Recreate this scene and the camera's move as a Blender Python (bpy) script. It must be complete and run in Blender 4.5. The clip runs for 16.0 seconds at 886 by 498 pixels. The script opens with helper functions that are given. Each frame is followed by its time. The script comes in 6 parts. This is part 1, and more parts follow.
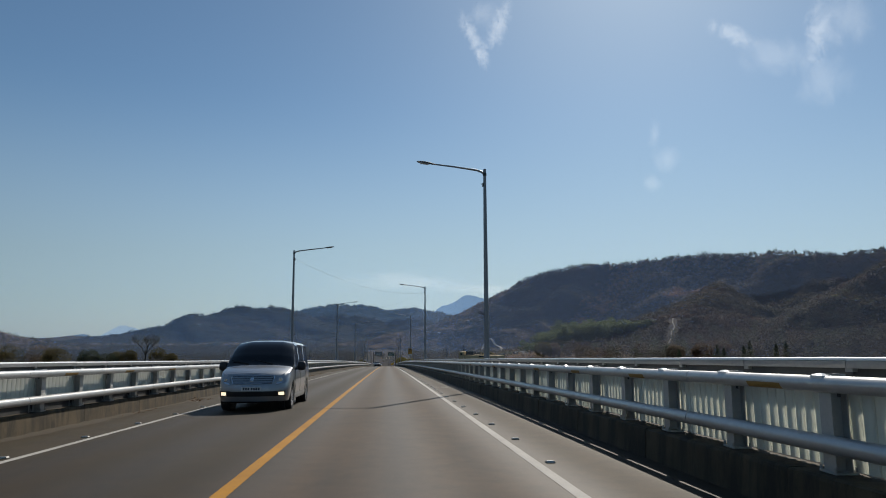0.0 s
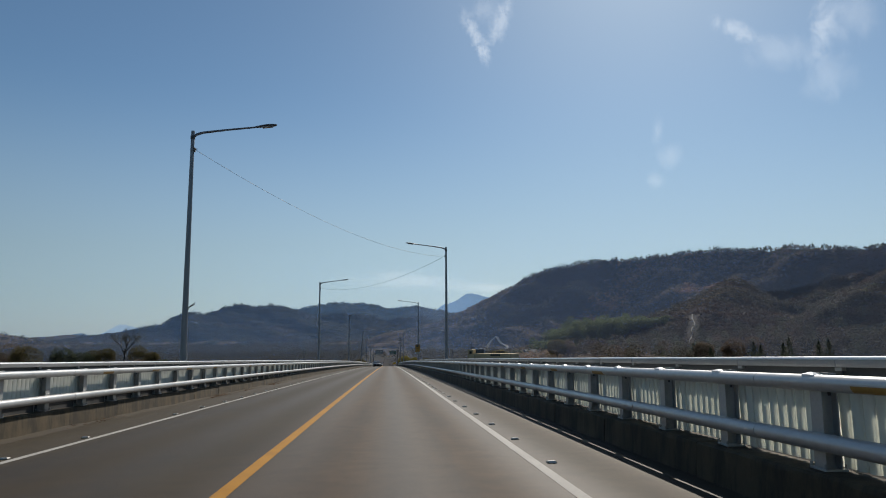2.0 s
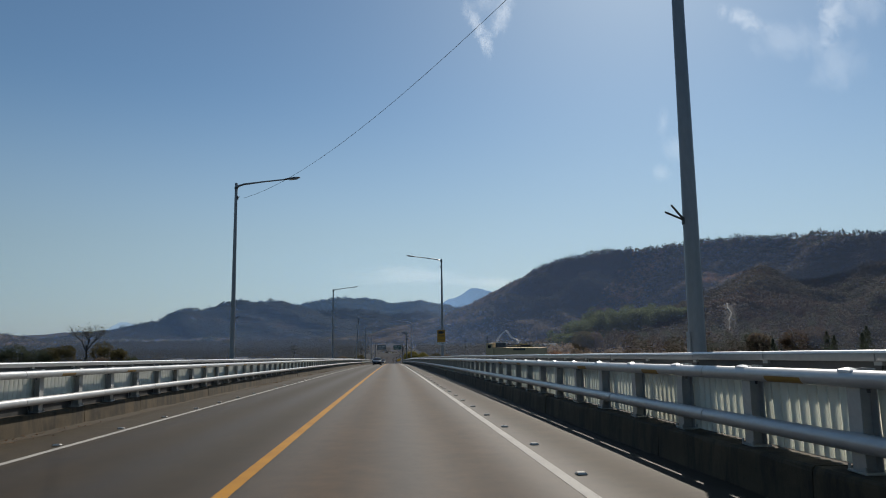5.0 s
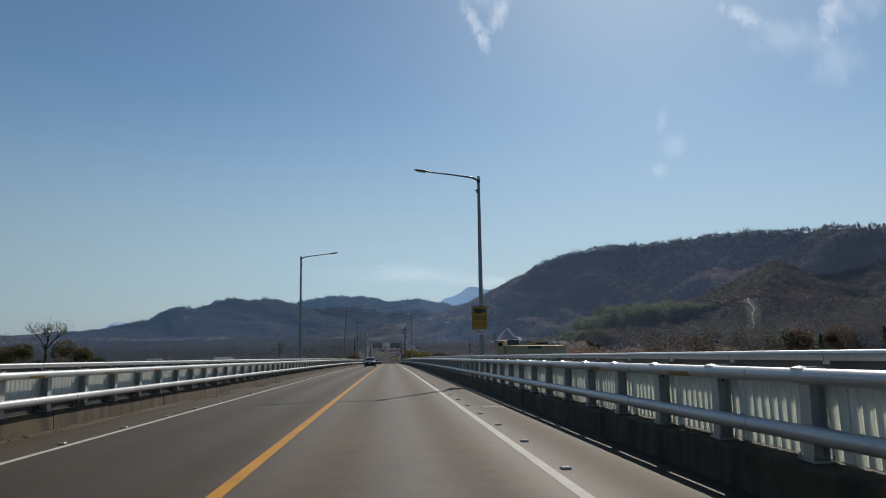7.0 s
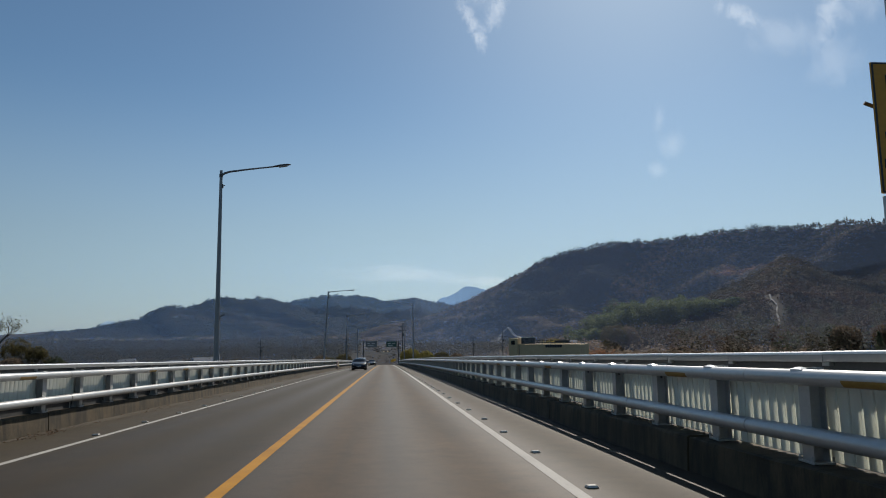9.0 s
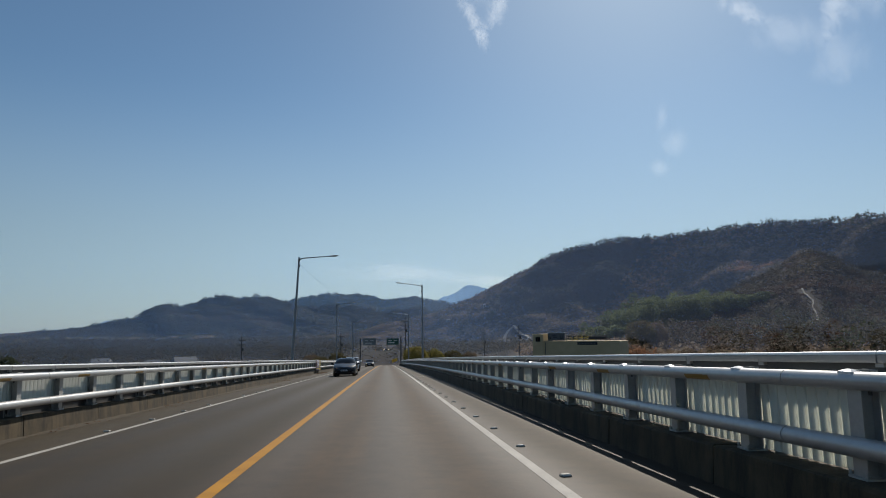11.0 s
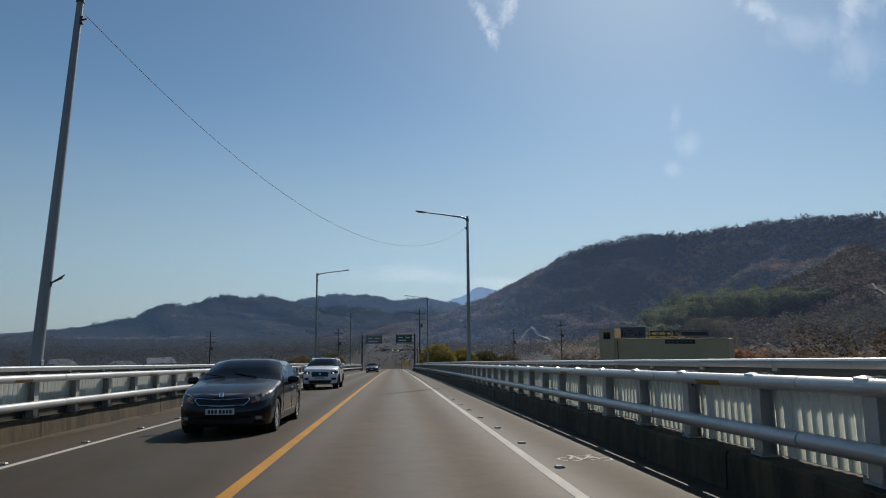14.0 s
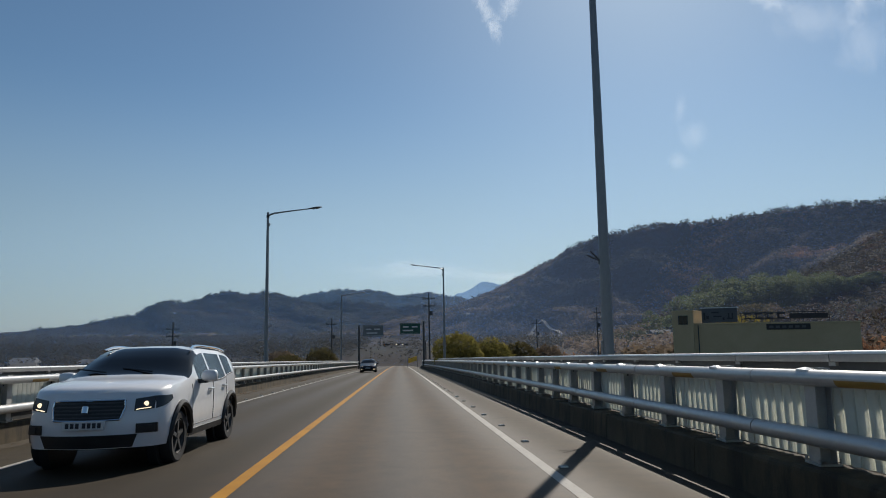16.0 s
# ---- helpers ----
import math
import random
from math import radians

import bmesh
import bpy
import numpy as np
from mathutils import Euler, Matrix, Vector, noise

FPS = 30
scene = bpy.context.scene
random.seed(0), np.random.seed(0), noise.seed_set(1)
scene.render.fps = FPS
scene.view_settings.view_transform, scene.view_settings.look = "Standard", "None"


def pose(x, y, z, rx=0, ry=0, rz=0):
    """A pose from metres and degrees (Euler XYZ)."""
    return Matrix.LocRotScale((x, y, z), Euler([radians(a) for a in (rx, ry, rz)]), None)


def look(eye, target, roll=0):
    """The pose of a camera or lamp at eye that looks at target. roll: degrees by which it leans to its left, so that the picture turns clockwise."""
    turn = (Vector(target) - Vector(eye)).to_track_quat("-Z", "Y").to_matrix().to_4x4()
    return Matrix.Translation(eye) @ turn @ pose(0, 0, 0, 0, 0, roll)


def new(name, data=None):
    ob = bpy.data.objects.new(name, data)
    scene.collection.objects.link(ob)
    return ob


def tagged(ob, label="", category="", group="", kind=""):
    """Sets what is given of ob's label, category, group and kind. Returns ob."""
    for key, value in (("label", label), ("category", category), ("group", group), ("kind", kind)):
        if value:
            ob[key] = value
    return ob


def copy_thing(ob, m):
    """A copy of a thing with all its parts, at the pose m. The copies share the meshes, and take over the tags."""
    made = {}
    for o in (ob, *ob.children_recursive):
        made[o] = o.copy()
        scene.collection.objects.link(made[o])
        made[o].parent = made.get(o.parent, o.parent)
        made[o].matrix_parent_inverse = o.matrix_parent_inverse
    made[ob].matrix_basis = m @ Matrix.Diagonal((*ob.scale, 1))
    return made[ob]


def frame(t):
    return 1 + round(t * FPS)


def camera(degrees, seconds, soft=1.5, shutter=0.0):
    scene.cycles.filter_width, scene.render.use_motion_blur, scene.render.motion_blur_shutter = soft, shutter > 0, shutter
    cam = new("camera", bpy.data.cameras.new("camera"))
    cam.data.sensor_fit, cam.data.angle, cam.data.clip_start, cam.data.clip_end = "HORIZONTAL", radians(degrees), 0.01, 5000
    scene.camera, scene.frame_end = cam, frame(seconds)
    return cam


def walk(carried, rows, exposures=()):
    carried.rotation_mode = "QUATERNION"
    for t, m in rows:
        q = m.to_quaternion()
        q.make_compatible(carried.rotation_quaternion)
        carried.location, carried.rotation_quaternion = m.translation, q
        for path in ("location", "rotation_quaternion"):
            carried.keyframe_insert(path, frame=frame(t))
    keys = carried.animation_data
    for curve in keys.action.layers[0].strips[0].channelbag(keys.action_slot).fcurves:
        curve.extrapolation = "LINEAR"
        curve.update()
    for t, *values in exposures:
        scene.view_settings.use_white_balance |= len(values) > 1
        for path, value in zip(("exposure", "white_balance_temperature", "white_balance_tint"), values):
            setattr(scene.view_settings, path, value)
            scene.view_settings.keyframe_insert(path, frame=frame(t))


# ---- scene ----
# a drive over a long road bridge in a valley; y runs along the bridge, x to its right

# camera ---------------------------------------------------------------------
ROWS = [
    (0.0, -0.003, 0.000, 1.350, 7.407, 0.225, -4.750),
    (0.5, -0.025, 7.416, 1.090, 7.349, 0.160, -4.762),
    (1.0, -0.009, 14.860, 0.827, 7.350, 0.142, -4.621),
    (1.5, 0.016, 22.428, 0.557, 7.333, 0.204, -4.640),
    (2.0, 0.016, 29.862, 0.289, 7.315, 0.309, -4.630),
    (2.5, 0.009, 37.333, 0.017, 7.314, 0.379, -4.467),
    (3.0, 0.018, 44.819, -0.257, 7.280, 0.315, -4.175),
    (3.5, 0.025, 52.316, -0.535, 7.065, 0.333, -3.949),
    (6.0, 0.026, 89.165, -1.938, 6.934, 0.861, -4.594),
    (6.5, 0.041, 96.566, -2.227, 6.955, 0.790, -4.608),
    (7.0, 0.066, 103.887, -2.516, 6.881, 0.808, -4.573),
    (7.5, 0.059, 111.005, -2.798, 6.788, 0.831, -4.421),
    (8.0, 0.115, 118.091, -3.082, 6.814, 0.678, -4.317),
    (8.5, 0.059, 125.114, -3.366, 6.810, 0.807, -4.397),
    (9.0, 0.034, 132.156, -3.653, 6.897, 0.773, -4.950),
    (11.5, 0.154, 168.403, -5.164, 6.849, 0.766, -4.850),
    (12.0, 0.134, 175.451, -5.464, 6.933, 0.657, -4.699),
    (12.5, 0.105, 182.502, -5.768, 6.974, 0.547, -4.491),
    (13.0, 0.067, 189.561, -6.073, 6.988, 0.436, -4.354),
    (13.5, 0.053, 196.571, -6.379, 7.035, 0.338, -4.199),
    (14.0, 0.063, 203.504, -6.684, 7.108, 0.447, -4.136),
    (14.5, 0.087, 210.390, -6.989, 7.022, 0.721, -3.932),
    (15.0, 0.098, 217.293, -7.297, 6.819, 0.871, -3.869),
    (15.5, 0.164, 224.213, -7.607, 6.797, 0.926, -3.799),
    (16.0, 0.163, 231.014, -7.915, 6.732, 0.971, -3.758),
]
cam = camera(67.73, 16.0, soft=1.0)
walk(cam, [(t, pose(x, y, z, 90 + p, r, w)) for t, x, y, z, p, r, w in ROWS], exposures=[(0.0, 0.03), (16.0, 0.03)])

# light ----------------------------------------------------------------------
SUN_AZ, SUN_EL = 23.2, 37.8          # degrees to the right of the road, and above the horizon
world = bpy.data.worlds.new("world")
scene.world = world
world.use_nodes = True
wn = world.node_tree
sky = wn.nodes.new("ShaderNodeTexSky")
sky.sky_type, sky.sun_disc = "NISHITA", False
sky.sun_elevation, sky.sun_rotation = radians(SUN_EL), radians(SUN_AZ)
sky.air_density, sky.dust_density, sky.ozone_density, sky.altitude = 0.9, 0.4, 4.5, 100
tone = wn.nodes.new("ShaderNodeHueSaturation")
tone.inputs["Saturation"].default_value = 1.0
wn.links.new(sky.outputs[0], tone.inputs["Color"])
tint = wn.nodes.new("ShaderNodeMix")              # a clear, slightly green-blue air
tint.data_type, tint.blend_type = "RGBA", "MULTIPLY"
tint.inputs[0].default_value, tint.inputs[7].default_value = 1.0, (0.94, 1.04, 0.97, 1)
wn.links.new(tone.outputs[0], tint.inputs[6])
up = wn.nodes.new("ShaderNodeSeparateXYZ")        # pale haze low in the sky
wn.links.new(wn.nodes.new("ShaderNodeTexCoord").outputs["Generated"], up.inputs[0])
low = wn.nodes.new("ShaderNodeMapRange")
low.interpolation_type = "SMOOTHSTEP"
for key, value in (("From Min", 0.0), ("From Max", 0.36), ("To Min", 0.72), ("To Max", 0.0)):
    low.inputs[key].default_value = value
wn.links.new(up.outputs["Z"], low.inputs["Value"])
haze = wn.nodes.new("ShaderNodeMix")
haze.data_type = "RGBA"
toward = wn.nodes.new("ShaderNodeVectorMath")     # the haze is paler on the sun's side
toward.operation = "DOT_PRODUCT"
sun_side = math.cos(radians(SUN_EL))
toward.inputs[1].default_value = (math.sin(radians(SUN_AZ)) * sun_side, math.cos(radians(SUN_AZ)) * sun_side, math.sin(radians(SUN_EL)))
wn.links.new(up.inputs[0].links[0].from_socket, toward.inputs[0])
pale = wn.nodes.new("ShaderNodeMapRange")
for key, value in (("From Min", 0.42), ("From Max", 0.80)):
    pale.inputs[key].default_value = value
wn.links.new(toward.outputs["Value"], pale.inputs["Value"])
haze_tone = wn.nodes.new("ShaderNodeMix")
haze_tone.data_type = "RGBA"
haze_tone.inputs[6].default_value, haze_tone.inputs[7].default_value = (3.05, 3.80, 4.15, 1), (5.1, 6.3, 6.95, 1)
wn.links.new(pale.outputs[0], haze_tone.inputs[0])
wn.links.new(haze_tone.outputs[2], haze.inputs[7])
wn.links.new(low.outputs[0], haze.inputs[0])
wn.links.new(tint.outputs[2], haze.inputs[6])
wn.links.new(haze.outputs[2], wn.nodes["Background"].inputs[0])
wn.nodes["Background"].inputs[1].default_value = 0.077
sun = new("sun", bpy.data.lights.new("sun", "SUN"))
sun.data.energy, sun.data.angle, sun.data.color = 4.3, radians(0.53), (1.0, 0.93, 0.83)
ce = math.cos(radians(SUN_EL))
SUN_DIR = Vector((math.sin(radians(SUN_AZ)) * ce, math.cos(radians(SUN_AZ)) * ce, math.sin(radians(SUN_EL))))
sun.matrix_world = look(SUN_DIR * 100, (0, 0, 0))


# materials ------------------------------------------------------------------
def nodes_of(name):
    m = bpy.data.materials.new(name)
    m.use_nodes = True
    t = m.node_tree
    return m, t, t.nodes["Principled BSDF"]


def link(t, a, b):
    t.links.new(a, b)


def coords(t, scale=(1, 1, 1), spread=50.0):
    """Object coordinates, shifted at random from object to object."""
    tc = t.nodes.new("ShaderNodeTexCoord")
    oi = t.nodes.new("ShaderNodeObjectInfo")
    mul = t.nodes.new("ShaderNodeMath")
    mul.operation = "MULTIPLY"
    mul.inputs[1].default_value = spread
    link(t, oi.outputs["Random"], mul.inputs[0])
    add = t.nodes.new("ShaderNodeVectorMath")
    link(t, tc.outputs["Object"], add.inputs[0])
    link(t, mul.outputs[0], add.inputs[1])
    mp = t.nodes.new("ShaderNodeMapping")
    mp.inputs["Scale"].default_value = scale
    link(t, add.outputs[0], mp.inputs["Vector"])
    return mp.outputs[0]


def noise_of(t, vec, scale, detail=4, rough=0.55, distort=0.0):
    n = t.nodes.new("ShaderNodeTexNoise")
    n.inputs["Scale"].default_value, n.inputs["Detail"].default_value = scale, detail
    n.inputs["Roughness"].default_value, n.inputs["Distortion"].default_value = rough, distort
    link(t, vec, n.inputs["Vector"])
    return n.outputs["Fac"]


def ramp(t, fac, stops):
    r = t.nodes.new("ShaderNodeValToRGB")
    e = r.color_ramp.elements
    while len(e) < len(stops):
        e.new(0.5)
    for el, (p, c) in zip(e, stops):
        el.position = p
        el.color = (*c, 1) if len(c) == 3 else c
    link(t, fac, r.inputs[0])
    return r.outputs[0]


def mixc(t, fac, a, b, mode="MIX"):
    m = t.nodes.new("ShaderNodeMix")
    m.data_type, m.blend_type = "RGBA", mode
    for sock, v in ((m.inputs[0], fac), (m.inputs[6], a), (m.inputs[7], b)):
        if isinstance(v, (int, float)):
            sock.default_value = v
        elif isinstance(v, tuple):
            sock.default_value = (*v, 1)
        else:
            link(t, v, sock)
    return m.outputs[2]


def span(t, v, a, b, c=0.0, d=1.0):
    m = t.nodes.new("ShaderNodeMapRange")
    for k, x in zip(("From Min", "From Max", "To Min", "To Max"), (a, b, c, d)):
        m.inputs[k].default_value = x
    link(t, v, m.inputs["Value"])
    return m.outputs[0]


def bump(t, bsdf, height, strength=0.3, dist=0.01):
    b = t.nodes.new("ShaderNodeBump")
    b.inputs["Strength"].default_value, b.inputs["Distance"].default_value = strength, dist
    link(t, height, b.inputs["Height"])
    link(t, b.outputs[0], bsdf.inputs["Normal"])


def surface(name, a, b, rough=0.6, metal=0.0, big=0.8, fine=30.0, relief=0.2, stain=None, stain_at=0.62, scale=(1, 1, 1), coat=0.0):
    """A weathered surface: two tones at a large scale, fine grain, optional stains."""
    m, t, p = nodes_of(name)
    v = coords(t, scale)
    n1, n2 = noise_of(t, v, big, 5, 0.6), noise_of(t, v, fine, 3, 0.6)
    col = mixc(t, span(t, n1, 0.3, 0.7), a, b)
    col = mixc(t, 0.35, col, ramp(t, n2, [(0.25, (0.55, 0.55, 0.55)), (0.75, (1.0, 1.0, 1.0))]), "MULTIPLY")
    if stain:
        n3 = noise_of(t, v, big * 2.7, 6, 0.7, 0.6)
        col = mixc(t, span(t, n3, stain_at, stain_at + 0.12), col, stain)
    link(t, col, p.inputs["Base Color"])
    link(t, span(t, n1, 0.2, 0.8, rough - 0.08, rough + 0.1), p.inputs["Roughness"])
    p.inputs["Metallic"].default_value = metal
    p.inputs["Coat Weight"].default_value = coat
    if relief:
        bump(t, p, n2, relief, 0.004)
    return m


def plain(name, c, rough=0.5, metal=0.0, glow=0.0):
    m, t, p = nodes_of(name)
    p.inputs["Base Color"].default_value = (*c, 1)
    p.inputs["Roughness"].default_value, p.inputs["Metallic"].default_value = rough, metal
    if glow:
        p.inputs["Emission Color"].default_value = (*c, 1)
        p.inputs["Emission Strength"].default_value = glow
    return m


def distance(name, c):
    """Far land nearly hidden by bright air; that haze is painted as glowing colour."""
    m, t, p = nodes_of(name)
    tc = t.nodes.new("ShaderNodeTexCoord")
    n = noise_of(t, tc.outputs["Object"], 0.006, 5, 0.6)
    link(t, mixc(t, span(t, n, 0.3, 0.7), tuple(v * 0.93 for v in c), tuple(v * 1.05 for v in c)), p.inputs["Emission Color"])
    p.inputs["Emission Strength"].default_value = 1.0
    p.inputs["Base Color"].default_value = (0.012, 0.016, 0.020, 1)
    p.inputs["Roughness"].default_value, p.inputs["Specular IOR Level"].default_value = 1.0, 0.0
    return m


def asphalt():
    """Worn road surface with polished wheel tracks, oil streaks and patches."""
    m, t, p = nodes_of("asphalt")
    tc = t.nodes.new("ShaderNodeTexCoord")
    sep = t.nodes.new("ShaderNodeSeparateXYZ")
    link(t, tc.outputs["Object"], sep.inputs[0])
    long_map = t.nodes.new("ShaderNodeMapping")
    long_map.inputs["Scale"].default_value = (1.0, 0.035, 1.0)
    link(t, tc.outputs["Object"], long_map.inputs["Vector"])
    streak = noise_of(t, long_map.outputs[0], 1.6, 4, 0.6)
    patch = noise_of(t, tc.outputs["Object"], 0.35, 5, 0.6)
    grain = noise_of(t, tc.outputs["Object"], 55.0, 3, 0.7)
    speck = noise_of(t, tc.outputs["Object"], 9.0, 6, 0.75)
    wave = t.nodes.new("ShaderNodeMath")           # wheel tracks, 1.75 m apart
    wave.operation = "SINE"
    ph = t.nodes.new("ShaderNodeMath")
    ph.operation = "MULTIPLY_ADD"
    ph.inputs[1].default_value, ph.inputs[2].default_value = 3.6, 0.7
    link(t, sep.outputs["X"], ph.inputs[0])
    link(t, ph.outputs[0], wave.inputs[0])
    base = mixc(t, span(t, patch, 0.3, 0.7), (0.0545, 0.0305, 0.0118), (0.071, 0.0405, 0.0168))
    base = mixc(t, span(t, streak, 0.4, 0.72, 0.0, 0.55), base, (0.027, 0.022, 0.018))
    base = mixc(t, span(t, wave.outputs[0], -1, 1, 0.0, 0.30), base, (0.064, 0.0475, 0.032))
    # browner left lane, darkened in colour also for the windscreen's dimming there
    base = mixc(t, span(t, sep.outputs["X"], -1.2, -2.2, 0.0, 0.8), base, mixc(t, span(t, patch, 0.35, 0.65), (0.0185, 0.0110, 0.0010), (0.0255, 0.0153, 0.0020)))
    # the shoulders, dustier
    edge = t.nodes.new("ShaderNodeMath")
    edge.operation = "ABSOLUTE"
    off = t.nodes.new("ShaderNodeMath")
    off.inputs[1].default_value = 1.70
    link(t, sep.outputs["X"], off.inputs[0])
    link(t, off.outputs[0], edge.inputs[0])
    base = mixc(t, span(t, edge.outputs[0], 3.55, 3.8, 0.0, 0.55), base, (0.052, 0.0385, 0.0190))
    wav = t.nodes.new("ShaderNodeMath")            # drip line along the middle of the lane
    wav.operation = "MULTIPLY_ADD"
    wav.inputs[1].default_value = 0.5
    link(t, streak, wav.inputs[0])
    link(t, sep.outputs["X"], wav.inputs[2])
    dist = t.nodes.new("ShaderNodeMath")
    dist.operation = "SUBTRACT"
    dist.inputs[1].default_value = 0.36
    link(t, wav.outputs[0], dist.inputs[0])
    away = t.nodes.new("ShaderNodeMath")
    away.operation = "ABSOLUTE"
    link(t, dist.outputs[0], away.inputs[0])
    base = mixc(t, span(t, away.outputs[0], 0.05, 0.42, 0.42, 0.0), base, (0.024, 0.0165, 0.011))
    mott = noise_of(t, tc.outputs["Object"], 2.6, 6, 0.72)
    base = mixc(t, 0.75, base, ramp(t, mott, [(0.32, (0.62, 0.62, 0.62)), (0.5, (0.95, 0.95, 0.95)), (0.68, (1.22, 1.22, 1.22))]), "MULTIPLY")
    base = mixc(t, 0.5, base, ramp(t, grain, [(0.3, (0.45, 0.45, 0.45)), (0.7, (1, 1, 1))]), "MULTIPLY")
    base = mixc(t, span(t, speck, 0.66, 0.74, 0.0, 0.5), base, (0.026, 0.022, 0.019))
    link(t, base, p.inputs["Base Color"])
    link(t, span(t, wave.outputs[0], -1, 1, 0.80, 0.66), p.inputs["Roughness"])
    p.inputs["Specular IOR Level"].default_value = 0.28
    bump(t, p, grain, 0.35, 0.006)
    return m


def road_paint(name, a, b):
    m, t, p = nodes_of(name)
    tc = t.nodes.new("ShaderNodeTexCoord")
    n1, n2 = noise_of(t, tc.outputs["Object"], 1.3, 5, 0.6), noise_of(t, tc.outputs["Object"], 24.0, 5, 0.7)
    col = mixc(t, span(t, n1, 0.3, 0.7), a, b)
    col = mixc(t, span(t, n2, 0.58, 0.7, 0.0, 0.8), col, (0.11, 0.10, 0.09))
    link(t, col, p.inputs["Base Color"])
    p.inputs["Roughness"].default_value = 0.75
    p.inputs["Specular IOR Level"].default_value = 0.25
    bump(t, p, n2, 0.3, 0.004)
    return m


def kerb_concrete():
    m, t, p = nodes_of("kerb_concrete")
    v = coords(t)
    tall = coords(t, (1.0, 2.4, 0.6))
    n1, drip, grain = noise_of(t, v, 1.1, 6, 0.65), noise_of(t, tall, 1.2, 5, 0.7), noise_of(t, v, 38.0, 4, 0.7)
    col = mixc(t, span(t, n1, 0.3, 0.7), (0.054, 0.038, 0.018), (0.120, 0.086, 0.044))
    col = mixc(t, span(t, drip, 0.44, 0.60, 0.0, 0.75), col, (0.020, 0.015, 0.008))
    col = mixc(t, 0.45, col, ramp(t, grain, [(0.3, (0.5, 0.5, 0.5)), (0.7, (1, 1, 1))]), "MULTIPLY")
    link(t, col, p.inputs["Base Color"])
    p.inputs["Roughness"].default_value = 0.9
    bump(t, p, grain, 0.5, 0.01)
    return m


def leaves(name, tones, soft=0.35):
    """Foliage whose tone changes from leaf clump to leaf clump and from place to place."""
    m, t, p = nodes_of(name)
    geo = t.nodes.new("ShaderNodeNewGeometry")
    tc = t.nodes.new("ShaderNodeTexCoord")
    place = noise_of(t, tc.outputs["Object"], 0.012, 4, 0.6)
    mid = noise_of(t, tc.outputs["Object"], 0.11, 3, 0.6)
    k = len(tones) - 1
    col = ramp(t, span(t, mid, 0.3, 0.7), [(i / k, c) for i, c in enumerate(tones)])
    col2 = ramp(t, span(t, place, 0.32, 0.68), [(i / k, c) for i, c in enumerate(tones)])
    col = mixc(t, 0.5, col, col2)
    col = mixc(t, 0.6, col, ramp(t, geo.outputs["Random Per Island"], [(0.0, (0.8, 0.8, 0.8)), (1.0, (1.1, 1.1, 1.1))]), "MULTIPLY")
    link(t, col, p.inputs["Base Color"])
    p.inputs["Roughness"].default_value = 0.85
    p.inputs["Specular IOR Level"].default_value = 0.15
    tr = t.nodes.new("ShaderNodeBsdfTranslucent")
    link(t, col, tr.inputs["Color"])
    mx = t.nodes.new("ShaderNodeMixShader")
    mx.inputs[0].default_value = soft
    link(t, p.outputs[0], mx.inputs[1])
    link(t, tr.outputs[0], mx.inputs[2])
    link(t, mx.outputs[0], t.nodes["Material Output"].inputs["Surface"])
    return m


def hillside():
    m, t, p = nodes_of("hillside")
    tc = t.nodes.new("ShaderNodeTexCoord")
    o = tc.outputs["Object"]
    n1, n2, n3 = noise_of(t, o, 0.009, 5, 0.6, 0.4), noise_of(t, o, 0.06, 5, 0.65), noise_of(t, o, 0.5, 4, 0.7)
    col = ramp(t, span(t, n1, 0.3, 0.7), [(0.0, (0.020, 0.022, 0.016)), (0.4, (0.029, 0.025, 0.019)), (0.7, (0.040, 0.029, 0.021)), (1.0, (0.025, 0.025, 0.019))])
    col = mixc(t, span(t, n2, 0.45, 0.7, 0.0, 0.7), col, (0.044, 0.034, 0.025))
    col = mixc(t, 0.6, col, ramp(t, n3, [(0.3, (0.45, 0.45, 0.45)), (0.7, (1.1, 1.1, 1.1))]), "MULTIPLY")
    link(t, col, p.inputs["Base Color"])
    p.inputs["Roughness"].default_value = 0.95
    p.inputs["Specular IOR Level"].default_value = 0.1
    bump(t, p, n3, 0.35, 0.5)
    return m


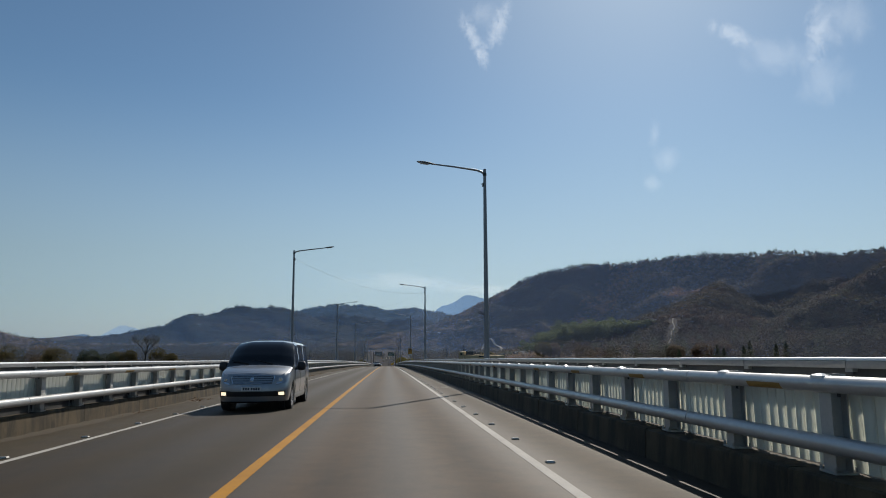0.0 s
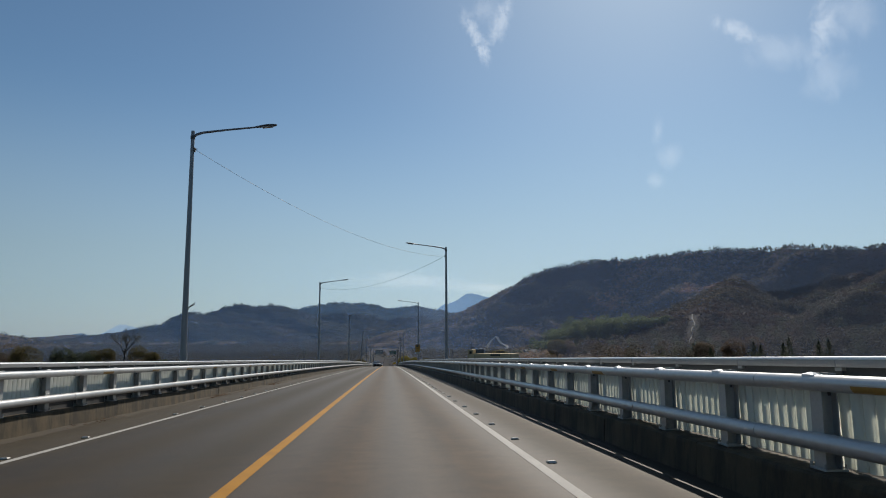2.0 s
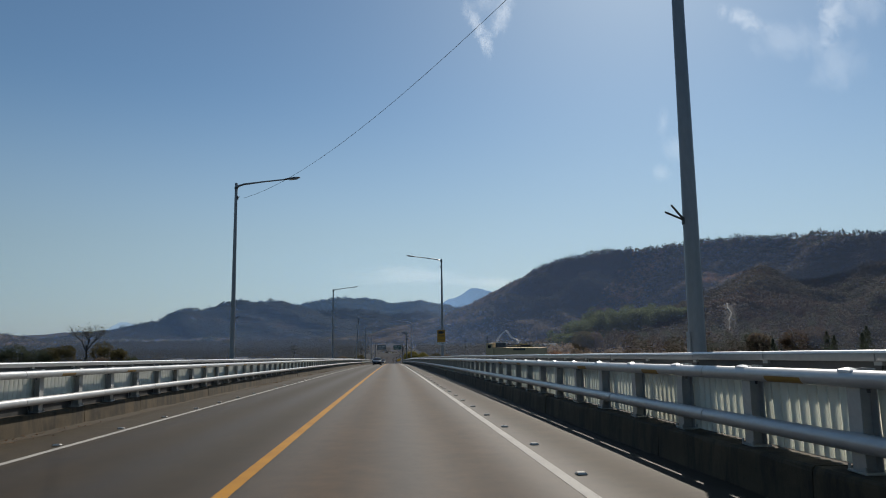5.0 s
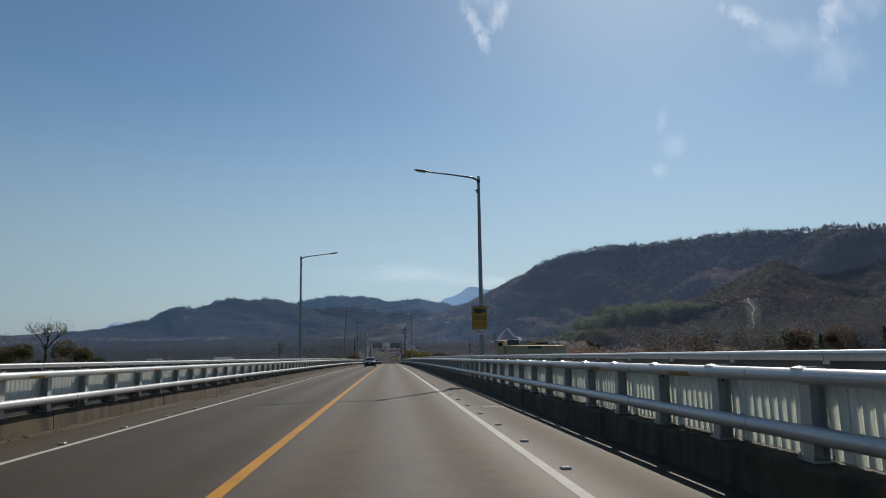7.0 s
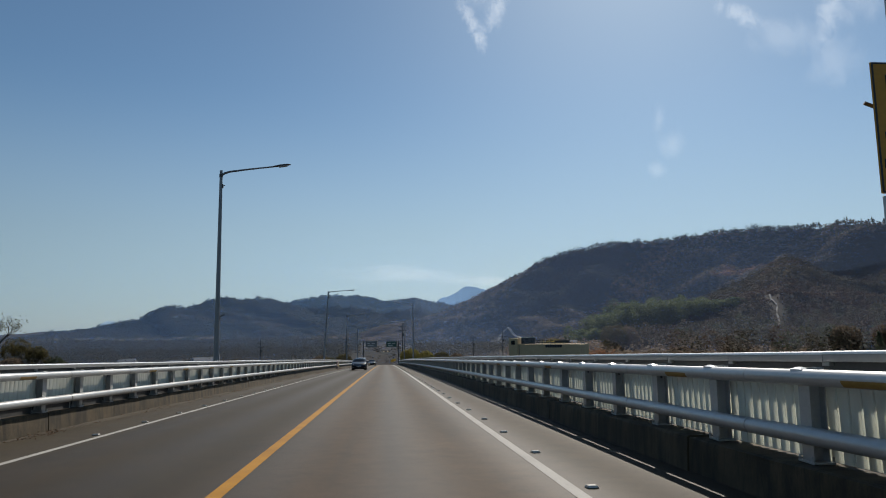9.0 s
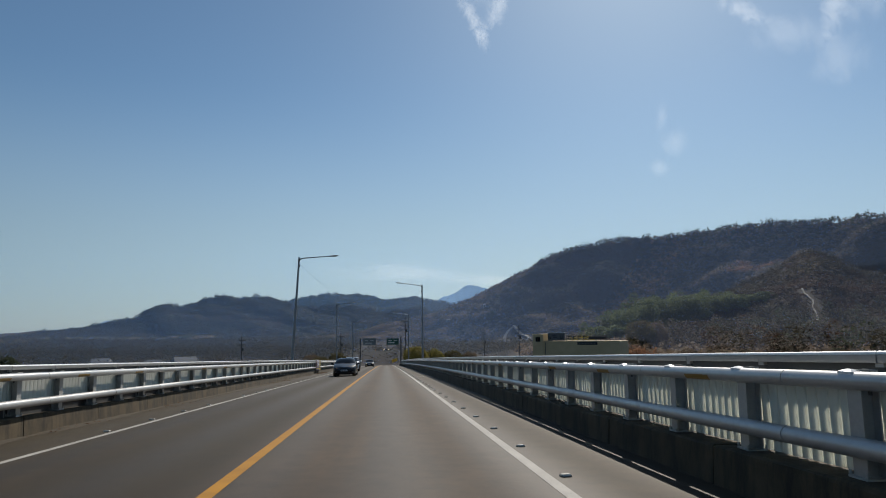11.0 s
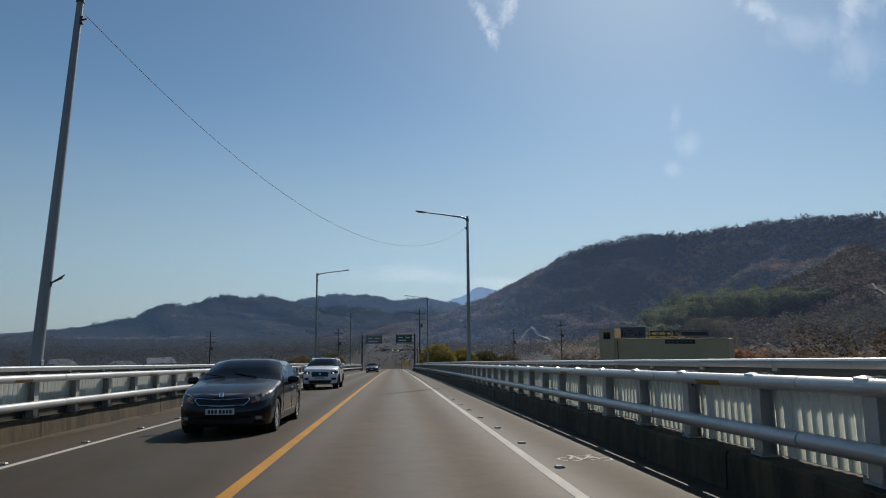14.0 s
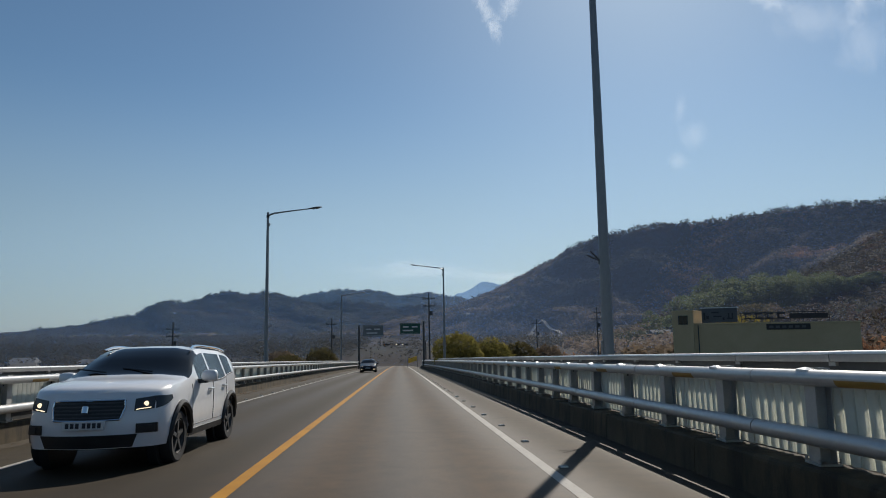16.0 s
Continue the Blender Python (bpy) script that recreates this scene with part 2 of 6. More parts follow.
def cloud_stuff(name, strength, stretch, freq):
    """Thin ice cloud: lit from behind, frayed, clear at its edges."""
    m, t, p = nodes_of(name)
    t.nodes.remove(p)
    tc = t.nodes.new("ShaderNodeTexCoord")
    mp = t.nodes.new("ShaderNodeMapping")
    mp.inputs["Scale"].default_value = stretch
    link(t, tc.outputs["Object"], mp.inputs["Vector"])
    n1 = noise_of(t, mp.outputs[0], freq, 8, 0.62, 1.1)
    uv = t.nodes.new("ShaderNodeVectorMath")
    uv.operation = "MULTIPLY_ADD"
    uv.inputs[1].default_value, uv.inputs[2].default_value = (2, 2, 0), (-1, -1, 0)
    link(t, tc.outputs["UV"], uv.inputs[0])
    ln = t.nodes.new("ShaderNodeVectorMath")
    ln.operation = "LENGTH"
    link(t, uv.outputs[0], ln.inputs[0])
    fray = t.nodes.new("ShaderNodeMath")
    fray.operation = "SUBTRACT"
    link(t, span(t, n1, 0.25, 0.75, 0.0, 1.0), fray.inputs[0])
    link(t, ln.outputs["Value"], fray.inputs[1])
    edge = t.nodes.new("ShaderNodeMapRange")
    edge.interpolation_type = "SMOOTHSTEP"
    for key, value in (("From Min", -0.42), ("From Max", 0.62), ("To Min", 0.0), ("To Max", strength)):
        edge.inputs[key].default_value = value
    link(t, fray.outputs[0], edge.inputs["Value"])
    rim = t.nodes.new("ShaderNodeMath")
    rim.operation = "MULTIPLY"
    link(t, edge.outputs[0], rim.inputs[0])
    link(t, span(t, ln.outputs["Value"], 1.0, 0.6), rim.inputs[1])
    tr, cl, mx = t.nodes.new("ShaderNodeBsdfTranslucent"), t.nodes.new("ShaderNodeBsdfTransparent"), t.nodes.new("ShaderNodeMixShader")
    tr.inputs["Color"].default_value = (0.92, 0.94, 0.96, 1)
    link(t, rim.outputs[0], mx.inputs[0])
    link(t, cl.outputs[0], mx.inputs[1])
    link(t, tr.outputs[0], mx.inputs[2])
    link(t, mx.outputs[0], t.nodes["Material Output"].inputs["Surface"])
    return m


def haze_veil(name, amount, tone, u0, u1):
    """Sheet imitating thin haze: scatters sunlight forward; clear at its upper edge and ends."""
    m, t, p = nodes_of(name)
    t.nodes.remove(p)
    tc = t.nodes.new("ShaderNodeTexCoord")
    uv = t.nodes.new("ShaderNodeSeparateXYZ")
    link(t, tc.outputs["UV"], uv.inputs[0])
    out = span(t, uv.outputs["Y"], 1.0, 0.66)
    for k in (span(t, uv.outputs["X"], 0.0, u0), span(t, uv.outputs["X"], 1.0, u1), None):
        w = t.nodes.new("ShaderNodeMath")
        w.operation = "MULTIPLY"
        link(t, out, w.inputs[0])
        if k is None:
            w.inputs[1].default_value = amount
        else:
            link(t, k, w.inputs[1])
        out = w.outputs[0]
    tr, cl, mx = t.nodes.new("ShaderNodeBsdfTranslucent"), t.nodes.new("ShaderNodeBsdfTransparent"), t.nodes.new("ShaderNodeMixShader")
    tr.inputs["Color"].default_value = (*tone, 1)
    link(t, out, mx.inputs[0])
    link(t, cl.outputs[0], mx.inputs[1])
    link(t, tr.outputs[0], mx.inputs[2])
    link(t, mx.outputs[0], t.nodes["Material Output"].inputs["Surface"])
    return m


def car_paint(name, c, flake=0.3, rough=0.28, coat=0.9):
    m, t, p = nodes_of(name)
    v = coords(t)
    n = noise_of(t, v, 5.0, 4, 0.6)
    col = mixc(t, span(t, n, 0.35, 0.75, 0.0, 0.18), c, tuple(x * 0.72 + 0.003 for x in c))
    link(t, col, p.inputs["Base Color"])
    p.inputs["Metallic"].default_value, p.inputs["Coat Weight"].default_value = flake, coat
    link(t, span(t, n, 0.3, 0.7, rough, rough + 0.1), p.inputs["Roughness"])
    p.inputs["Coat Roughness"].default_value = 0.05
    p.inputs["Specular IOR Level"].default_value = 0.5 if max(c) > 0.05 else 0.15
    return m


def tinted_glass(name, c=(0.006, 0.007, 0.008)):
    m, t, p = nodes_of(name)
    p.inputs["Base Color"].default_value = (*c, 1)
    p.inputs["Roughness"].default_value = 0.04
    p.inputs["Specular IOR Level"].default_value = 0.32
    return m


ASPHALT = asphalt()
YELLOW_LINE = road_paint("yellow_line", (0.43, 0.195, 0.002), (0.31, 0.135, 0.002))
WHITE_LINE = road_paint("white_line", (0.42, 0.40, 0.36), (0.33, 0.31, 0.28))
KERB = kerb_concrete()
CONCRETE = surface("concrete", (0.30, 0.28, 0.25), (0.38, 0.36, 0.32), 0.9, 0, 0.5, 25, 0.4, (0.16, 0.14, 0.12))
RAIL = surface("rail_paint", (0.46, 0.46, 0.45), (0.55, 0.545, 0.53), 0.34, 0.32, 0.9, 18, 0.05, (0.36, 0.34, 0.31), 0.70, (1, 0.5, 1))
POST = surface("post_paint", (0.40, 0.40, 0.385), (0.48, 0.475, 0.455), 0.42, 0.3, 1.5, 22, 0.08, (0.26, 0.24, 0.21), 0.68)
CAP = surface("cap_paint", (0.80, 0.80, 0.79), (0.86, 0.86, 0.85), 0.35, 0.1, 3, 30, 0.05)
# grey holds the shade on the rail's face; CAP also paints its sunlit edge
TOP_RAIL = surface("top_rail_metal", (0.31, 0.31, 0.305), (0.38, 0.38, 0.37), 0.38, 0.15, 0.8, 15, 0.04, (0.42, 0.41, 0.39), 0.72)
PANEL = surface("panel_sheet", (0.68, 0.68, 0.64), (0.78, 0.775, 0.735), 0.55, 0, 0.7, 14, 0.05, (0.50, 0.49, 0.44), 0.68, (1, 1, 0.4))
pn = PANEL.node_tree                             # the sheet lets some sunlight through
glow = pn.nodes.new("ShaderNodeBsdfTranslucent")
glow.inputs["Color"].default_value = (0.84, 0.85, 0.78, 1)
blend = pn.nodes.new("ShaderNodeMixShader")
blend.inputs[0].default_value = 0.62
link(pn, pn.nodes["Principled BSDF"].outputs[0], blend.inputs[1])
link(pn, glow.outputs[0], blend.inputs[2])
link(pn, blend.outputs[0], pn.nodes["Material Output"].inputs["Surface"])
TAPE = surface("amber_tape", (0.30, 0.17, 0.03), (0.38, 0.23, 0.05), 0.5, 0, 3, 30, 0.05)
TRACK_EARTH = surface("track_earth", (0.17, 0.155, 0.13), (0.25, 0.225, 0.185), 0.95, 0, 0.15, 2, 0.3, (0.12, 0.10, 0.07), 0.56)
POLE = surface("pole_steel", (0.22, 0.235, 0.25), (0.30, 0.31, 0.32), 0.45, 0.45, 0.5, 20, 0.06, (0.20, 0.20, 0.19), 0.7, (1, 1, 0.3))
LAMP_HOUSING = surface("lamp_housing", (0.13, 0.135, 0.14), (0.18, 0.185, 0.19), 0.5, 0.3, 2, 20, 0.05)
LAMP_LENS = plain("lamp_lens", (0.35, 0.36, 0.34), 0.2)
DARK_STEEL = surface("dark_steel", (0.06, 0.06, 0.06), (0.10, 0.10, 0.10), 0.55, 0.4, 2, 25, 0.1)
CABLE = plain("cable_rubber", (0.02, 0.02, 0.02), 0.7)
STUD_BODY = surface("stud_body", (0.12, 0.115, 0.10), (0.22, 0.205, 0.18), 0.5, 0.1, 8, 60, 0.2)
STUD_LENS = plain("stud_lens", (0.75, 0.72, 0.62), 0.15)
DIRT = surface("gutter_soil", (0.036, 0.025, 0.013), (0.062, 0.045, 0.024), 0.95, 0, 1.2, 40, 0.6, (0.032, 0.024, 0.015), 0.58)
HILLSIDE = hillside()
BARE_WOOD = leaves("bare_wood", [(0.098, 0.082, 0.066), (0.142, 0.110, 0.080), (0.175, 0.132, 0.094), (0.205, 0.150, 0.104)], 0.5)
RUST_WOOD = leaves("rust_wood", [(0.230, 0.116, 0.070), (0.260, 0.142, 0.086), (0.200, 0.112, 0.074)], 0.5)
PINE_WOOD = leaves("pine_needles", [(0.040, 0.051, 0.034), (0.056, 0.067, 0.040), (0.046, 0.055, 0.037)], 0.5)
# conifers of the hollow, with the hollow's shade painted into their tones
SHADED_FIR = leaves("shaded_fir_needles", [(0.015, 0.023, 0.022), (0.024, 0.032, 0.029), (0.019, 0.027, 0.025)], 0.5)
DRY_GRASS = leaves("dry_grass", [(0.150, 0.108, 0.056), (0.124, 0.094, 0.052), (0.170, 0.122, 0.064)], 0.5)
# OLIVE_WOOD and RUSSET_WOOD: dark tones that hold the nearer slopes' shade
OLIVE_WOOD = leaves("olive_wood", [(0.022, 0.025, 0.017), (0.036, 0.034, 0.022), (0.048, 0.039, 0.025), (0.027, 0.029, 0.019)], 0.5)
RUSSET_LEAF = leaves("russet_leaf", [(0.080, 0.054, 0.034), (0.096, 0.062, 0.036), (0.070, 0.050, 0.034)], 0.5)
RUSSET_WOOD = leaves("russet_wood", [(0.046, 0.029, 0.020), (0.058, 0.036, 0.024), (0.040, 0.028, 0.020)], 0.5)
# FAR_WOOD and FAR_BROWN lean blue-grey: some haze is put into their colour
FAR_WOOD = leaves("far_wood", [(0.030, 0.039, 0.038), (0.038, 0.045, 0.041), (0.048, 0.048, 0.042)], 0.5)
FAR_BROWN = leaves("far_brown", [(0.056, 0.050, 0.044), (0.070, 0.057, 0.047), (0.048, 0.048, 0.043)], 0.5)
BROAD_GREEN = leaves("broad_green", [(0.050, 0.070, 0.032), (0.110, 0.138, 0.060), (0.072, 0.092, 0.042)], 0.5)
YELLOW_LEAF = leaves("yellow_leaf", [(0.270, 0.205, 0.052), (0.190, 0.170, 0.050), (0.300, 0.215, 0.055)], 0.5)
FADING_LEAF = leaves("fading_leaf", [(0.120, 0.088, 0.036), (0.090, 0.080, 0.034), (0.150, 0.098, 0.042)], 0.45)
DRY_LEAF = leaves("dry_leaf", [(0.110, 0.055, 0.028), (0.160, 0.095, 0.050), (0.075, 0.048, 0.030)], 0.2)
BARK = surface("bark", (0.075, 0.062, 0.050), (0.115, 0.098, 0.080), 0.95, 0, 2, 20, 0.6)
# emission colours below are the blue of the haze, not lit rock
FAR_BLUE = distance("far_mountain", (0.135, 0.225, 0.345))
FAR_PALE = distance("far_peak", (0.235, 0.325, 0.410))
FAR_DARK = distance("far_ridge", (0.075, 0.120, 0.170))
GLASS = tinted_glass("car_glass")
TYRE = surface("tyre_rubber", (0.018, 0.018, 0.018), (0.030, 0.029, 0.028), 0.85, 0, 6, 40, 0.2)
ALLOY = surface("alloy", (0.55, 0.56, 0.57), (0.65, 0.65, 0.66), 0.28, 0.8, 6, 40, 0.03)
BLACK_TRIM = surface("black_trim", (0.014, 0.014, 0.015), (0.024, 0.024, 0.024), 0.5, 0, 4, 40, 0.1)
CHROME = plain("chrome", (0.72, 0.73, 0.74), 0.12, 1.0)
CLEAR_LENS = plain("headlamp_lens", (0.42, 0.44, 0.46), 0.08, 0.3)
AMBER = plain("amber_lens", (0.55, 0.16, 0.03), 0.15)
LAMP_ON = plain("lit_lamp", (1.0, 0.82, 0.55), 0.2, 0, 1.2)
PLATE = surface("plate", (0.68, 0.68, 0.66), (0.74, 0.74, 0.72), 0.5, 0, 6, 40, 0.02)
INK = plain("ink", (0.03, 0.03, 0.035), 0.6)
SIGN_YELLOW = surface("sign_yellow", (0.50, 0.24, 0.012), (0.56, 0.28, 0.018), 0.5, 0, 3, 30, 0.02)
SIGN_WHITE = surface("sign_white", (0.66, 0.66, 0.64), (0.74, 0.74, 0.72), 0.5, 0, 3, 30, 0.02)
SIGN_GREEN = surface("sign_green", (0.012, 0.075, 0.055), (0.016, 0.090, 0.066), 0.45, 0, 2, 20, 0.02)
SIGN_BACK = surface("sign_back", (0.16, 0.17, 0.18), (0.21, 0.22, 0.23), 0.5, 0.3, 2, 20, 0.05)
STUCCO = surface("stucco", (0.52, 0.40, 0.235), (0.59, 0.46, 0.28), 0.9, 0, 0.6, 22, 0.3, (0.42, 0.34, 0.21), 0.66)
ROOF_GREY = surface("roof_grey", (0.10, 0.105, 0.11), (0.15, 0.155, 0.16), 0.9, 0, 1, 15, 0.2)
HOUSE_WALL = surface("house_wall", (0.30, 0.285, 0.26), (0.38, 0.365, 0.335), 0.9, 0, 1, 20, 0.2)
CLOTH_PURPLE = surface("banner_purple", (0.16, 0.14, 0.24), (0.20, 0.18, 0.29), 0.8, 0, 2, 40, 0.05)
CLOTH_YELLOW = surface("banner_yellow", (0.60, 0.46, 0.10), (0.66, 0.52, 0.14), 0.8, 0, 2, 40, 0.05)
for cloth in (CLOTH_PURPLE, CLOTH_YELLOW):
    cn = cloth.node_tree
    through_light, cloth_mix = cn.nodes.new("ShaderNodeBsdfTranslucent"), cn.nodes.new("ShaderNodeMixShader")
    cloth_mix.inputs[0].default_value = 0.35
    link(cn, cn.nodes["Principled BSDF"].inputs["Base Color"].links[0].from_socket, through_light.inputs["Color"])
    link(cn, cn.nodes["Principled BSDF"].outputs[0], cloth_mix.inputs[1])
    link(cn, through_light.outputs[0], cloth_mix.inputs[2])
    link(cn, cloth_mix.outputs[0], cn.nodes["Material Output"].inputs["Surface"])
CLOTH_INK = plain("banner_ink", (0.06, 0.05, 0.10), 0.8)
CLOTH_WHITE = plain("banner_white", (0.72, 0.70, 0.74), 0.8)
CLOTH_RED = plain("banner_red", (0.50, 0.14, 0.05), 0.8)


# shaping --------------------------------------------------------------------
class Shape:
    """Collects vertices and faces for one mesh."""

    def __init__(self):
        self.v, self.f = [], []

    def add(self, vs, fs):
        k = len(self.v)
        self.v += [tuple(p) for p in vs]
        self.f += [tuple(i + k for i in f) for f in fs]
        return self

    def hull(self, pts):
        bm = bmesh.new()
        for p in pts:
            bm.verts.new(p)
        bmesh.ops.convex_hull(bm, input=bm.verts)
        bmesh.ops.delete(bm, geom=[v for v in bm.verts if not v.link_faces], context="VERTS")
        bmesh.ops.dissolve_limit(bm, angle_limit=0.02, verts=bm.verts, edges=bm.edges)
        bm.verts.index_update()
        self.add([v.co for v in bm.verts], [[v.index for v in f.verts] for f in bm.faces])
        bm.free()
        return self

    def box(self, x0, x1, y0, y1, z0, z1, b=0.0):
        if b <= 0:
            return self.add([(x, y, z) for x in (x0, x1) for y in (y0, y1) for z in (z0, z1)],
                            [(0, 1, 3, 2), (4, 6, 7, 5), (0, 4, 5, 1), (2, 3, 7, 6), (0, 2, 6, 4), (1, 5, 7, 3)])
        pts = []
        for x, sx in ((x0, 1), (x1, -1)):
            for y, sy in ((y0, 1), (y1, -1)):
                for z, sz in ((z0, 1), (z1, -1)):
                    pts += [(x + sx * b, y + sy * b, z), (x + sx * b, y, z + sz * b), (x, y + sy * b, z + sz * b)]
        return self.hull(pts)

    def tube(self, path, radii, n=10, caps=True, squash=1.0):
        path = [Vector(p) for p in path]
        k0 = len(self.v)
        for i, p in enumerate(path):
            d = (path[min(i + 1, len(path) - 1)] - path[max(i - 1, 0)]).normalized()
            side = d.cross(Vector((0, 0, 1)))
            side = side.normalized() if side.length > 1e-4 else Vector((1, 0, 0))
            up = side.cross(d).normalized()
            r = radii[i] if isinstance(radii, (list, tuple)) else radii
            for j in range(n):
                a = 2 * math.pi * j / n
                self.v.append(tuple(p + side * (r * math.cos(a)) + up * (r * squash * math.sin(a))))
        for i in range(len(path) - 1):
            for j in range(n):
                a, b = k0 + i * n + j, k0 + i * n + (j + 1) % n
                self.f.append((a, b, b + n, a + n))
        if caps:
            self.f.append(tuple(k0 + j for j in reversed(range(n))))
            self.f.append(tuple(k0 + (len(path) - 1) * n + j for j in range(n)))
        return self

    def disc(self, c, axis, r, depth, n=20):
        """A short cylinder about an axis (0 x, 1 y, 2 z)."""
        a, b = Vector(c), Vector(c)
        b[axis] += depth
        return self.tube([a, b], r, n)

    def mesh(self, name, material, smooth=None):
        me = bpy.data.meshes.new(name)
        me.from_pydata(self.v, [], self.f)
        bm = bmesh.new()
        bm.from_mesh(me)
        bmesh.ops.recalc_face_normals(bm, faces=bm.faces)
        bm.to_mesh(me)
        bm.free()
        me.materials.append(material)
        if smooth:
            me.polygons.foreach_set("use_smooth", [True] * len(me.polygons))
            me.set_sharp_from_angle(angle=radians(smooth))
        return me


def piece(name, me, parent=None, m=None, label=""):
    """One mesh object, as a part under its thing (or on its own)."""
    ob = new(name, me)
    if parent:
        ob.parent = parent
    if m is not None:
        ob.matrix_basis = m
    if label:
        ob["label"] = label
    return ob


def part(name, shape, material, parent=None, label="", smooth=35, m=None):
    return piece(name, shape.mesh(name, material, smooth), parent, m, label)


def thing(name, m=None, **tags):
    ob = new(name)
    ob.empty_display_size = 0.2
    if m is not None:
        ob.matrix_basis = m
    return tagged(ob, **tags)


def quick_mesh(name, v, f_tri, material):
    """A mesh out of arrays: vertices (n, 3) and triangles (m, 3)."""
    me = bpy.data.meshes.new(name)
    me.vertices.add(len(v))
    me.vertices.foreach_set("co", np.asarray(v, np.float32).ravel())
    me.loops.add(len(f_tri) * 3)
    me.loops.foreach_set("vertex_index", np.asarray(f_tri, np.int32).ravel())
    me.polygons.add(len(f_tri))
    me.polygons.foreach_set("loop_start", np.arange(0, len(f_tri) * 3, 3, dtype=np.int32))
    me.polygons.foreach_set("loop_total", np.full(len(f_tri), 3, np.int32))
    me.update(calc_edges=True)
    me.materials.append(material)
    return me


def lettering(name, text, size, material, parent, m, depth=0.004, wide=1.0, bold=0.0):
    """Raised letters in the built-in font, centred on m's origin, in its x-y plane."""
    cu = bpy.data.curves.new(name, "FONT")
    cu.body, cu.size, cu.extrude, cu.align_x, cu.align_y = text, size, depth, "CENTER", "CENTER"
    cu.offset = bold
    tmp = new(name, cu)
    bpy.context.view_layer.update()
    me = bpy.data.meshes.new_from_object(tmp.evaluated_get(bpy.context.evaluated_depsgraph_get()))
    bpy.data.objects.remove(tmp)
    me.materials.clear()
    me.materials.append(material)
    return piece(name, me, parent, m @ Matrix.Diagonal((wide, 1, 1, 1)))


# the bridge -----------------------------------------------------------------
G0, CURVE, CROSS, MID = -0.03484, 4.5566e-5, 0.01553, -1.719
DROP = 0.06                                      # the asphalt lies this far below the rails' line
KERB_R, KERB_L = 3.79, -7.20
RAIL_R, RAIL_L = 3.968, -7.172
FENCE_R, FENCE_L = 4.19, -7.42
POLE_R, POLE_L = 4.724, -7.998
BAY, FBAY = 1.765, 1.765
START, END = -22.0, 352.0


def zr(y):
    """Height of the road's middle line."""
    return G0 * y - y * y * CURVE / 2


def zx(x):
    """Crossfall to both sides of the middle line."""
    return CROSS * (abs(MID) - abs(x - MID)) - DROP


def slope(y):
    return math.degrees(math.atan(G0 - y * CURVE))


def on_road(x, y, z=0.0):
    """A pose on the deck, tilted with the road."""
    return pose(x, y, zr(y) + z, slope(y), 0, 0)


def sweep(name, section, y0, y1, step, material, closed=False):
    """A section (x, z) drawn along the road."""
    n = max(1, round((y1 - y0) / step))
    s = Shape()
    k = len(section)
    for i in range(n + 1):
        y = y0 + (y1 - y0) * i / n
        s.v += [(x, y, z + zr(y)) for x, z in section]
    for i in range(n):
        for j in range(k if closed else k - 1):
            a, b = i * k + j, i * k + (j + 1) % k
            s.f.append((a, b, b + k, a + k))
    if closed:
        s.f += [tuple(range(k)), tuple(n * k + j for j in range(k))]
    return s.mesh(name, material)


def deck():
    top = [(x, zx(x)) for x in (-7.3, -5.2, -3.4, MID, 0.2, 2.0, 3.84)]
    road = piece("road", sweep("road", top + [(3.84, -0.34), (-7.3, -0.34)], START - 20, END + 130, 4, ASPHALT, True))
    tagged(road, "worn grey-brown asphalt road over a long bridge", "road", kind="structure")
    slab = piece("bridge_deck", sweep("bridge_deck", [(-8.35, -0.02), (-7.32, -0.02), (-7.32, -0.36), (3.86, -0.36), (3.86, -0.02), (5.05, -0.02), (5.05, -0.5), (2.6, -1.9), (-6.0, -1.9), (-8.35, -0.5)],
                                              START, END, 6, CONCRETE, True))
    tagged(slab, "grey concrete bridge deck carrying the road", "bridge deck", kind="structure")
    for nm, x, w, mat, lab in (("center_line", -1.719, 0.17, YELLOW_LINE, "solid yellow centre line worn on asphalt"),
                               ("edge_line", 2.042, 0.15, WHITE_LINE, "solid white edge line beside the shoulder"),
                               ("edge_line", -5.55, 0.14, WHITE_LINE, "solid white edge line beside the shoulder")):
        a, b = x - w / 2, x + w / 2
        ob = piece(nm, sweep(nm, [(a, zx(a) + 0.004), (b, zx(b) + 0.004)], START - 20, END + 130, 4, mat))
        tagged(ob, lab, "road marking", kind="structure")


deck()


# terrain --------------------------------------------------------------------
PLAIN = -20.0
RIGHT_CREST = [(41, 1200, -16), (63, 1170, -4), (87, 1130, 7), (117, 1080, 23), (153, 1040, 48), (195, 1000, 71), (229, 975, 89), (306, 950, 98), (383, 900, 100),
               (429, 850, 102), (466, 790, 95), (478, 735, 92), (497, 690, 85), (530, 640, 86), (620, 560, 84), (760, 460, 70)]
LEFT_CREST = [(-640, 1330, -18), (-576, 1350, -9), (-518, 1400, 1), (-463, 1440, 17), (-443, 1450, 35), (-416, 1460, 40), (-387, 1480, 38), (-346, 1550, 62), (-307, 1580, 59),
              (-262, 1600, 62), (-240, 1650, 58)]
BACK_CREST = [(-300, 1760, 50), (-240, 1770, 58), (-185, 1800, 74), (-117, 1850, 82), (-44, 1850, 75), (0, 1850, 63), (75, 1850, 71), (149, 1850, 57), (230, 1850, 30)]
SPUR_A = [(250, 960, 80), (245, 860, 38), (240, 780, -4)]
SPUR_B = [(420, 800, 66), (362, 695, 52), (280, 565, 32), (215, 487, 11), (180, 434, -9)]
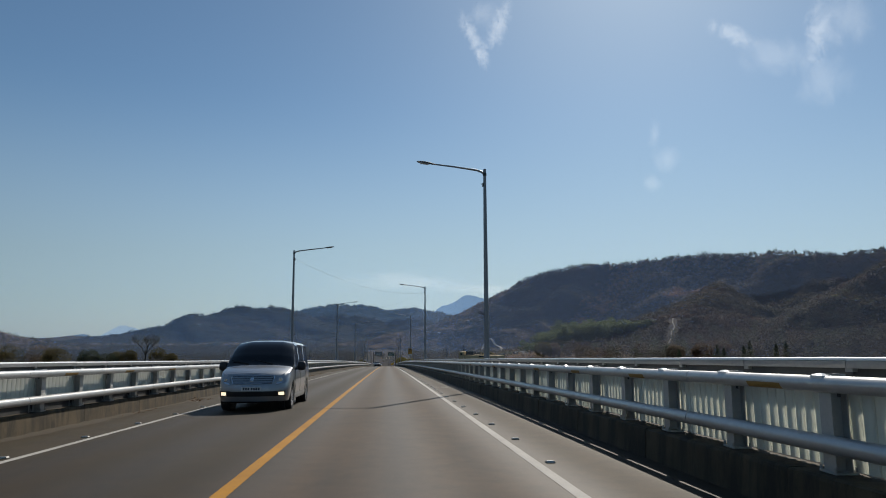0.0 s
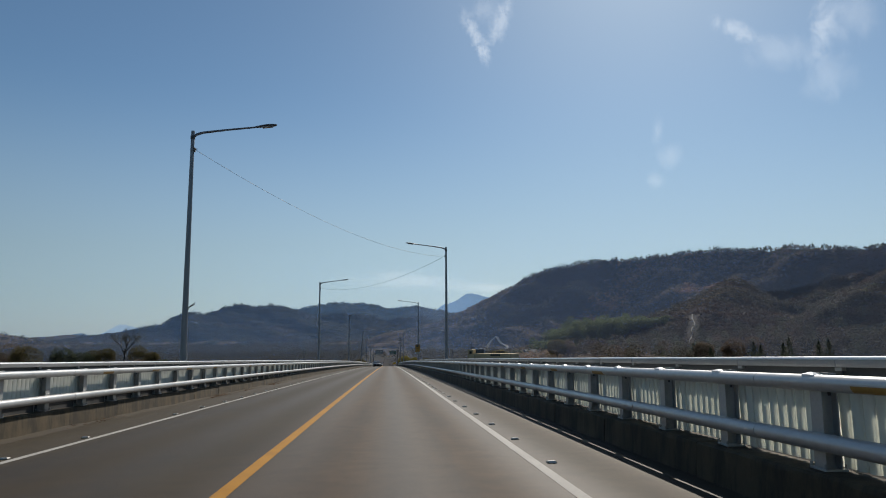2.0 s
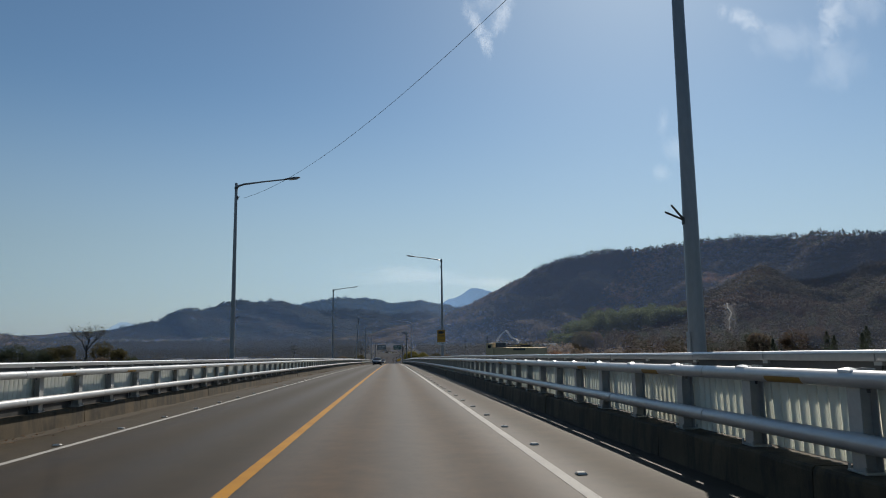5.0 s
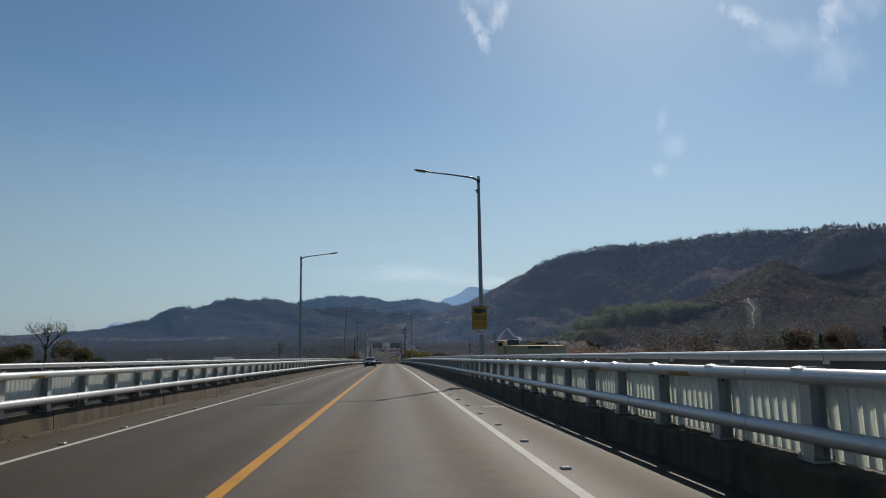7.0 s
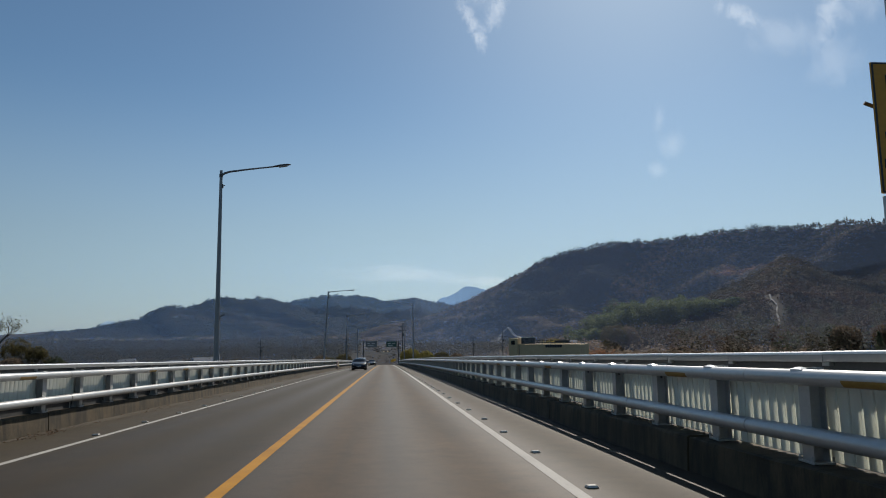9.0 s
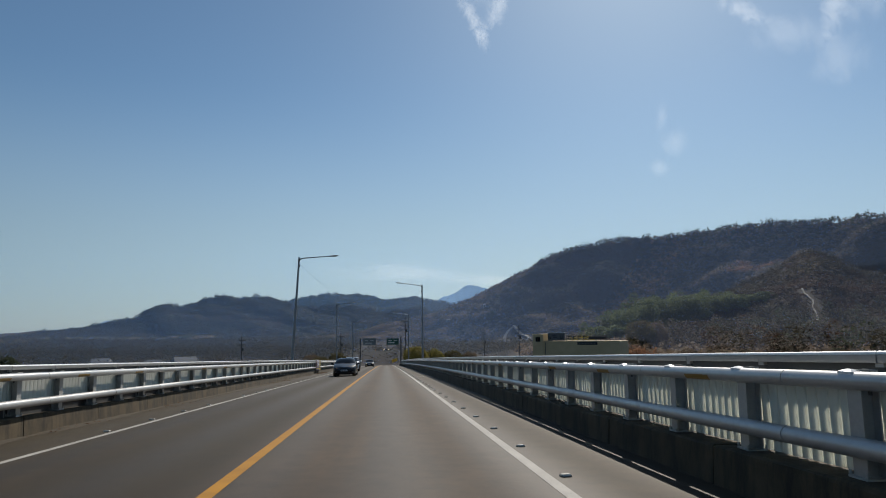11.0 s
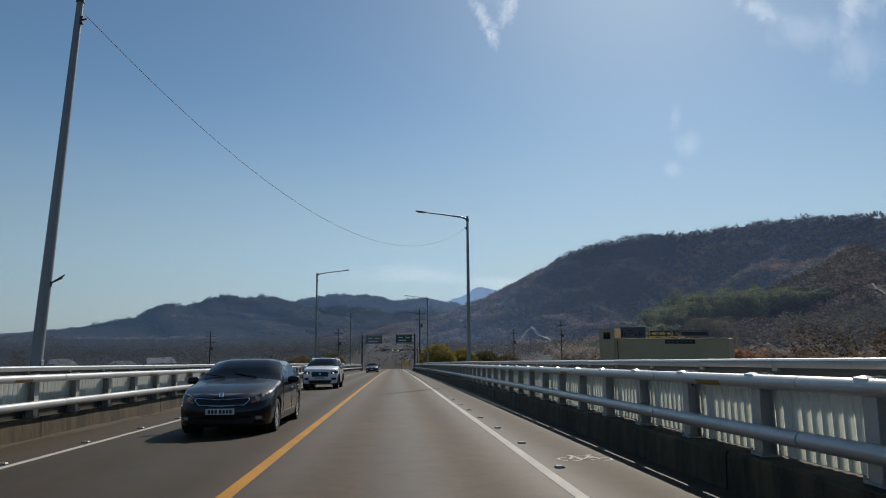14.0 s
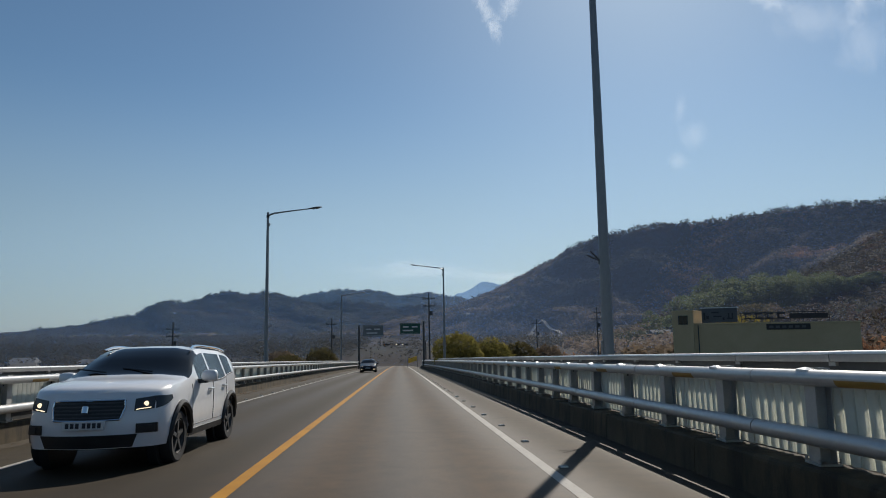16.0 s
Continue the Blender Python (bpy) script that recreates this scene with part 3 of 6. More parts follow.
SPUR_C = [(530, 640, 82), (420, 545, 50), (330, 475, 24), (275, 435, 4)]
NEAR_LEFT = [(-640, 880, 24), (-538, 900, 13), (-496, 900, 3), (-464, 900, -4), (-432, 900, -14)]
MID_LEFT = [(-1250, 1880, -16), (-1000, 1890, -10), (-840, 1890, 0), (-760, 1900, -14)]
RIDGES = [(RIGHT_CREST, 250, 300, 2.5), (LEFT_CREST, 330, 280, 0), (BACK_CREST, 420, 300, 0), (SPUR_A, 130, 130, 0), (SPUR_B, 185, 185, 0), (SPUR_C, 140, 150, 0), (NEAR_LEFT, 160, 150, 0), (MID_LEFT, 200, 90, 0)]


def soft(a, b, x):
    t = np.clip((x - a) / (b - a), 0, 1)
    return t * t * (3 - 2 * t)


def wobble(x, y, size, seed):
    """Cheap smooth noise over arrays, about -1 to 1."""
    out, amp = np.zeros_like(x), 0.0
    rng = np.random.default_rng(seed)
    for k in range(5):
        a, ph, fr = rng.uniform(0, 2 * math.pi), rng.uniform(0, 6.28, 2), (1.0, 1.6, 2.3, 3.7, 5.1)[k] / size
        u, v = x * math.cos(a) + y * math.sin(a), -x * math.sin(a) + y * math.cos(a)
        out += np.sin(u * fr * 6.28 + ph[0] + 1.3 * np.sin(v * fr * 3.1)) * np.cos(v * fr * 4.4 + ph[1]) / (1 + 0.7 * k)
        amp += 1 / (1 + 0.7 * k)
    return out / amp * 1.6


def land(x, y):
    """Height of the ground."""
    x, y = np.asarray(x, float), np.asarray(y, float)
    z = PLAIN + 0.8 * wobble(x, y, 160, 3)
    for crest, front, back, lift_by in RIDGES:
        best = np.full(x.shape, 1e9)
        zc = np.full(x.shape, PLAIN)
        dy = np.zeros(x.shape)
        for (ax, ay, az), (bx, by, bz) in zip(crest[:-1], crest[1:]):
            ux, uy = bx - ax, by - ay
            t = np.clip(((x - ax) * ux + (y - ay) * uy) / (ux * ux + uy * uy), 0, 1)
            px, py = ax + ux * t, ay + uy * t
            d = np.hypot(x - px, y - py)
            near = d < best
            best = np.where(near, d, best)
            zc = np.where(near, az + (bz - az) * t + 0.0021 * py + lift_by, zc)
            dy = np.where(near, y - py, dy)
        width = np.where(dy < 0, front, back) * (1 + 0.16 * wobble(x, y, 260, 11))
        s = np.clip(best / width, 0, 1)
        fall = (1 - s) ** 1.15 * (1 - 0.25 * s)
        gully = 1 - 0.13 * np.clip(wobble(x, y, 150, 29), -1, 1) * np.clip(s * 4, 0, 1) * np.clip((1 - s) * 3, 0, 1)
        z = np.maximum(z, PLAIN + (zc - PLAIN) * fall * gully)
    up = np.clip((z - PLAIN) / 25, 0, 1)
    z = z + up * (2.6 * wobble(x, y, 120, 61) + 1.1 * wobble(x, y, 45, 62))
    # the bank that brings the road off the bridge
    lift = soft(262, 318, y) * (1 - soft(488, 560, y)) * (1 - soft(8, 34, np.abs(x + 1.6)))
    return z * (1 - lift) + (zr(np.clip(y, 0, 520)) - 0.42) * lift


def steps(*runs):
    out = [runs[0][0]]
    for a, b, st in runs:
        out += list(np.linspace(a, b, max(1, round((b - a) / st)) + 1))[1:]
    return np.array(out)


def ground_sheet():
    xs = steps((-4600, -1300, 330), (-1300, -700, 40), (-700, 720, 11), (720, 1300, 45), (1300, 4600, 330))
    ys = steps((-1500, 240, 60), (240, 1250, 10), (1250, 1960, 14), (1960, 4800, 200))
    gx, gy = np.meshgrid(xs, ys)
    gz = land(gx, gy)
    v = np.stack([gx, gy, gz], -1).reshape(-1, 3)
    nx, ny = len(xs), len(ys)
    i = (np.arange(ny - 1)[:, None] * nx + np.arange(nx - 1)[None]).ravel()
    tri = np.concatenate([np.stack([i, i + 1, i + nx + 1], -1), np.stack([i, i + nx + 1, i + nx], -1)])
    me = quick_mesh("ground", v, tri, HILLSIDE)
    me.polygons.foreach_set("use_smooth", [True] * len(me.polygons))
    tagged(piece("ground", me), "brown autumn valley floor rising into wooded hills", "ground", kind="structure")


ground_sheet()


def far_mountain(crest, depth, material, label):
    """A distant range: crest points with slopes to both sides."""
    s = Shape()
    pts = []
    for (ax, ay, az), (bx, by, bz) in zip(crest[:-1], crest[1:]):
        for k in range(10):
            t = k / 10
            pts.append((ax + (bx - ax) * t, ay + (by - ay) * t, az + (bz - az) * (t * t * (3 - 2 * t)) + random.uniform(-2.2, 2.2)))
    pts.append(crest[-1])
    for x, y, z in pts:
        s.v += [(x, y - depth, -60), (x + random.uniform(-15, 15), y - depth * 0.5, -60 + (z + 60) * 0.55), (x, y, z), (x, y + depth, -60)]
    for i in range(len(pts) - 1):
        for j in range(3):
            a = 4 * i + j
            s.f.append((a, a + 1, a + 5, a + 4))
    ob = part("backdrop", s, material, None, "", 60)
    tagged(ob, label, "mountain", kind="structure")


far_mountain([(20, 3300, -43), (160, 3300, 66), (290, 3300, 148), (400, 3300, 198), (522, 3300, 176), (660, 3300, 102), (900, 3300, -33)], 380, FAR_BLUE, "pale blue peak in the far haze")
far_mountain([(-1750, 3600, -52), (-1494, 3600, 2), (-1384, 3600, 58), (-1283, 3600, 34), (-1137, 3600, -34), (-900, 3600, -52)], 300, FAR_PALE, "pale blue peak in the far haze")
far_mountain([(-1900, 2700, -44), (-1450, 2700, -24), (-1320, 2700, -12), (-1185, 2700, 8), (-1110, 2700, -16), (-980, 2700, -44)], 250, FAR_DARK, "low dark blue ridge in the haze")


# woods ----------------------------------------------------------------------
def tree_soup(pos, height, wide, n, leaf, rng, shape, flat=0.7, canopy=False):
    """Loose leaf clumps for many trees: triangles set in crown-shaped clouds. A closed canopy follows the lie of the land."""
    k = len(pos)
    u = rng.uniform(0, 1, (k, n))
    a = rng.uniform(0, 2 * math.pi, (k, n))
    if shape == "pine":
        h = 0.22 + 0.78 * u
        r = (1.05 - h) * np.sqrt(rng.uniform(0.15, 1, (k, n))) * 1.1
    elif shape == "round":
        h = 0.28 + 0.72 * u
        r = np.sqrt(np.clip(1 - ((h - 0.62) / 0.40) ** 2, 0.03, 1)) * np.sqrt(rng.uniform(0.2, 1, (k, n)))
    else:
        h = 0.05 + 0.95 * u
        r = np.sqrt(np.clip(1 - (h - 0.2) ** 2 / 0.75, 0.03, 1)) * np.sqrt(rng.uniform(0.1, 1, (k, n)))
    lump = 1 + 0.35 * np.sin(3 * a + rng.uniform(0, 6.28, (k, 1))) * np.sin(7 * h + rng.uniform(0, 6.28, (k, 1)))
    c = np.stack([pos[:, 0, None] + r * lump * wide[:, None] * np.cos(a), pos[:, 1, None] + r * lump * wide[:, None] * np.sin(a), pos[:, 2, None] + h * height[:, None]], -1)
    size = leaf[:, None, None, None] if np.ndim(leaf) else leaf
    tri = c[:, :, None, :] + rng.normal(0, 1, (k, n, 3, 3)) * size * np.array([1, 1, flat])
    # leaves turn outwards from the middle of their crown
    mid = pos + np.column_stack([np.zeros(k), np.zeros(k), height * 0.35])
    out = c - mid[:, None, :]
    out /= np.linalg.norm(out, axis=-1, keepdims=True) + 1e-6
    if canopy:
        e = 6.0
        dx = (land(pos[:, 0] + e, pos[:, 1]) - land(pos[:, 0] - e, pos[:, 1])) / (2 * e)
        dy = (land(pos[:, 0], pos[:, 1] + e) - land(pos[:, 0], pos[:, 1] - e)) / (2 * e)
        out = 0.22 * out + np.column_stack([-1.3 * dx, -1.3 * dy, np.ones(k)])[:, None, :] + rng.normal(0, 0.08, (k, n, 3))
    else:
        out = out + np.array([0, 0, 0.35]) + rng.normal(0, 0.18, (k, n, 3))
    out /= np.linalg.norm(out, axis=-1, keepdims=True)
    face = np.cross(tri[:, :, 1] - tri[:, :, 0], tri[:, :, 2] - tri[:, :, 0])
    turned = (face * out).sum(-1) < 0
    tri[turned] = tri[turned][:, ::-1]
    return tri.reshape(-1, 3), np.repeat(out.reshape(-1, 3), 3, axis=0)


def wood(name, soup, material, label, category="wood"):
    tri, normals = soup
    me = quick_mesh(name, tri, np.arange(len(tri)).reshape(-1, 3), material)
    me.normals_split_custom_set_from_vertices(normals.astype(np.float32))
    tagged(piece(name, me), label, category, kind="stuff")


TRACKS = {
    "winding": [(109, 780), (112, 792), (116, 803), (121, 809), (126, 811), (128, 800), (131, 785), (132, 768), (126, 756), (116, 748)],
    "stepped": [(216, 488), (211, 478), (208, 468), (201, 458), (196, 448), (189, 438)],
}
SHADED_SLOPE = [(112, 850), (140, 930), (250, 975), (325, 925), (278, 868), (214, 810), (150, 830)]
RUST_SPUR = [(325, 925), (278, 868), (214, 810), (240, 795), (300, 838), (352, 900)]
RUST_KNOLL = [(196, 462), (212, 520), (246, 545), (292, 505), (270, 440), (205, 425)]
GRASS_CREST = [(250, 535), (282, 568), (318, 622), (352, 690)]


def inside(x, y, poly):
    """Which points lie in a polygon of the plan."""
    hit = np.zeros(x.shape, bool)
    for (ax, ay), (bx, by) in zip(poly, poly[1:] + poly[:1]):
        cross = (ay > y) != (by > y)
        hit ^= cross & (x < (bx - ax) * (y - ay) / (by - ay + 1e-9) + ax)
    return hit


def off_line(x, y, line):
    """Distance from a line in the plan."""
    best = np.full(x.shape, 1e9)
    for (ax, ay), (bx, by) in zip(line[:-1], line[1:]):
        ux, uy = bx - ax, by - ay
        t = np.clip(((x - ax) * ux + (y - ay) * uy) / (ux * ux + uy * uy), 0, 1)
        best = np.minimum(best, np.hypot(x - ax - ux * t, y - ay - uy * t))
    return best


def plant_hills():
    rng = np.random.default_rng(7)
    # candidate places over all slopes that face the road
    n = 260000
    x, y = rng.uniform(-680, 640, n), rng.uniform(330, 1930, n)
    z = land(x, y)
    up = z - PLAIN
    d = np.hypot(x, y - 150)
    rise = land(x + 8 * x / d, y + 8 * (y - 150) / d) - z          # slopes that fall away are out of sight
    keep = (up > 3) & ((np.abs(x + 1.6) > 30) | (y > 560)) & (rise > -0.6)
    keep &= np.where(x > 60, x < 0.95 * y + 40, True)
    keep &= (off_line(x, y, TRACKS["winding"]) > 7) & (off_line(x, y, TRACKS["stepped"]) > 4)
    x, y, z, up = x[keep], y[keep], z[keep], up[keep]
    jx, jy = x + rng.normal(0, 7, len(x)), y + rng.normal(0, 7, len(x))
    patch = wobble(x, y, 260, 5) + 0.5 * wobble(x, y, 90, 8)
    roll = rng.uniform(0, 1, len(x))
    far = np.clip(y / 1500, 0.35, 1.2)
    distant = (y > 1230) & (x < 230)
    # hollow that lies in shade, planted with the darkened wood
    fir = inside(jx, jy, SHADED_SLOPE)
    grass = (off_line(jx, jy, GRASS_CREST) < 9) | ((wobble(x, y, 170, 41) > 0.75) & (up < 60) & (x > 60) & ~distant & ~fir)
    pine = ~fir & ~grass & ((patch > 0.95) | ((up > 100) & (roll < 0.25)) | (distant & (patch > 0.5)))
    rust = ~fir & ~grass & ~distant & (inside(jx, jy, RUST_SPUR) | inside(jx, jy, RUST_KNOLL) | (~pine & (x > 200) & (wobble(x, y, 150, 17) > 0.55)))
    pine &= ~rust
    brown = distant & ~pine & (wobble(x, y, 330, 23) + 0.3 * wobble(x, y, 90, 24) - (up - 30) / 60 > 0.35)
    grass &= ~rust & (roll < 0.6)
    shut = distant & (roll < 0.55)
    # nearer slopes get darker wood, their shade painted by planting
    near = ~fir & ~grass & ~distant & (jx > 150) & (jy < 735 - 0.10 * (jx - 300))
    russet = near & (rust | inside(jx, jy, RUST_KNOLL) | (wobble(x, y, 130, 71) > 0.55))
    olive = near & ~russet
    rust &= ~near
    pine &= ~near
    plain_wood = ~(near | fir | grass | pine | rust | distant) & ~(off_line(jx, jy, GRASS_CREST) < 9)
    for nm, sel, mat, hh, ww, n, sh, lab in (
            ("bare_woodland", plain_wood, BARE_WOOD, (1.8, 3.8), (1.9, 3.3), 15, "bush", "grey-brown leafless autumn wood on the hillsides"),
            ("rusty_woodland", rust, RUST_WOOD, (1.8, 3.4), (1.9, 3.3), 15, "bush", "rust-coloured autumn trees on the hillsides"),
            ("olive_woodland", olive, OLIVE_WOOD, (1.8, 4.2), (1.9, 3.3), 15, "bush", "olive-brown wood on the nearer slopes, darkened for their shade"),
            ("russet_woodland", russet, RUSSET_WOOD, (1.8, 3.6), (1.9, 3.3), 15, "bush", "russet wood on the nearer slopes, darkened for their shade"),
            ("pine_woodland", pine & ~distant, PINE_WOOD, (3.0, 6.0), (1.8, 2.8), 20, "bush", "dark green pine wood along the hilltops"),
            ("shaded_woodland", fir, SHADED_FIR, (3.0, 6.5), (2.0, 3.0), 20, "bush", "dense fir wood in the hollow of the hill, darkened for its shade"),
            ("dry_meadow", grass, DRY_GRASS, (0.6, 1.4), (1.8, 3.4), 16, "bush", "ochre dry grass on the open slopes"),
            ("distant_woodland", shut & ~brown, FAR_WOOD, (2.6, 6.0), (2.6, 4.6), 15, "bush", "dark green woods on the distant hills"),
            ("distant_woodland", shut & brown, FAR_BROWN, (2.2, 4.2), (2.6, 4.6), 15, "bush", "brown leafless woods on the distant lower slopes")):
        p = np.stack([x, y, z], -1)[sel]
        k = len(p)
        h = rng.uniform(*hh, k)
        w = rng.uniform(*ww, k)
        wood(nm, tree_soup(p, h, w, n, 0.56 + 0.40 * far[sel], rng, sh, 0.7, True), mat, lab)


def crest_trees():
    """Trees that stand out along the skylines, in groups with gaps."""
    rng = np.random.default_rng(31)
    for crest, step, many, mat, nm, lab, hh, ww, spread in (
            (RIGHT_CREST, 2.6, 3, PINE_WOOD, "skyline_pines", "dark pines along the ridge", (3.0, 6.4), (1.3, 2.3), 7),
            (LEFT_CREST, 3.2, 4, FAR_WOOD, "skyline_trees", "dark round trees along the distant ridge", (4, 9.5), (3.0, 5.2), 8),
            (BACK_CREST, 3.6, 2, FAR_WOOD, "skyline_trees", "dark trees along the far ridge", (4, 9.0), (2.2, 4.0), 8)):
        pts = []
        for (ax, ay, az), (bx, by, bz) in zip(crest[:-1], crest[1:]):
            L = math.hypot(bx - ax, by - ay)
            for _ in range(int(L / step) * many):
                t = rng.uniform(0, 1)
                pts.append((ax + (bx - ax) * t + rng.normal(0, spread), ay + (by - ay) * t + rng.normal(0, spread)))
        q = np.array(pts)
        z = land(q[:, 0], q[:, 1]) - 0.4
        k = len(q)
        tall = rng.uniform(*hh, k) * (0.45 + 0.85 * np.abs(wobble(q[:, 0], q[:, 1], 55, 9)))
        wood(nm, tree_soup(np.column_stack([q, z]), tall, rng.uniform(*ww, k), 80, np.full(k, 0.42 if mat is PINE_WOOD else 0.62), rng, "pine" if mat is PINE_WOOD else "round"), mat, lab)


def valley_woods():
    rng = np.random.default_rng(12)
    # the dense green stand at the foot of the hill, its tops nearly level
    n = 190
    t = rng.uniform(0, 1, n)
    x = 104 + 98 * t + rng.normal(0, 3, n)
    y = 468 + 34 * np.sin(t * 1.9) + rng.uniform(-10, 24, n)
    z = land(x, y) - 0.5
    top = 9.5 * np.clip(t * 3.2, 0, 1) ** 0.7 - 9 * np.clip(1 - t * 3.2, 0, 1) + rng.normal(0, 2.2, n)
    h = np.clip(top - z, 5, 21)
    wood("green_stand", tree_soup(np.stack([x, y, z], -1), h, rng.uniform(3.2, 5.4, n), 620, 0.36, rng, "round"), BROAD_GREEN, "dense dark green trees at the foot of the hill")
    # brown trees and bushes between the stand and the river bank
    n = 520
    x, y = rng.uniform(110, 330, n), rng.uniform(330, 452, n)
    z = land(x, y) - 0.4
    for nm, sel, mat, lab in (("bank_trees", np.arange(n) % 5 < 3, OLIVE_WOOD, "dark brown bushes and low trees on the bank"), ("bank_trees", np.arange(n) % 5 == 3, RUSSET_WOOD, "russet-brown bushes on the bank"), ("bank_trees", np.arange(n) % 5 == 4, PINE_WOOD, "dark green bushes on the bank")):
        k = int(sel.sum())
        wood(nm, tree_soup(np.stack([x, y, z], -1)[sel], rng.uniform(6, 12, k), rng.uniform(2.6, 4.6, k), 150, 0.36, rng, "round", 0.7, True), mat, lab)
    # orchard rows that follow the slope
    rows = []
    for k in range(9):
        level = 8.0 + 3.4 * k
        for a in np.arange(31.0, 41.0, 0.16):
            r = np.arange(430, 780, 2.0)
            px, py = r * math.sin(radians(a)), 44 + r * math.cos(radians(a))
            over = np.nonzero(land(px, py) > level)[0]
            if len(over) and rng.uniform() < 0.9:
                rows.append((px[over[0]], py[over[0]], level))
    p = np.array(rows) + rng.normal(0, 0.4, (len(rows), 3))
    wood("orchard_rows", tree_soup(p, rng.uniform(1.4, 2.2, len(p)), np.full(len(p), 1.2), 22, 0.34, rng, "bush"), BROAD_GREEN, "rows of green orchard bushes along the terraces", "orchard")
    # undergrowth and low trees over the valley floor on both sides
    n = 20000
    x, y = rng.uniform(-480, 460, n), rng.uniform(446, 1000, n)
    x[:5500], y[:5500] = rng.uniform(-700, 110, 5500), rng.uniform(1000, 1400, 5500)
    keep = (np.abs(x + 1.6) > 24) & (np.abs(x) < 0.85 * y + 40) & ~((x > 20) & (x < 66) & (y < 345)) & (wobble(x, y, 120, 2) > -0.45) & (off_line(x, y, TRACKS["winding"]) > 9) & (off_line(x, y, TRACKS["stepped"]) > 5)
    x, y = x[keep], y[keep]
    z = land(x, y) - 0.3
    k = len(x)
    half = rng.uniform(0, 1, k) < 0.5
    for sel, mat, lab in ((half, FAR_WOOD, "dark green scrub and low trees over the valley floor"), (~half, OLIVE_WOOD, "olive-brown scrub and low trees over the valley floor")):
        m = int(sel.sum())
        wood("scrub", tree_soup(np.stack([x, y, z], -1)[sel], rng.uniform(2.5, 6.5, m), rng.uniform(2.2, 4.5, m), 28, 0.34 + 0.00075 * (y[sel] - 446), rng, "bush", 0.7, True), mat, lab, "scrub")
    n = 2600
    x, y = rng.uniform(-620, -30, n), rng.uniform(420, 1000, n)
    x[:260], y[:260] = rng.uniform(-90, 90, 260), rng.uniform(500, 640, 260)
    z = land(x, y) - 0.3
    wood("green_scrub", tree_soup(np.stack([x, y, z], -1), rng.uniform(4, 9, n), rng.uniform(2.6, 5, n), 44, 0.30 + 0.0008 * (y - 420), rng, "round", 0.7, True), OLIVE_WOOD, "dark green trees in the valley", "scrub")


def branchy(s, p, d, length, r, level, rng, ends):
    """One limb and its forks."""
    q = p + d * length
    mid = (p + q) / 2 + Vector(rng.normal(0, length * 0.06, 3))
    s.tube([p, mid, q], [r, r * 0.8, r * 0.6], 5 if level else 7, False)
    ends.append(q)
    if level >= 5 or r < 0.012:
        return
    for k in range(3 if level < 3 else 2):
        a = rng.uniform(0, 6.28)
        side = Vector((math.cos(a), math.sin(a), 0.25))
        nd = (d * rng.uniform(0.7, 1.1) + side * rng.uniform(0.45, 0.8)).normalized()
        branchy(s, mid + (q - mid) * rng.uniform(0.2, 1.0), nd, length * rng.uniform(0.62, 0.8), r * 0.58, level + 1, rng, ends)


def tree(x, y, height, label, crown_mat, clumps, leaf, seed, low=False, group="", base=None, fill=0):
    """A forked trunk under a crown of small leaf clumps; fill rounds the crown out."""
    rng = np.random.default_rng(seed)
    t = thing("tree", pose(x, y, float(land(x, y)) - 0.1 if base is None else base), label=label, category="tree", group=group)
    s, ends = Shape(), []
    branchy(s, Vector((0, 0, 0)), Vector((0.03, 0.02, 1)).normalized(), height * 0.30, height * 0.022, 0, rng, ends)
    part("trunk", s, BARK, t)
    pts = []
    for q in ends:
        if q.z > height * 0.2 and (not low or q.z < height * 0.55):
            for _ in range(clumps):
                c = q + Vector(rng.normal(0, height * 0.045, 3))
                pts.append([c + Vector(rng.normal(0, leaf, 3)) for _ in range(3)])
    for _ in range(fill):
        a, e = rng.uniform(0, 6.28), math.asin(rng.uniform(-0.75, 1))
        r = height * (0.40 + 0.06 * math.sin(3 * a + seed) * math.cos(2.5 * e + seed)) * rng.uniform(0.62, 1.0) ** 0.5
        c = Vector((r * math.cos(a) * math.cos(e), r * math.sin(a) * math.cos(e), height * 0.56 + r * 0.92 * math.sin(e)))
        pts.append([c + Vector(rng.normal(0, leaf, 3)) for _ in range(3)])
    v = np.array([[tuple(p) for p in tri] for tri in pts]).reshape(-1, 3)
    piece("crown", quick_mesh("crown", v, np.arange(len(v)).reshape(-1, 3), crown_mat), t)
    return t


plant_hills()
crest_trees()
valley_woods()
tree(-125.5, 358, 25.0, "tall bare tree with fading leaves low down", FADING_LEAF, 5, 0.20, 21, True, base=-13.6)
for bx, by, bh, bs in ((-132.5, 356, 10.5, 71), (-120.0, 361, 11.5, 72), (-112.5, 359, 8.5, 73), (-141.0, 362, 9.5, 74)):
    tree(bx, by, bh, "olive-brown bushy tree below a tall bare tree", FADING_LEAF, 6, 0.20, bs, group="trees below the bare tree", base=-15.4, fill=1500)
tree(6.6, 303, 6.9, "rounded yellow-green tree beside the bridge end", YELLOW_LEAF, 6, 0.11, 5, base=-15.0, fill=5200)
tree(10.4, 306, 6.4, "rounded yellow-green tree beside the bridge end", YELLOW_LEAF, 6, 0.11, 6, base=-15.4, fill=5200)
tree(16.0, 318, 6.4, "brown tree beside the bridge end", FADING_LEAF, 6, 0.12, 8, base=-16.0, fill=3600)
tree(20.0, 320, 6.0, "brown tree beside the bridge end", BARE_WOOD, 6, 0.12, 9, base=-16.2, fill=3600)
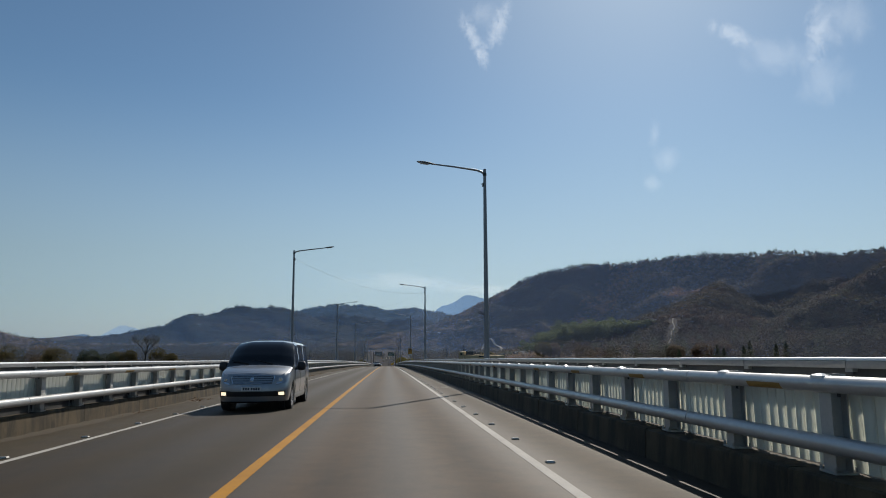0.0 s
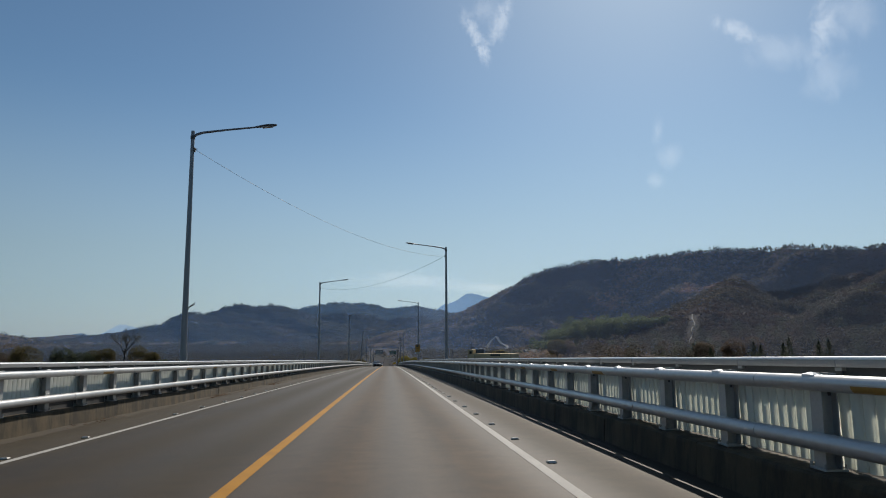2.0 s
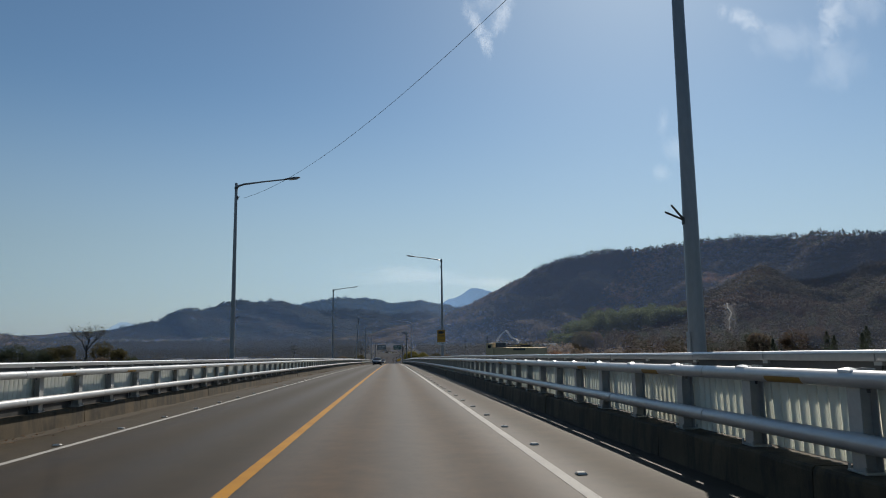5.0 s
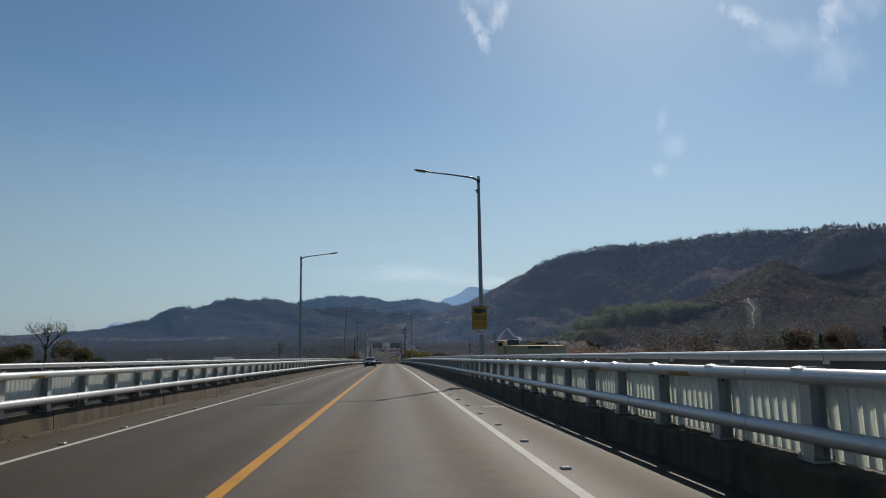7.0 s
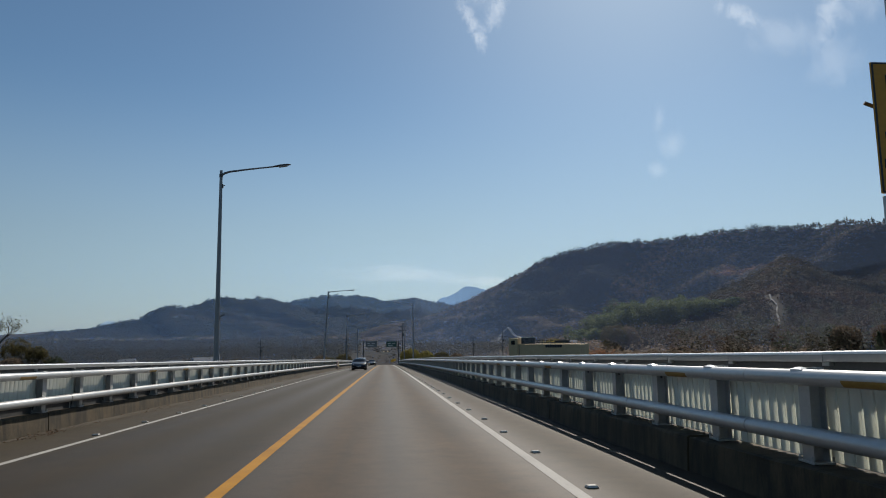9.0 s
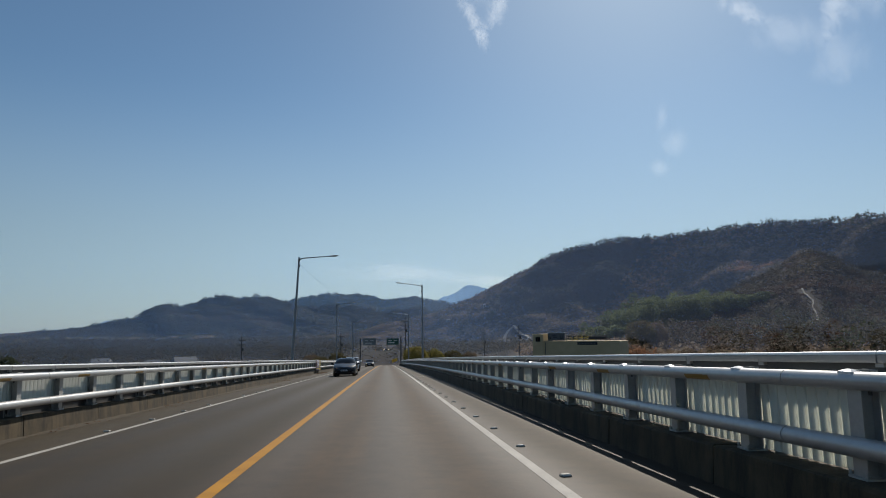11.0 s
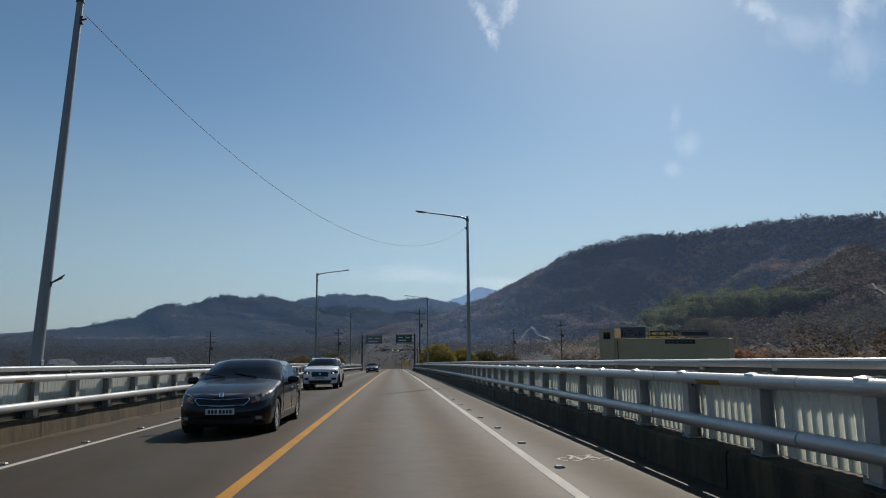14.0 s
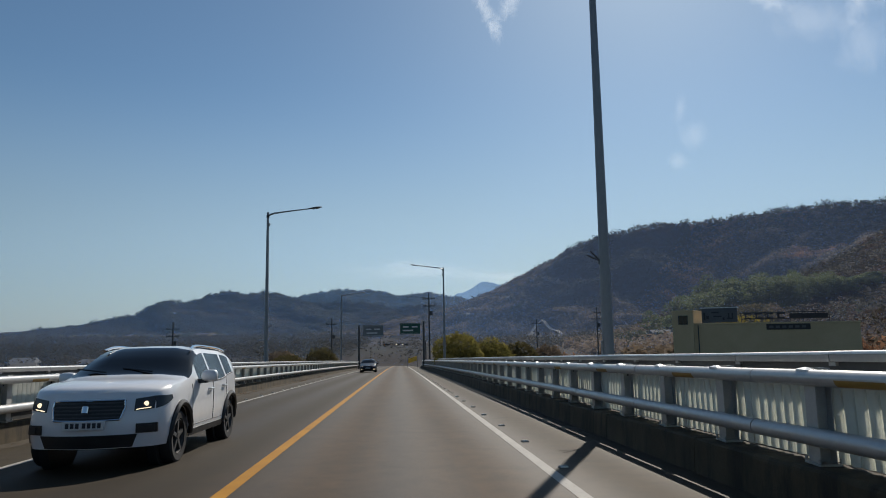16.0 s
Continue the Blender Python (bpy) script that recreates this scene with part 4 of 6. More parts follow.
tree(-34.0, 334, 6.6, "low olive-green tree beyond the bridge rail", YELLOW_LEAF, 6, 0.12, 14, base=-18.6, fill=3600)
tree(-16.5, 332, 7.2, "fading brown tree beyond the bridge rail", FADING_LEAF, 6, 0.12, 15, base=-18.2, fill=3000)
tree(-13.0, 345, 7.0, "fading yellow-brown tree beyond the bridge rail", FADING_LEAF, 6, 0.12, 16, base=-17.6, fill=3000)
tree(-20.5, 350, 7.0, "brown tree beyond the bridge rail", BARE_WOOD, 6, 0.12, 18, base=-18.0, fill=3000)
for bx, by, bh, bs in ((-141, 352, 13.0, 51), (-133, 349, 9.0, 53), (-116, 352, 10.0, 55), (-152, 356, 15.5, 54), (-108, 362, 9.5, 57), (-126, 354, 9.0, 52), (-166, 350, 17.0, 56), (-178, 360, 18.0, 58), (-190, 352, 19.0, 59)):
    tree(bx, by, bh, "brown-green bushy tree on the river flat", (PINE_WOOD, BARE_WOOD, FADING_LEAF)[bs % 3], 8, 0.22, bs, group="bushes on the river flat", fill=2400)
tree(95.5, 404, 14.0, "rounded golden autumn tree before a dark stand", FADING_LEAF, 8, 0.2, 61, fill=4200)
tree(103.0, 408, 12.5, "rounded olive autumn tree before a dark stand", BARE_WOOD, 8, 0.2, 62, fill=3600)
tree(162.0, 332, 14.0, "broad russet-brown autumn tree below the hill", RUSSET_LEAF, 8, 0.22, 63, fill=1500)
tree(150.0, 338, 12.0, "broad grey-brown autumn tree below the hill", BARE_WOOD, 8, 0.22, 64, fill=3000)
tree(176.0, 340, 14.0, "broad russet-brown autumn tree below the hill", RUSSET_LEAF, 8, 0.22, 65, fill=1500)
tree(60.0, 318, 12.0, "broad leafless tree beside the yellow building", RUST_WOOD, 6, 0.25, 31)
tree(48.5, 322, 13.4, "golden autumn tree behind the yellow building", YELLOW_LEAF, 8, 0.16, 33, fill=2600)
tree(30.0, 345, 8.0, "brown autumn tree beside the yellow building", RUST_WOOD, 8, 0.22, 35)


def conifer(x, y, height, seed):
    """A narrow dark conifer: bare lower trunk and drooping tiers of needles."""
    rng = np.random.default_rng(seed)
    t = thing("conifer", pose(x, y, float(land(x, y)) - 0.2), label="tall narrow dark conifer on the river bank", category="tree", group="conifers on the bank")
    part("trunk", Shape().tube([(0, 0, 0), (0.1, 0, height * 0.5), (0, 0.05, height * 0.97)], [0.22, 0.14, 0.03], 7), BARK, t)
    pts = []
    for k in range(1500):
        h = rng.uniform(0.14, 1.0) ** 0.85
        r = (1.02 - h) ** 0.7 * height * 0.30 * rng.uniform(0.35, 1.0) * (0.8 + 0.3 * math.sin(h * 38))
        a = rng.uniform(0, 6.28)
        pts.append(np.array([r * math.cos(a), r * math.sin(a), h * height - 0.25 * r]) + rng.normal(0, 0.16, (3, 3)))
    v = np.array(pts).reshape(-1, 3)
    piece("crown", quick_mesh("crown", v, np.arange(len(v)).reshape(-1, 3), PINE_WOOD), t)


for cx, cy, ch, cs in ((151.7, 297, 14.5, 1), (157, 301, 12.5, 2), (164, 296, 13.5, 3), (171, 303, 15.0, 4), (181, 298, 14.0, 5), (139, 309, 12.0, 6), (190, 305, 15.5, 7)):
    conifer(cx, cy, ch, cs)


# clouds ---------------------------------------------------------------------
def cloud(az, el, half_w, half_h, tilt, material, dist=4300):
    """One wisp about a bearing and a height in degrees, leaning clockwise by tilt."""
    n = 10
    ct, st = math.cos(radians(tilt)), math.sin(radians(tilt))
    v, uv = [], []
    for j in range(n + 1):
        for i in range(n + 1):
            p, q = (2 * i / n - 1) * half_w, (2 * j / n - 1) * half_h
            a, e = radians(az + (p * ct + q * st) / math.cos(radians(el))), radians(el - p * st + q * ct)
            v.append((dist * math.sin(a) * math.cos(e), 110 + dist * math.cos(a) * math.cos(e), dist * math.sin(e)))
            uv.append((i / n, j / n))
    f = [(j * (n + 1) + i, j * (n + 1) + i + 1, (j + 1) * (n + 1) + i + 1, (j + 1) * (n + 1) + i) for j in range(n) for i in range(n)]
    me = bpy.data.meshes.new("cloud")
    me.from_pydata(v, [], f)
    lay = me.uv_layers.new(name="UVMap")
    for lp in me.loops:
        lay.data[lp.index].uv = uv[lp.vertex_index]
    me.materials.append(material)
    tagged(piece("cloud", me), "thin white wisp of high cloud", "cloud", group="wisps of cloud", kind="structure")


WISP = cloud_stuff("wisp", 0.20, (1.0, 1.0, 0.7), 0.012)
VEIL = cloud_stuff("veil", 0.10, (1.0, 1.0, 0.6), 0.006)
BAND = cloud_stuff("band", 0.15, (0.35, 1.0, 2.0), 0.005)
for az, el, hw, hh, tilt, mat in (
        (7.6, 26.0, 0.9, 2.8, -24, WISP), (10.2, 26.6, 1.1, 2.6, 22, WISP), (8.7, 24.3, 0.8, 1.9, -8, WISP), (8.9, 27.6, 2.4, 1.4, 0, VEIL),
        (23.7, 16.6, 0.7, 2.0, 4, VEIL), (24.7, 14.6, 1.5, 1.6, 20, VEIL), (23.3, 12.7, 1.1, 1.0, 30, VEIL),
        (30.6, 23.6, 1.0, 2.8, -55, WISP), (36.6, 22.6, 1.3, 3.4, 10, WISP), (33.4, 21.5, 3.6, 2.0, 20, VEIL), (37.0, 19.0, 2.8, 2.4, 0, VEIL), (38.5, 23.5, 2.6, 3.2, -20, VEIL),
        (2.0, 4.6, 10.0, 1.2, 2, BAND), (9.0, 4.0, 5.0, 0.9, 4, BAND)):
    cloud(az, el, hw, hh, tilt, mat)


# haze -----------------------------------------------------------------------
def haze_sheet(line, material):
    """A sheet added as haze before the hills along a line of (x, y, top), clear towards its upper edge."""
    pts = []
    for p0, p1 in zip(line[:-1], line[1:]):
        pts += [Vector(p0).lerp(Vector(p1), k / 6) for k in range(6)]
    pts.append(Vector(line[-1]))
    n, m = len(pts), 8
    v, uv = [], []
    for i, c in enumerate(pts):
        for j in range(m + 1):
            v.append((c.x, c.y, PLAIN - 4 + (c.z - PLAIN + 4) * j / m))
            uv.append((i / (n - 1), j / m))
    f = [(i * (m + 1) + j, (i + 1) * (m + 1) + j, (i + 1) * (m + 1) + j + 1, i * (m + 1) + j + 1) for i in range(n - 1) for j in range(m)]
    me = bpy.data.meshes.new("haze")
    me.from_pydata(v, [], f)
    lay = me.uv_layers.new(name="UVMap")
    for lp in me.loops:
        lay.data[lp.index].uv = uv[lp.vertex_index]
    me.materials.append(material)
    tagged(piece("haze", me), "thin translucent sheet standing in for blue haze before the wooded hills", "haze", group="banks of haze", kind="structure")


# added sheets that imitate the veil of distance over the hills
haze_sheet([(-1300, 432, 34), (-620, 432, 34), (60, 432, 30)], haze_veil("river_haze", 0.036, (0.32, 0.54, 1.0), 0.05, 0.92))
haze_sheet([(-1300, 640, 90), (-620, 640, 90), (-100, 640, 80), (130, 640, 60)], haze_veil("valley_haze", 0.030, (0.30, 0.54, 1.0), 0.05, 0.85))
haze_sheet([(-1500, 1120, 150), (-620, 1120, 150), (70, 1120, 130)], haze_veil("left_haze", 0.020, (0.26, 0.52, 1.0), 0.05, 0.85))
haze_sheet([(-420, 1722, 240), (-100, 1722, 240), (260, 1722, 210)], haze_veil("back_haze", 0.050, (0.28, 0.56, 1.0), 0.30, 0.80))
haze_sheet([(-60, 735, 60), (100, 722, 105), (210, 722, 125), (310, 728, 130), (400, 700, 135), (500, 610, 135), (600, 500, 130)], haze_veil("right_haze", 0.040, (0.34, 0.55, 1.0), 0.12, 0.50))
haze_sheet([(0, 480, 10), (60, 424, 76), (120, 368, 98), (190, 303, 104), (300, 200, 100)], haze_veil("near_haze", 0.033, (0.42, 0.58, 0.95), 0.10, 0.92))


# street lamps ---------------------------------------------------------------
def street_lamp_mesh():
    """Pole with a foot box, a long raised arm and a flat head; the arm points to -x."""
    H, A = 10.52, 3.26
    lamp = thing("street_lamp", label="tall tapered grey steel street lamp with one long arm", category="street lamp", group="street lamps along the bridge")
    part("pole", Shape().tube([(0, 0, 0.4), (0, 0, 2.0), (0, 0, 6), (0, 0, H + 0.08)], [0.135, 0.125, 0.10, 0.072], 12), POLE, lamp)
    part("foot_box", Shape().box(-0.26, 0.26, -0.36, 0.36, 0.0, 1.0, 0.02), CONCRETE, lamp, "grey concrete pedestal under the lamp pole")
    s = Shape().box(-0.2, 0.2, -0.2, 0.2, 1.0, 1.03, 0.005)
    for a in (-0.15, 0.15):
        for b in (-0.15, 0.15):
            s.disc((a, b, 1.03), 2, 0.018, 0.05, 6)
    part("base_plate", s, DARK_STEEL, lamp)
    arm = [(0.03, 0, H - 0.20), (-0.16, 0, H - 0.06), (-0.4, 0, H + 0.02), (-1.4, 0, H + 0.16), (-2.6, 0, H + 0.30)]
    part("arm", Shape().tube(arm, [0.055, 0.06, 0.052, 0.042, 0.036], 8), POLE, lamp)
    part("collar", Shape().tube([(0, 0, H - 0.26), (0, 0, H - 0.12)], 0.092, 12), DARK_STEEL, lamp)
    s = Shape()
    prof = [(-2.5, 0.05, 0.045), (-2.62, 0.075, 0.06), (-2.8, 0.13, 0.075), (-3.05, 0.155, 0.08), (-3.25, 0.12, 0.06), (-3.36, 0.05, 0.03)]
    n = 10
    for x, w, d in prof:
        z = H + 0.30 + (-2.6 - x) * 0.13
        s.v += [(x, w * math.cos(2 * math.pi * k / n), z + d * math.sin(2 * math.pi * k / n) * (1.0 if math.sin(2 * math.pi * k / n) > 0 else 0.45)) for k in range(n)]
    for i in range(len(prof) - 1):
        for k in range(n):
            a, b = i * n + k, i * n + (k + 1) % n
            s.f.append((a, b, b + n, a + n))
    s.f += [tuple(range(n)), tuple((len(prof) - 1) * n + k for k in range(n))]
    head = part("lamp_head", s, LAMP_HOUSING, lamp, "flat dark lamp head")
    part("lens", Shape().hull([(x, y, H + 0.292 + (-2.6 - x) * 0.13 - q) for x in (-2.78, -3.2) for y in (-0.1, 0.1) for q in (0.02, 0.05)]), LAMP_LENS, head)
    s = Shape().tube([(-0.1, 0, 3.4), (-0.34, -0.10, 3.62)], 0.017, 6).tube([(-0.1, 0, 3.4), (-0.38, 0.06, 3.54)], 0.017, 6)
    part("flag_holder", s.box(-0.13, -0.08, -0.03, 0.03, 3.33, 3.45), DARK_STEEL, lamp, "small forked flag holder")
    part("cable_clamp", Shape().box(-0.12, -0.06, -0.05, 0.05, H - 0.80, H - 0.62).tube([(-0.09, 0, H - 0.7), (-0.2, 0, H - 0.66)], 0.02, 6), DARK_STEEL, lamp)
    part("access_door", Shape().box(-0.145, -0.12, -0.06, 0.06, 1.25, 1.65, 0.004), POLE, lamp)
    return lamp


LAMPS_R = [31.63, 84.44, 137.50, 245.35, 298.6]
LAMPS_L = [4.0, 56.71, 109.69, 164.80, 218.80, 272.53, 325.5]
LEANING = 218.80
proto = street_lamp_mesh()
proto.matrix_basis = pose(POLE_R, LAMPS_R[0], zr(LAMPS_R[0]))
for y in LAMPS_R[1:]:
    copy_thing(proto, pose(POLE_R, y, zr(y)))
for y in LAMPS_L[1:]:
    lean = -3.1 if y == LEANING else 0
    ob = copy_thing(proto, pose(POLE_L + (0.12 if lean else -0.26 if y == 109.69 else 0), y, zr(y) - (0.12 if lean else 0), 0, lean, 180) @ Matrix.Diagonal((1, 1, 0.967 if lean else 1, 1)))
    if lean:
        ob["label"] = "leaning tapered grey steel street lamp with one long arm"


def cable(a, b, sag, label):
    """A thin wire between two lamp poles."""
    a, b = Vector(a), Vector(b)
    s = Shape().tube([a.lerp(b, k / 24) - Vector((0, 0, 4 * sag * (k / 24) * (1 - k / 24))) for k in range(25)], 0.008, 4, False)
    tagged(part("cable", s, CABLE), label, "cable", group="cables between the lamp poles")


def clamp_at(side, y):
    return (POLE_R - 0.15, y, zr(y) + 9.8) if side == "R" else (POLE_L + (0.80 if y == LEANING else 0.15), y, zr(y) + (9.47 if y == LEANING else 9.8))


for (sa, ya), (sb, yb), sag in ((("L", 56.71), ("R", 84.44), 1.0), (("R", 84.44), ("L", 109.69), 1.0), (("L", LEANING), ("R", 245.35), 2.9)):
    cable(clamp_at(sa, ya), clamp_at(sb, yb), sag, "thin sagging black cable slung between street lamps")


# sign on a lamp pole --------------------------------------------------------
def camera_sign():
    y = LAMPS_R[2] - 0.19
    z = zr(LAMPS_R[2])
    t = thing("traffic_sign", pose(POLE_R - 0.12, y, z + 0.375) @ Matrix.Diagonal((0.94, 1, 0.87, 1)), label="yellow speed-camera warning sign strapped to a lamp pole", category="traffic sign")
    board = part("board", Shape().box(-0.41, 0.41, -0.02, 0.0, 2.62, 3.95, 0.006), SIGN_YELLOW, t)
    s = Shape()
    for x0, x1, z0, z1 in ((-0.40, 0.40, 3.93, 3.945), (-0.40, 0.40, 2.625, 2.64), (-0.405, -0.39, 2.64, 3.93), (0.39, 0.405, 2.64, 3.93)):
        s.box(x0, x1, -0.026, -0.018, z0, z1)
    part("border", s, INK, board)
    s = Shape().box(-0.28, 0.14, -0.026, -0.018, 3.53, 3.82, 0.003)
    s.hull([(x, yy, zz) for yy in (-0.026, -0.018) for x, zz in ((0.14, 3.64), (0.14, 3.72), (0.32, 3.56), (0.32, 3.80))])
    part("pictogram", s, INK, board, "dark camera pictogram")
    s = Shape()
    for k in range(7):
        s.box(-0.29 + 0.083 * k, -0.29 + 0.083 * k + 0.062, -0.025, -0.018, 3.31, 3.38)
    for k in range(9):
        s.box(-0.33 + 0.075 * k, -0.33 + 0.075 * k + 0.056, -0.025, -0.018, 3.17, 3.235)
    part("writing", s, INK, board)["kind"] = "stuff"
    lettering("writing", "단 속 중", 0.23, INK, board, pose(0, -0.022, 2.86, 90, 0, 0))
    plate = part("distance_plate", Shape().box(-0.40, 0.40, -0.02, 0.0, 2.32, 2.595, 0.005), SIGN_WHITE, t)
    lettering("writing", "200m", 0.25, INK, plate, pose(0, -0.022, 2.455, 90, 0, 0))
    s = Shape()
    for zz in (2.9, 3.6):
        s.box(-0.06, 0.22, 0.0, 0.05, zz, zz + 0.05).tube([(0.09 + 0.14 * math.cos(a), 0.17 + 0.14 * math.sin(a), zz + 0.02) for a in np.linspace(0, 6.28, 13)], 0.008, 4)
    part("strap", s, DARK_STEEL, t)["kind"] = "stuff"


camera_sign()


# banner on the rail ---------------------------------------------------------
def banner():
    y0, y1 = 231.05, 235.55
    t = thing("banner", on_road(RAIL_L + 0.128, y0), label="purple and yellow cloth advertising banner tied to the rail", category="banner")

    def cloth(name, a, b, mat):
        s = Shape()
        n, m = 16, 6
        for i in range(n + 1):
            for j in range(m + 1):
                yy, zz = a + (b - a) * i / n, 0.30 + 1.02 * j / m
                s.v.append((0.005 * math.sin(5 * yy + 3 * zz) + 0.006 * math.sin(9 * zz + yy), yy, zz - 0.02 * math.sin(yy * 0.7)))
        k = len(s.v)
        s.v += [(x - 0.006, y, z) for x, y, z in s.v[:k]]
        for i in range(n):
            for j in range(m):
                q = i * (m + 1) + j
                s.f += [(q, q + 1, q + m + 2, q + m + 1), (k + q, k + q + m + 1, k + q + m + 2, k + q + 1)]
        return part(name, s, mat, t, smooth=60)

    purple = cloth("cloth", 0.0, 3.1, CLOTH_PURPLE)
    yellow = cloth("cloth", 3.1, 4.5, CLOTH_YELLOW)
    face = lambda yy, zz: pose(0.014, yy, zz, 90, 0, 90)
    for zz in (0.72, 1.0):
        part("patch", Shape().box(0.008, 0.014, 0.20, 0.50, zz, zz + 0.26), CLOTH_RED, purple)
    for letter, zz in (("진", 1.13), ("영", 0.85)):
        lettering("writing", letter, 0.26, CLOTH_YELLOW, purple, face(0.35, zz) @ pose(0, 0, 0.004))
    lettering("writing", "가", 0.34, CLOTH_WHITE, purple, face(0.78, 1.12), bold=0.008)
    lettering("writing", "구", 0.34, CLOTH_WHITE, purple, face(0.78, 0.80), bold=0.008)
    lettering("writing", "행사장", 0.70, CLOTH_WHITE, purple, face(2.0, 0.94), bold=0.022)
    for k in range(9):
        part("writing", Shape().box(0.008, 0.014, 0.25 + 0.31 * k, 0.25 + 0.31 * k + 0.24, 0.41, 0.51), CLOTH_YELLOW, purple)
    for r in range(4):
        for k in range(5 - r % 2):
            part("writing", Shape().box(0.008, 0.014, 3.25 + 0.24 * k, 3.25 + 0.24 * k + 0.19, 1.10 - 0.2 * r, 1.19 - 0.2 * r), CLOTH_INK, yellow)
    s = Shape()
    for yy in (0.0, 1.5, 3.1, 4.5):
        for zz in (0.45, 1.15):
            s.tube([(0.02, yy, zz + 0.1), (-0.10, yy, zz - 0.02), (-0.22, yy, zz)], 0.006, 4)
    part("cord", s, CABLE, t)["kind"] = "stuff"


banner()


# road studs and painted bicycle ----------------------------------------------
def road_stud():
    t = thing("road_stud", label="small worn metal road stud with a pale reflector", category="road stud", group="road studs along the edge lines")
    b = Shape().hull([(x * q, y * q, z) for x in (-0.065, 0.065) for y in (-0.05, 0.05) for z, q in ((0.0, 1.0), (0.012, 1.0), (0.030, 0.72))])
    body = part("body", b, STUD_BODY, t)
    part("reflector", Shape().hull([(x, y, z) for x in (-0.05, 0.05) for y, z in ((-0.056, 0.010), (-0.060, 0.010), (-0.044, 0.028), (-0.048, 0.029))]), STUD_LENS, body)
    return t


stud = road_stud()
stud.matrix_basis = on_road(2.28, 3.92, zx(2.3) + 0.002)
for k in range(1, 118):
    y = 3.92 + 2.7105 * k
    copy_thing(stud, on_road(2.28 + random.uniform(-0.02, 0.02), y, zx(2.3) + 0.002))
for k in range(0, 118):
    if random.random() < 0.9:
        y = 5.36 + 2.7105 * k
        copy_thing(stud, on_road(-5.75 + random.uniform(-0.02, 0.02), y, zx(-5.75) + 0.002))


def bicycle_mark(x, y):
    """Worn white bicycle pictogram on the shoulder, lying across the lane."""
    s = Shape()

    def bar(ax, ay, bx, by, w=0.03):
        d = Vector((bx - ax, by - ay)).normalized() * w
        z = 0.004
        pts = [(ax - d.y, ay + d.x), (ax + d.y, ay - d.x), (bx + d.y, by - d.x), (bx - d.y, by + d.x)]
        s.add([(px, py, zx(x + px) - zx(x) + z) for px, py in pts], [(0, 1, 2, 3)])

    for cx in (-0.22, 0.24):
        for k in range(16):
            if k in (3, 11) or (cx > 0 and k in (7, 8)):   # worn away
                continue
            a, b = 2 * math.pi * k / 16, 2 * math.pi * (k + 1) / 16
            bar(cx + 0.17 * math.cos(a), 0.17 * math.sin(a), cx + 0.17 * math.cos(b), 0.17 * math.sin(b), 0.02)
    for a in ((-0.22, 0, -0.10, 0.30), (-0.10, 0.30, 0.17, 0.32), (0.24, 0, 0.15, 0.42), (0.15, 0.42, 0.24, 0.44), (-0.10, 0.30, 0.0, 0.02), (-0.22, 0, 0.0, 0.02), (0.0, 0.02, 0.17, 0.32), (-0.17, 0.38, -0.05, 0.38), (-0.10, 0.30, -0.12, 0.38)):
        bar(*a, 0.022)
    ob = part("bicycle_mark", s, WHITE_LINE, None, "", None, on_road(x, y, zx(x)))
    tagged(ob, "worn white bicycle sign painted on the shoulder", "road marking", kind="structure")


for my in (34.5, 122.7, 213.4):
    bicycle_mark(2.86, my)


# signs and lights beyond the bridge ------------------------------------------
def road_sign(x, y, top, post_x, reach, board, mat, label, bars):
    """A post with arms that hold one direction board over the lane."""
    x0, x1, z0, z1 = board
    g = zr(y) - 1.2
    t = thing("road_sign", pose(0, y, 0.72), label=label, category="road sign")
    part("post", Shape().tube([(post_x, 0, g), (post_x, 0, top)], [0.19, 0.15], 12), DARK_STEEL, t)
    s = Shape()
    for zz in (top - 0.5, top - 1.8):
        s.tube([(post_x, 0, zz), (reach, 0, zz + 0.08)], 0.06, 8)
    part("arm", s, DARK_STEEL, t)
    b = part("board", Shape().box(x0, x1, -0.16, -0.08, z0, z1, 0.02), mat, t)
    s = Shape().box(x0 + 0.1, x1 - 0.1, -0.175, -0.155, z1 - 0.14, z1 - 0.1).box(x0 + 0.1, x1 - 0.1, -0.175, -0.155, z0 + 0.1, z0 + 0.14)
    for u, w, h in bars:
        s.box(x0 + u, x0 + u + w, -0.175, -0.155, z0 + h, z0 + h + 0.22)
    part("writing", s, SIGN_WHITE, b)


road_sign(0, 355, -8.1, -7.3, -2.6, (-6.5, -2.8, -10.15, -8.1), SIGN_BACK, "grey direction sign on a dark post over the road", ((0.5, 1.0, 1.2), (2.0, 1.1, 1.2), (0.6, 2.0, 0.5)))
road_sign(0, 335, -7.7, 3.95, 0.2, (0.3, 3.4, -9.65, -7.95), SIGN_GREEN, "green direction sign on a dark post over the road", ((0.4, 0.9, 1.0), (1.8, 0.9, 1.0), (0.4, 1.6, 0.45)))


